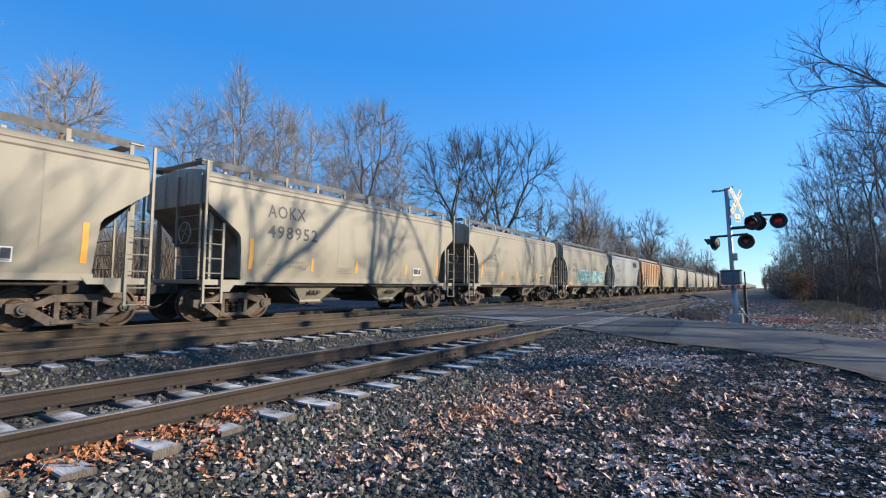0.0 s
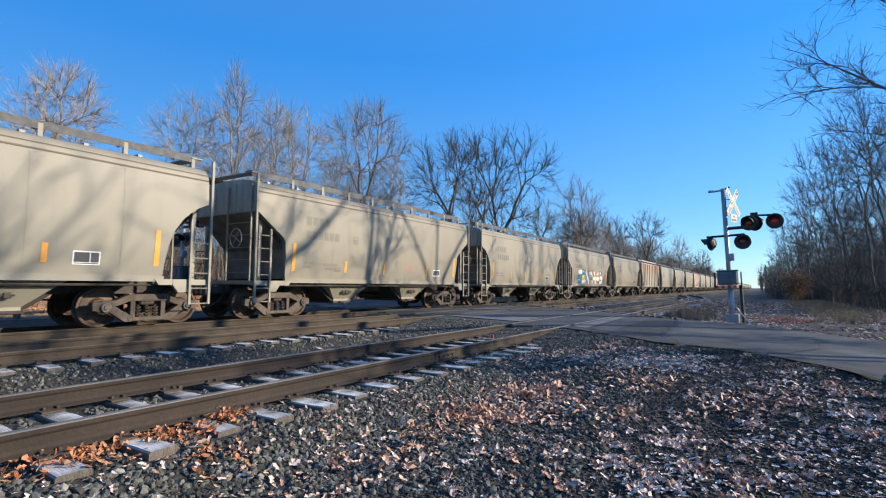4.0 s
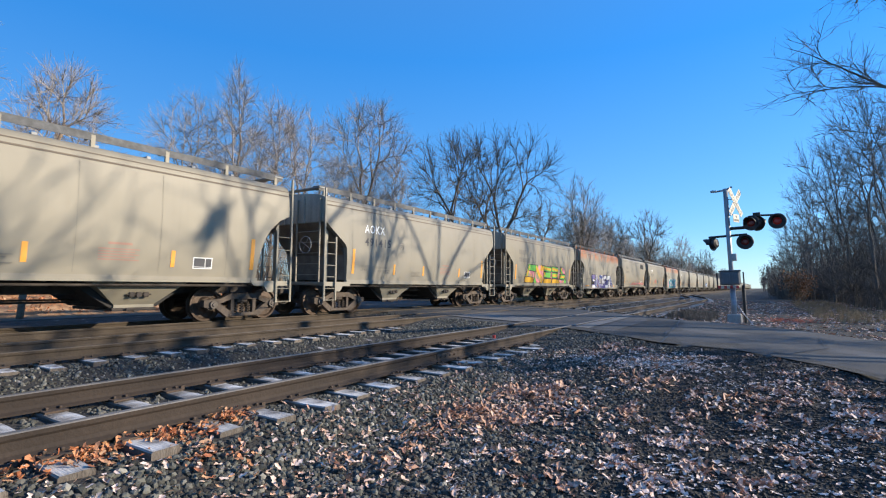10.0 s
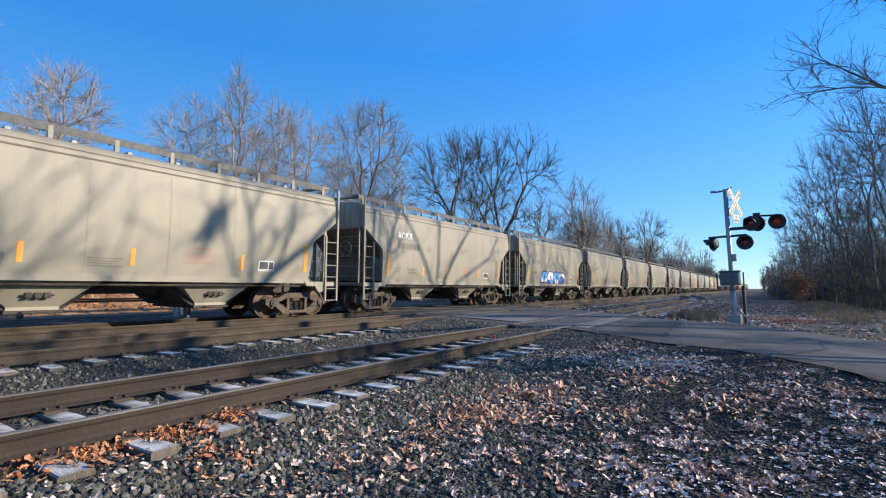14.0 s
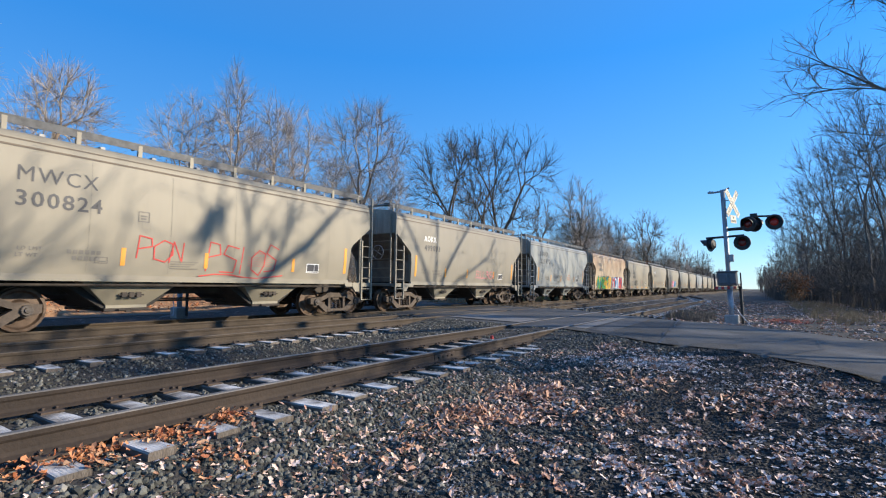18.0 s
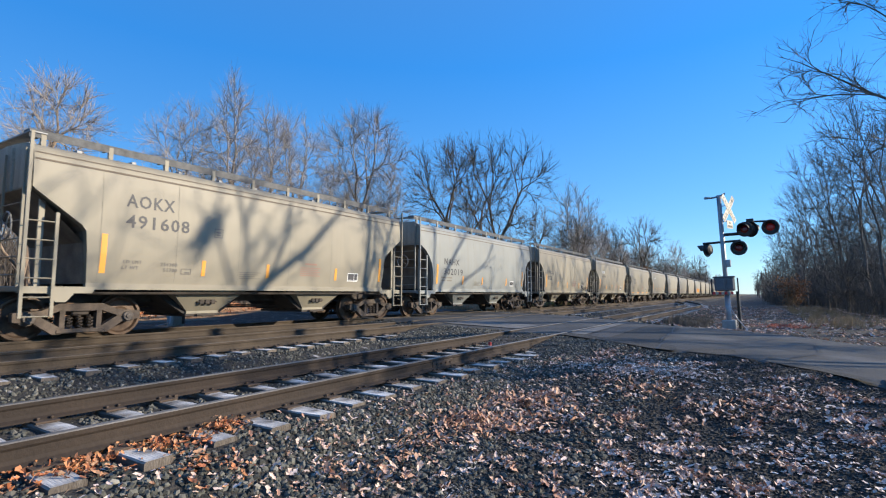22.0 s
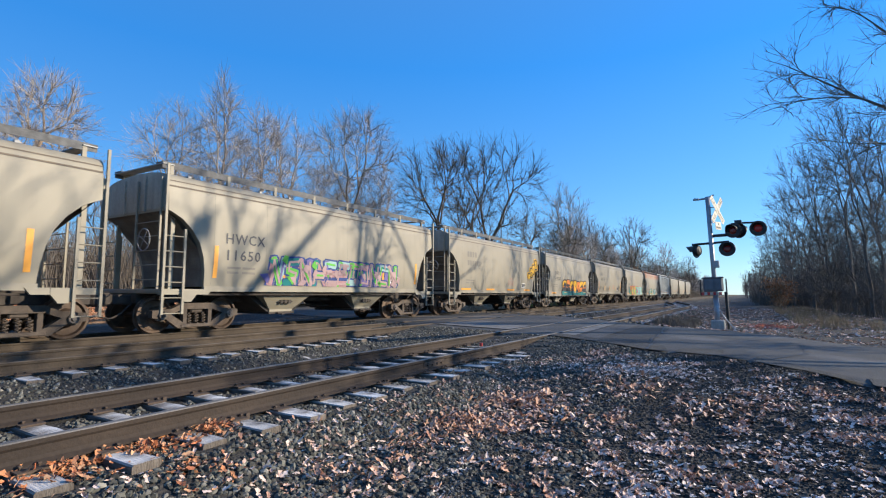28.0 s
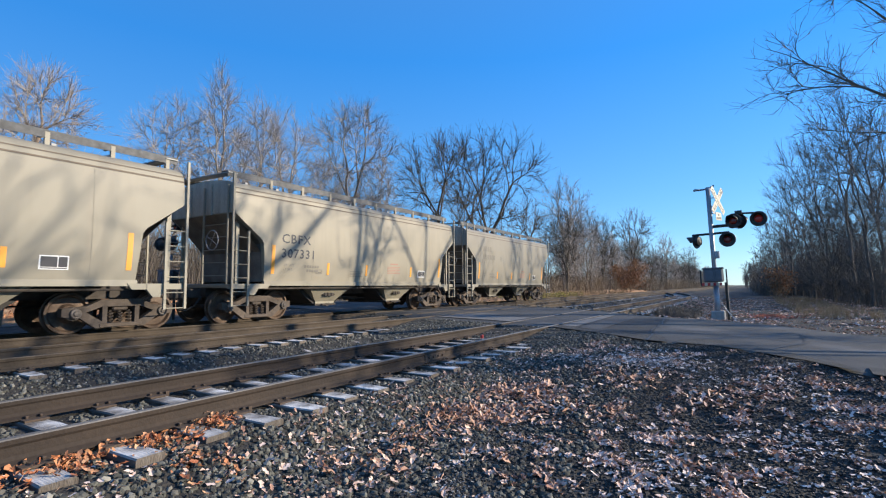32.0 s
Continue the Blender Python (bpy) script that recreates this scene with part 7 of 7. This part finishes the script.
def crossing_signal(x, y, z, turn, full=True, lean=(0, 0)):
    """Mast with crossbuck, two pairs of lights, gate mechanism and cabinet; it faces the road along its own +x."""
    root = empty("crossing_signal")
    root.matrix_basis = pose(x, y, z, lean[0], lean[1], 0)
    b = Build()
    b.tube([(0, 0, -0.3), (0, 0, 4.5)], 0.075, 14)
    b.tube([(0, 0, -0.3), (0, 0, 1.0)], 0.088, 14)
    part("mast", b.mesh("mast", MAST, True), root, "galvanised steel mast")
    b = Build()
    b.box(-0.22, 0.22, -0.22, 0.22, -0.3, 0.12, 0, 0.03)
    part("footing", b.mesh("footing", CONCRETE), root, "pale concrete footing")
    b = Build()
    b.tube([(-0.42, -0.1, 4.46), (-0.3, -0.08, 4.42), (0.0, 0, 4.45), (0.2, 0.04, 4.55)], 0.035, 6)
    b.box(-0.46, -0.26, -0.16, -0.02, 4.40, 4.46, 0, 0.015)
    part("cap_bell", b.mesh("cap_bell", MAST), root)
    face = pose(0, 0, 0, 0, 0, turn)
    # crossbuck, on brackets in front of the mast
    for ang, word, off in ((45, "RAIL   ROAD", 0.0), (-45, "CROSSING", 0.012)):
        b = Build()
        b.box(0, 0.01, -0.61, 0.61, -0.115, 0.115, 0, 0.002)
        blade = part("crossbuck_blade", b.mesh("crossbuck_blade", SIGNWHITE), root, "white crossbuck blade",
                     face @ Matrix.Translation((0.26 + off, 0.06, 3.98)) @ Matrix.Rotation(radians(ang), 4, "X"))
        tv, tf = text_shape(word, 0.14)
        mid = (max(u for u, _ in tv) + min(u for u, _ in tv)) / 2
        t = Build()
        t.add([(0.013, u - mid, w - 0.07) for u, w in tv], tf)
        tagged(part("sign_lettering", t.mesh("sign_lettering", INK), blade), kind="stuff")
    b = Build()
    b.box(0, 0.01, -0.22, 0.22, -0.14, 0.14, 0, 0.002)
    plate = part("track_count_plate", b.mesh("track_count_plate", SIGNWHITE), root, "small white plate", face @ Matrix.Translation((0.26, 0.06, 3.42)))
    t = Build()
    for i, w in enumerate((0.10, 0.34)):
        t.box(0.0115, 0.014, -w / 2, w / 2, 0.02 - 0.12 * i, 0.09 - 0.12 * i)
    tagged(part("sign_lettering", t.mesh("sign_lettering", INK), plate), kind="stuff")
    b = Build()
    for h in (3.55, 3.8, 4.1):
        b.tube([face @ Vector((0, 0, h)), face @ Vector((0.26, 0.03, h))], 0.016, 5)
    part("sign_bracket", b.mesh("sign_bracket", MAST), root)
    # upper arm and lights
    b = Build()
    b.tube([(0, 0, 3.08), (0.75, 0.0, 3.08)], 0.055, 8)
    b.tube([(0.6, 0, 3.1), (0.9, 0, 3.46), (1.6, 0.05, 3.42)], 0.035, 8)
    b.box(0.76, 0.98, -0.07, 0.07, 3.42, 3.56, 0, 0.01)
    part("upper_arm", b.mesh("upper_arm", SIGBLACK), root)
    lamp_head(root, Matrix.Translation((0.70, -0.16, 3.2)) @ pose(0, 0, 0, 0, 0, -108), False)
    lamp_head(root, Matrix.Translation((0.88, 0.12, 3.2)) @ pose(0, 0, 0, 0, 0, 60), False)
    lamp_head(root, Matrix.Translation((1.44, -0.16, 3.2)) @ pose(0, 0, 0, 0, 0, -95), full)
    b = Build()
    b.tube([(-0.62, 0, 2.82), (0.55, 0, 2.84)], 0.04, 8)
    b.tube([(-0.5, 0, 2.82), (-0.5, 0, 2.68)], 0.03, 6)
    b.tube([(0.48, 0, 2.84), (0.48, 0, 2.68)], 0.03, 6)
    part("lower_arm", b.mesh("lower_arm", SIGBLACK), root)
    lamp_head(root, Matrix.Translation((0.48, -0.14, 2.58)) @ pose(0, 0, 0, 0, 0, -88), False)
    lamp_head(root, Matrix.Translation((-0.5, 0.05, 2.6)) @ pose(0, 0, 0, 0, 0, 155), False)
    b = Build()
    b.box(0.04, 0.2, -0.09, 0.09, 1.95, 2.2, 0, 0.02)
    part("junction_box", b.mesh("junction_box", MAST), root)
    b = Build()
    b.box(-0.36, 0.26, -0.16, 0.30, 1.12, 1.60, 0, 0.04)
    b.box(-0.39, 0.29, -0.19, 0.33, 1.58, 1.63, 0, 0.02)
    b.box(-0.30, -0.05, -0.185, -0.15, 1.20, 1.52, 0, 0.008)
    b.box(0.02, 0.22, -0.185, -0.15, 1.20, 1.52, 0, 0.008)
    part("gate_mechanism", b.mesh("gate_mechanism", CABINET), root, "grey gate mechanism housing with two doors")
    for s in (-1, 1):
        b = Build()
        b.prism([(-0.12, 1.02), (0.10, 0.98), (0.16, 1.52), (-0.02, 1.56)], -0.02, 0.02)
        part("counterweight_arm", b.mesh("counterweight_arm", SIGBLACK), root, at=Matrix.Translation((0.40 * s - 0.05, 0.05, 0)))
    for i in range(7):
        b = Build()
        b.box(-0.42 + 0.09 * i, -0.335 + 0.09 * i, -0.2, -0.17, 1.0, 1.10, 0, 0.004)
        part("striped_board", b.mesh("striped_board", RED if i % 2 == 0 else SIGNWHITE), root, "red stripe" if i % 2 == 0 else "white stripe")
    b = Build()
    b.tube([(0.32, 0.1, -0.2), (0.32, 0.1, 1.1)], 0.05, 8)
    part("conduit", b.mesh("conduit", SIGBLACK), root)
    b = Build()
    b.tube([(0.05, -0.05, 1.1), (0.1, -0.3, 0.5), (0.25, -0.35, 0.2), (0.5, -0.5, -0.15), (0.55, -1.0, -0.2)], 0.018, 6)
    part("cable", b.mesh("cable", MAST), root, "grey flexible conduit")
    return root


tagged(crossing_signal(-0.9, 20.0, 0.0, -21, True, (0, -2.0)), "galvanised crossing signal with crossbuck, red lights and gate box", "crossing signal", "crossing signals")
tagged(crossing_signal(-18.3, 10.5, 0.05, 149, False), "galvanised crossing signal beyond the train", "crossing signal", "crossing signals")

# ---- verge and small things ----
def mound(name, x0, x1, y0, y1, height, mat, label, category, seed, kind="structure"):
    """A low uneven bank laid on the ground; gives back its height at any place."""
    nx, ny = 24, max(int((y1 - y0) / 0.8), 10)

    def top(x, y):
        u, w = (x - x0) / (x1 - x0), (y - y0) / (y1 - y0)
        e = max(math.sin(math.pi * u), 0.0) ** 0.6 * min(1, 6 * max(math.sin(math.pi * w), 0.0))
        return ground_z(x, y) - 0.05 + height * e * (0.75 + 0.5 * noise.noise((x * 0.9, y * 0.5, seed)))

    v = [(x, y, top(x, y)) for y in np.linspace(y0, y1, ny + 1) for x in np.linspace(x0, x1, nx + 1)]
    f = [(j * (nx + 1) + i, j * (nx + 1) + i + 1, (j + 1) * (nx + 1) + i + 1, (j + 1) * (nx + 1) + i) for j in range(ny) for i in range(nx)]
    tagged(new(name, mesh_from(name, v, f, mat, smooth=True)), label, category, kind=kind)
    return top


LITTERBANK = surface("leaf-covered bank", (0.24, 0.12, 0.055), (0.46, 0.27, 0.14), 3, 0.95, 0.9, 22, third=(0.50, 0.37, 0.24), third_scale=1.0, bump_dist=0.06)
DRYGRASS = surface("dry straw grass", (0.26, 0.18, 0.10), (0.40, 0.30, 0.18), 3, 0.95, 0.6, 20)
YELLOWGRASS = surface("yellow-green weeds", (0.28, 0.26, 0.05), (0.45, 0.40, 0.08), 5, 0.95, 0.6, 20)
bank_top = mound("leaf_bank", -38, -25.0, -40, 21.5, 1.25, LITTERBANK, "sunlit bank of brown leaf litter beyond the tracks", "bank", 3)
rng = np.random.default_rng(17)
fallen = np.array([(x, y, bank_top(x, y) + 0.02) for x, y in zip(rng.uniform(-31.5, -25.2, 5200), rng.uniform(-12, 21, 5200))])
stuff("leaf_litter", litter("leaf_litter", fallen, (0.10, 0.24), FRESHLEAF, 18, 0.6), "loose orange-brown leaves on the sunlit bank", "leaf litter")
mound("leaf_bank", -27, -18.0, 31, 120, 0.8, LITTERBANK, "brown leaf bank at the edge of the far wood", "bank", 4)
mound("earth_mound", -3.6, -1.8, 22.8, 27.0, 0.30, GROUND, "dark heap of earth beside the signal", "mound", 5)
b = Build()
b.box(-24.7, -23.5, -40, 17.5, -0.5, -0.38, 0, 0.02)
tagged(new("service_strip", b.mesh("service_strip", surface("pale worn concrete strip", (0.08, 0.066, 0.05), (0.13, 0.108, 0.082), 0.7, 0.9, 0.4, 50))), "pale worn strip of paving behind the main track", "pavement", kind="structure")


def tufts(name, x0, x1, y0, y1, n, height, mat, label, seed, stems=9, category="undergrowth"):
    """Thin stems in tufts, one mesh."""
    rng = np.random.default_rng(seed)
    m = n * stems
    bx = np.repeat(rng.uniform(x0, x1, n), stems) + rng.normal(0, 0.12 * height, m)
    by = np.repeat(rng.uniform(y0, y1, n), stems) + rng.normal(0, 0.12 * height, m)
    keep = np.array([not on_road(x, y, 0.2) for x, y in zip(bx, by)])
    bx, by = bx[keep], by[keep]
    m = len(bx)
    bz = np.array([ground_z(x, y) for x, y in zip(bx, by)]) - 0.05
    h = height * rng.uniform(0.4, 1.1, m)
    a, lean = rng.uniform(0, 6.283, m), rng.uniform(0.05, 0.5, m)
    w = np.clip(0.011 * height ** 0.6, 0.004, 0.025) * rng.uniform(0.6, 1.3, m)
    d = np.stack([np.cos(a), np.sin(a)], 1)
    s = np.stack([-np.sin(a), np.cos(a)], 1)
    pts = []
    for t, ww in ((0, 1.0), (0.5, 0.8), (1.0, 0.25)):
        c = np.stack([bx, by], 1) + d * (lean * h * t * t)[:, None]
        z = bz + h * t * (1 - 0.15 * lean * t)
        for ang in (0, 2.094, 4.189):
            off = (s * math.cos(ang) + d * math.sin(ang)) * (w * ww)[:, None]
            pts.append(np.concatenate([c + off, z[:, None]], 1))
    v = np.stack(pts, 1).reshape(-1, 3)
    q = np.array([(r * 3 + j, r * 3 + (j + 1) % 3, r * 3 + 3 + (j + 1) % 3, r * 3 + 3 + j) for r in range(2) for j in range(3)])
    f = (q[None] + 9 * np.arange(m)[:, None, None]).reshape(-1, 4)
    return stuff(name, fast_mesh(name, v, f, mat), label, category)


BRUSH = surface("grey-brown brush", (0.20, 0.145, 0.095), (0.34, 0.26, 0.175), 1.0, 0.95, 0.0, 20)
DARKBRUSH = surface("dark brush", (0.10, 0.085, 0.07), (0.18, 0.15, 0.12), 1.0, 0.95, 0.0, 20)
tufts("brush", -60, -37, -45, 26, 2200, 4.6, BRUSH, "leafless grey-brown brush behind the tracks", 31, 7)
tufts("brush", -32, -20.5, 31, 110, 900, 3.0, BRUSH, "leafless grey-brown brush at the far wood's edge", 32, 7)
tufts("brush", -36, -20.0, 70, 420, 2200, 4.4, BRUSH, "leafless brush far along the line", 33, 7)
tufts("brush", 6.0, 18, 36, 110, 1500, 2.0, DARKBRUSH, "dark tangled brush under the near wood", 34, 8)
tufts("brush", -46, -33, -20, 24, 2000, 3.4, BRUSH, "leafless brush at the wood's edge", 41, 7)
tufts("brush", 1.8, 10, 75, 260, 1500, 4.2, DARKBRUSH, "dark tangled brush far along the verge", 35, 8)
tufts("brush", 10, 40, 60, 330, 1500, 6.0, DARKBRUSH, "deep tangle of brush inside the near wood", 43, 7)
tufts("brush", -40, -30.5, 4, 26, 800, 5.0, DARKBRUSH, "tall dark brush at the wood's edge behind the tracks", 45, 7)
tufts("brush", -60, -32, 26, 300, 1500, 5.5, BRUSH, "deep tangle of brush inside the far wood", 44, 7)
tufts("dry_grass", -21.5, -17.5, 31, 90, 600, 0.8, DRYGRASS, "dry straw grass along the far bank", 36, 14, "grass")
tufts("dry_grass", -40, -29, -30, 22, 700, 0.9, DRYGRASS, "dry straw grass on the leaf bank", 37, 14, "grass")
tufts("weeds", -20.5, -18.0, 42, 66, 260, 0.75, YELLOWGRASS, "yellow-green weeds beside the track", 38, 16, "weeds")
tufts("brush", -3.5, -1.9, 23, 26.8, 90, 0.55, DARKBRUSH, "low dark scrub on the heap beside the signal", 40, 14)
tufts("dry_grass", 2.0, 5.0, 26, 60, 300, 0.5, DRYGRASS, "dull straw grass at the edge of the near wood", 39, 12, "grass")


def leafy_bush(x, y, size, seed, mat, label, category="bush", n=2600):
    root = empty("bush")
    rng = np.random.default_rng(seed)
    t, c = grow(seed, size, spread=0.7, trunk_r=0.05, forks=3, limbs=7, low=0.1, upright=0.5, twig_n=1)
    part("branchwork", mesh_from("branchwork", t[0] + c[0], t[1] + [tuple(i + len(t[0]) for i in f) for f in c[1]], BRUSH), root)
    tips = np.array([tuple(p) for p in c[0][::5]])
    tagged(part("dry_leaves", litter("dry_leaves", tips[rng.integers(0, len(tips), n)] + rng.normal(0, 0.25, (n, 3)), (0.14, 0.34), mat, seed, 1.0), root), kind="stuff")
    root.matrix_basis = Matrix.Translation((x, y, ground_z(x, y)))
    return tagged(root, label, category)


leafy_bush(-19.0, 98.0, 5.5, 61, DRYLEAF, "russet bush that still holds its dry leaves")
leafy_bush(-20.5, 104.0, 4.5, 62, DRYLEAF, "russet bush that still holds its dry leaves")
leafy_bush(2.6, 62.0, 3.0, 63, DRYLEAF, "small brown-leaved bush at the shaded wood's edge", n=500)
leafy_bush(3.6, 67.0, 2.4, 64, DRYLEAF, "small brown-leaved bush at the shaded wood's edge", n=350)
rng = np.random.default_rng(91)
spots = np.array([(x, y, ground_z(x, y) + 0.01) for x, y in zip(rng.normal(0.8, 0.55, 420), rng.normal(27.0, 0.9, 420))])
REDLEAF = random_surface("reddish fallen leaves", [(0.42, 0.10, 0.07), (0.55, 0.18, 0.12), (0.34, 0.09, 0.06), (0.58, 0.26, 0.18)], 0.75)
stuff("leaf_drift", litter("leaf_drift", spots, (0.06, 0.14), REDLEAF, 92, 0.4), "reddish fallen leaves beyond the road", "leaf litter")
b = Build()
b.tube([(0, 0, -0.5), (0.05, 0.1, 1.2), (-0.1, 0.3, 2.4), (0.12, 0.42, 3.6), (0.05, 0.75, 4.4)], 0.12, 9)
b.tube([(0.05, 0.7, 4.3), (0.2, 1.1, 4.75), (0.1, 1.25, 5.0)], 0.07, 7)
b.tube([(-0.05, 0.25, 2.2), (0.1, -0.4, 2.9), (0.15, -0.7, 3.5)], 0.05, 6)
ob = tagged(new("dead_trunk", b.mesh("dead_trunk", PALEBARK, True)), "broken pale dead tree trunk beyond the tracks", "dead tree")
ob.location = (-24.0, 7.4, ground_z(-24.0, 7.4))
b = Build()
b.tube([(0, 0, -0.4), (0, 0, 0.75)], 0.04, 8)
b.tube([(0, 0, 0.75), (0, 0, 0.95)], 0.05, 8)
ob = tagged(new("marker_post", b.mesh("marker_post", YELLOW)), "short yellow marker post beyond the tracks", "post")
ob.location = (-28.5, 11.7, ground_z(-28.5, 11.7) + 0.2)
b = Build()
b.box(-0.035, 0.035, -0.02, 0.02, -0.17, -0.09, 0, 0.008)
ob = tagged(new("red_marker", b.mesh("red_marker", RED)), "tiny red marker on a sleeper of the siding", "marker")
ob.location = (-5.3, 10.45, -0.02)


# ---- repairs in the road ----
road = bpy.data.objects["road"]


def road_patch(name, outline, mat, lift, label):
    """A thin sheet on the asphalt."""
    c = (sum(x for x, _ in outline) / len(outline), sum(y for _, y in outline) / len(outline))
    b = Build()
    n = len(outline)
    v = [(*c, road_z(*c) + lift)] + [(x, y, road_z(x, y) + lift) for x, y in outline]
    b.add(v, [(0, i + 1, (i + 1) % n + 1) for i in range(n)])
    part(name, b.mesh(name, mat), road, label)


def crack(points, width):
    rnd = random.Random(len(points) + 7)
    left, right = [], []
    for (x0, y0), (x1, y1) in zip(points, points[1:]):
        for t in np.linspace(0, 1, 9)[:-1]:
            x, y = x0 + (x1 - x0) * t + rnd.gauss(0, 0.018), y0 + (y1 - y0) * t + rnd.gauss(0, 0.018)
            w = width * rnd.uniform(0.5, 1.3) * 0.6
            n = Vector((y0 - y1, x1 - x0)).normalized() * w
            left.append((x + n.x, y + n.y, road_z(x, y) + 0.016))
            right.append((x - n.x, y - n.y, road_z(x, y) + 0.016))
    b = Build()
    k = len(left)
    b.add(left + right, [(i, k + i, k + i + 1, i + 1) for i in range(k - 1)])
    part("crack", b.mesh("crack", TAR), road, "dark tarred crack")


TAR = surface("black tar", (0.012, 0.012, 0.012), (0.03, 0.03, 0.03), 4, 0.6, 0.2, 60)
PATCH = surface("newer dark asphalt", (0.05, 0.05, 0.052), (0.085, 0.084, 0.085), 1.2, 0.85, 0.5, 90)
BROKEN = surface("dark broken asphalt edge", (0.03, 0.029, 0.027), (0.065, 0.062, 0.058), 1.6, 0.9, 0.7, 60)
WORN = surface("bleached worn asphalt", (0.13, 0.126, 0.118), (0.20, 0.19, 0.18), 0.9, 0.85, 0.4, 80)
rnd = random.Random(77)
for x0 in np.arange(-4.3, 5.0, 0.62):
    x1 = x0 + rnd.uniform(0.5, 0.9)
    d0, d1 = rnd.uniform(0.2, 1.3), rnd.uniform(0.2, 1.3)
    e0, e1 = edge_at(NEAR_EDGE, x0), edge_at(NEAR_EDGE, x1)
    xm = (x0 + x1) / 2
    road_patch("broken_edge", [(x0, e0 + 0.02), (xm, (e0 + e1) / 2 + 0.0), (x1, e1 + 0.02), (x1 - 0.05, e1 + d1), (xm + 0.08, (e0 + e1) / 2 + (d0 + d1) * 0.55), (x0 + 0.06, e0 + d0)], BROKEN, 0.014 + 0.002 * (int(x0 * 10) % 3), "dark crumbled asphalt edge")
NEWASPHALT = surface("newer dark asphalt", (0.022, 0.022, 0.022), (0.042, 0.041, 0.04), 1.2, 0.85, 0.4, 90)
v, n = [], 16
for i in range(n + 1):
    u = i / n
    for j in range(n + 1):
        w = j / n
        x = -4.25 + (2.45 - 0.3 * w + 0.05 * math.sin(9 * w)) * u
        y = (edge_at(NEAR_EDGE, x) + 0.4 + 0.12 * noise.noise((x * 3, 1, 2))) * (1 - w) + (17.0 - 0.2 * u + 0.1 * noise.noise((x * 3, 5, 2))) * w
        v.append((x, y, road_z(x, y) + 0.005))
part("road_patch", mesh_from("road_patch", v, [(i * (n + 1) + j, (i + 1) * (n + 1) + j, (i + 1) * (n + 1) + j + 1, i * (n + 1) + j + 1) for i in range(n) for j in range(n)], NEWASPHALT), road, "darker newer asphalt patch")
crack([(-1.65, 10.25), (-1.9, 12.2), (-2.0, 14.5), (-2.3, 17.5)], 0.035)
crack([(-1.6, 12.5), (0.5, 12.0), (2.5, 11.0)], 0.02)
crack([(-3.6, 12.0), (-3.2, 14.8), (-3.4, 17.9)], 0.025)
crack([(0.2, 9.9), (0.9, 11.6), (1.0, 14.2)], 0.02)
road_patch("asphalt_patch", [(-3.55, 12.3), (-3.0, 12.0), (-3.1, 18.0), (-3.9, 18.2)], PATCH, 0.012, "strip of newer dark asphalt")
road_patch("asphalt_patch", [(-4.2, 12.9), (-3.75, 12.6), (-3.95, 18.6), (-4.25, 18.9)], WORN, 0.012, "bleached worn asphalt strip")
road_patch("asphalt_patch", [(-9.1, 14.6), (-6.0, 13.6), (-6.0, 15.4), (-9.1, 16.2)], WORN, 0.012, "bleached worn asphalt between the rails")
# ---- what moves ----
def roll_by(wheel, start):
    """Turns a wheelset while it passes the camera; further off it holds still."""
    at, speed = wheel.matrix_basis.translation.copy(), 26.54
    t0, t1 = (start - 24.0) / speed, (start + 6.0) / speed
    rows = [(0.0, 0.0)]
    n = int((t1 - t0) / (1 / 30))
    turned = 0.0
    for i in range(n + 1):
        t = t0 + i * (1 / 30)
        if 0.05 < t < 31.95:
            rows.append((round(t * 30) / 30, turned))
            turned += 85.0
    rows.append((32.0, turned - 85.0 if len(rows) > 1 else 0.0))
    walk(wheel, [(t, pose(at.x, at.y, at.z, a, 0, 0)) for t, a in rows])


def motions():
    for k, (car, kind, paint) in cars.items():
        y = CAR_AT[k + 1] + 6.02
        walk(car, [(t, pose(TRACK_X, y - s, 0)) for t, s in TRAIN_ROWS])
        for truck in car.children:
            if not truck.name.startswith("bogie"):
                continue
            for wheel in truck.children:
                if wheel.name.startswith("wheelset"):
                    roll_by(wheel, y + truck.matrix_basis.translation.y + wheel.matrix_basis.translation.y)


motions()
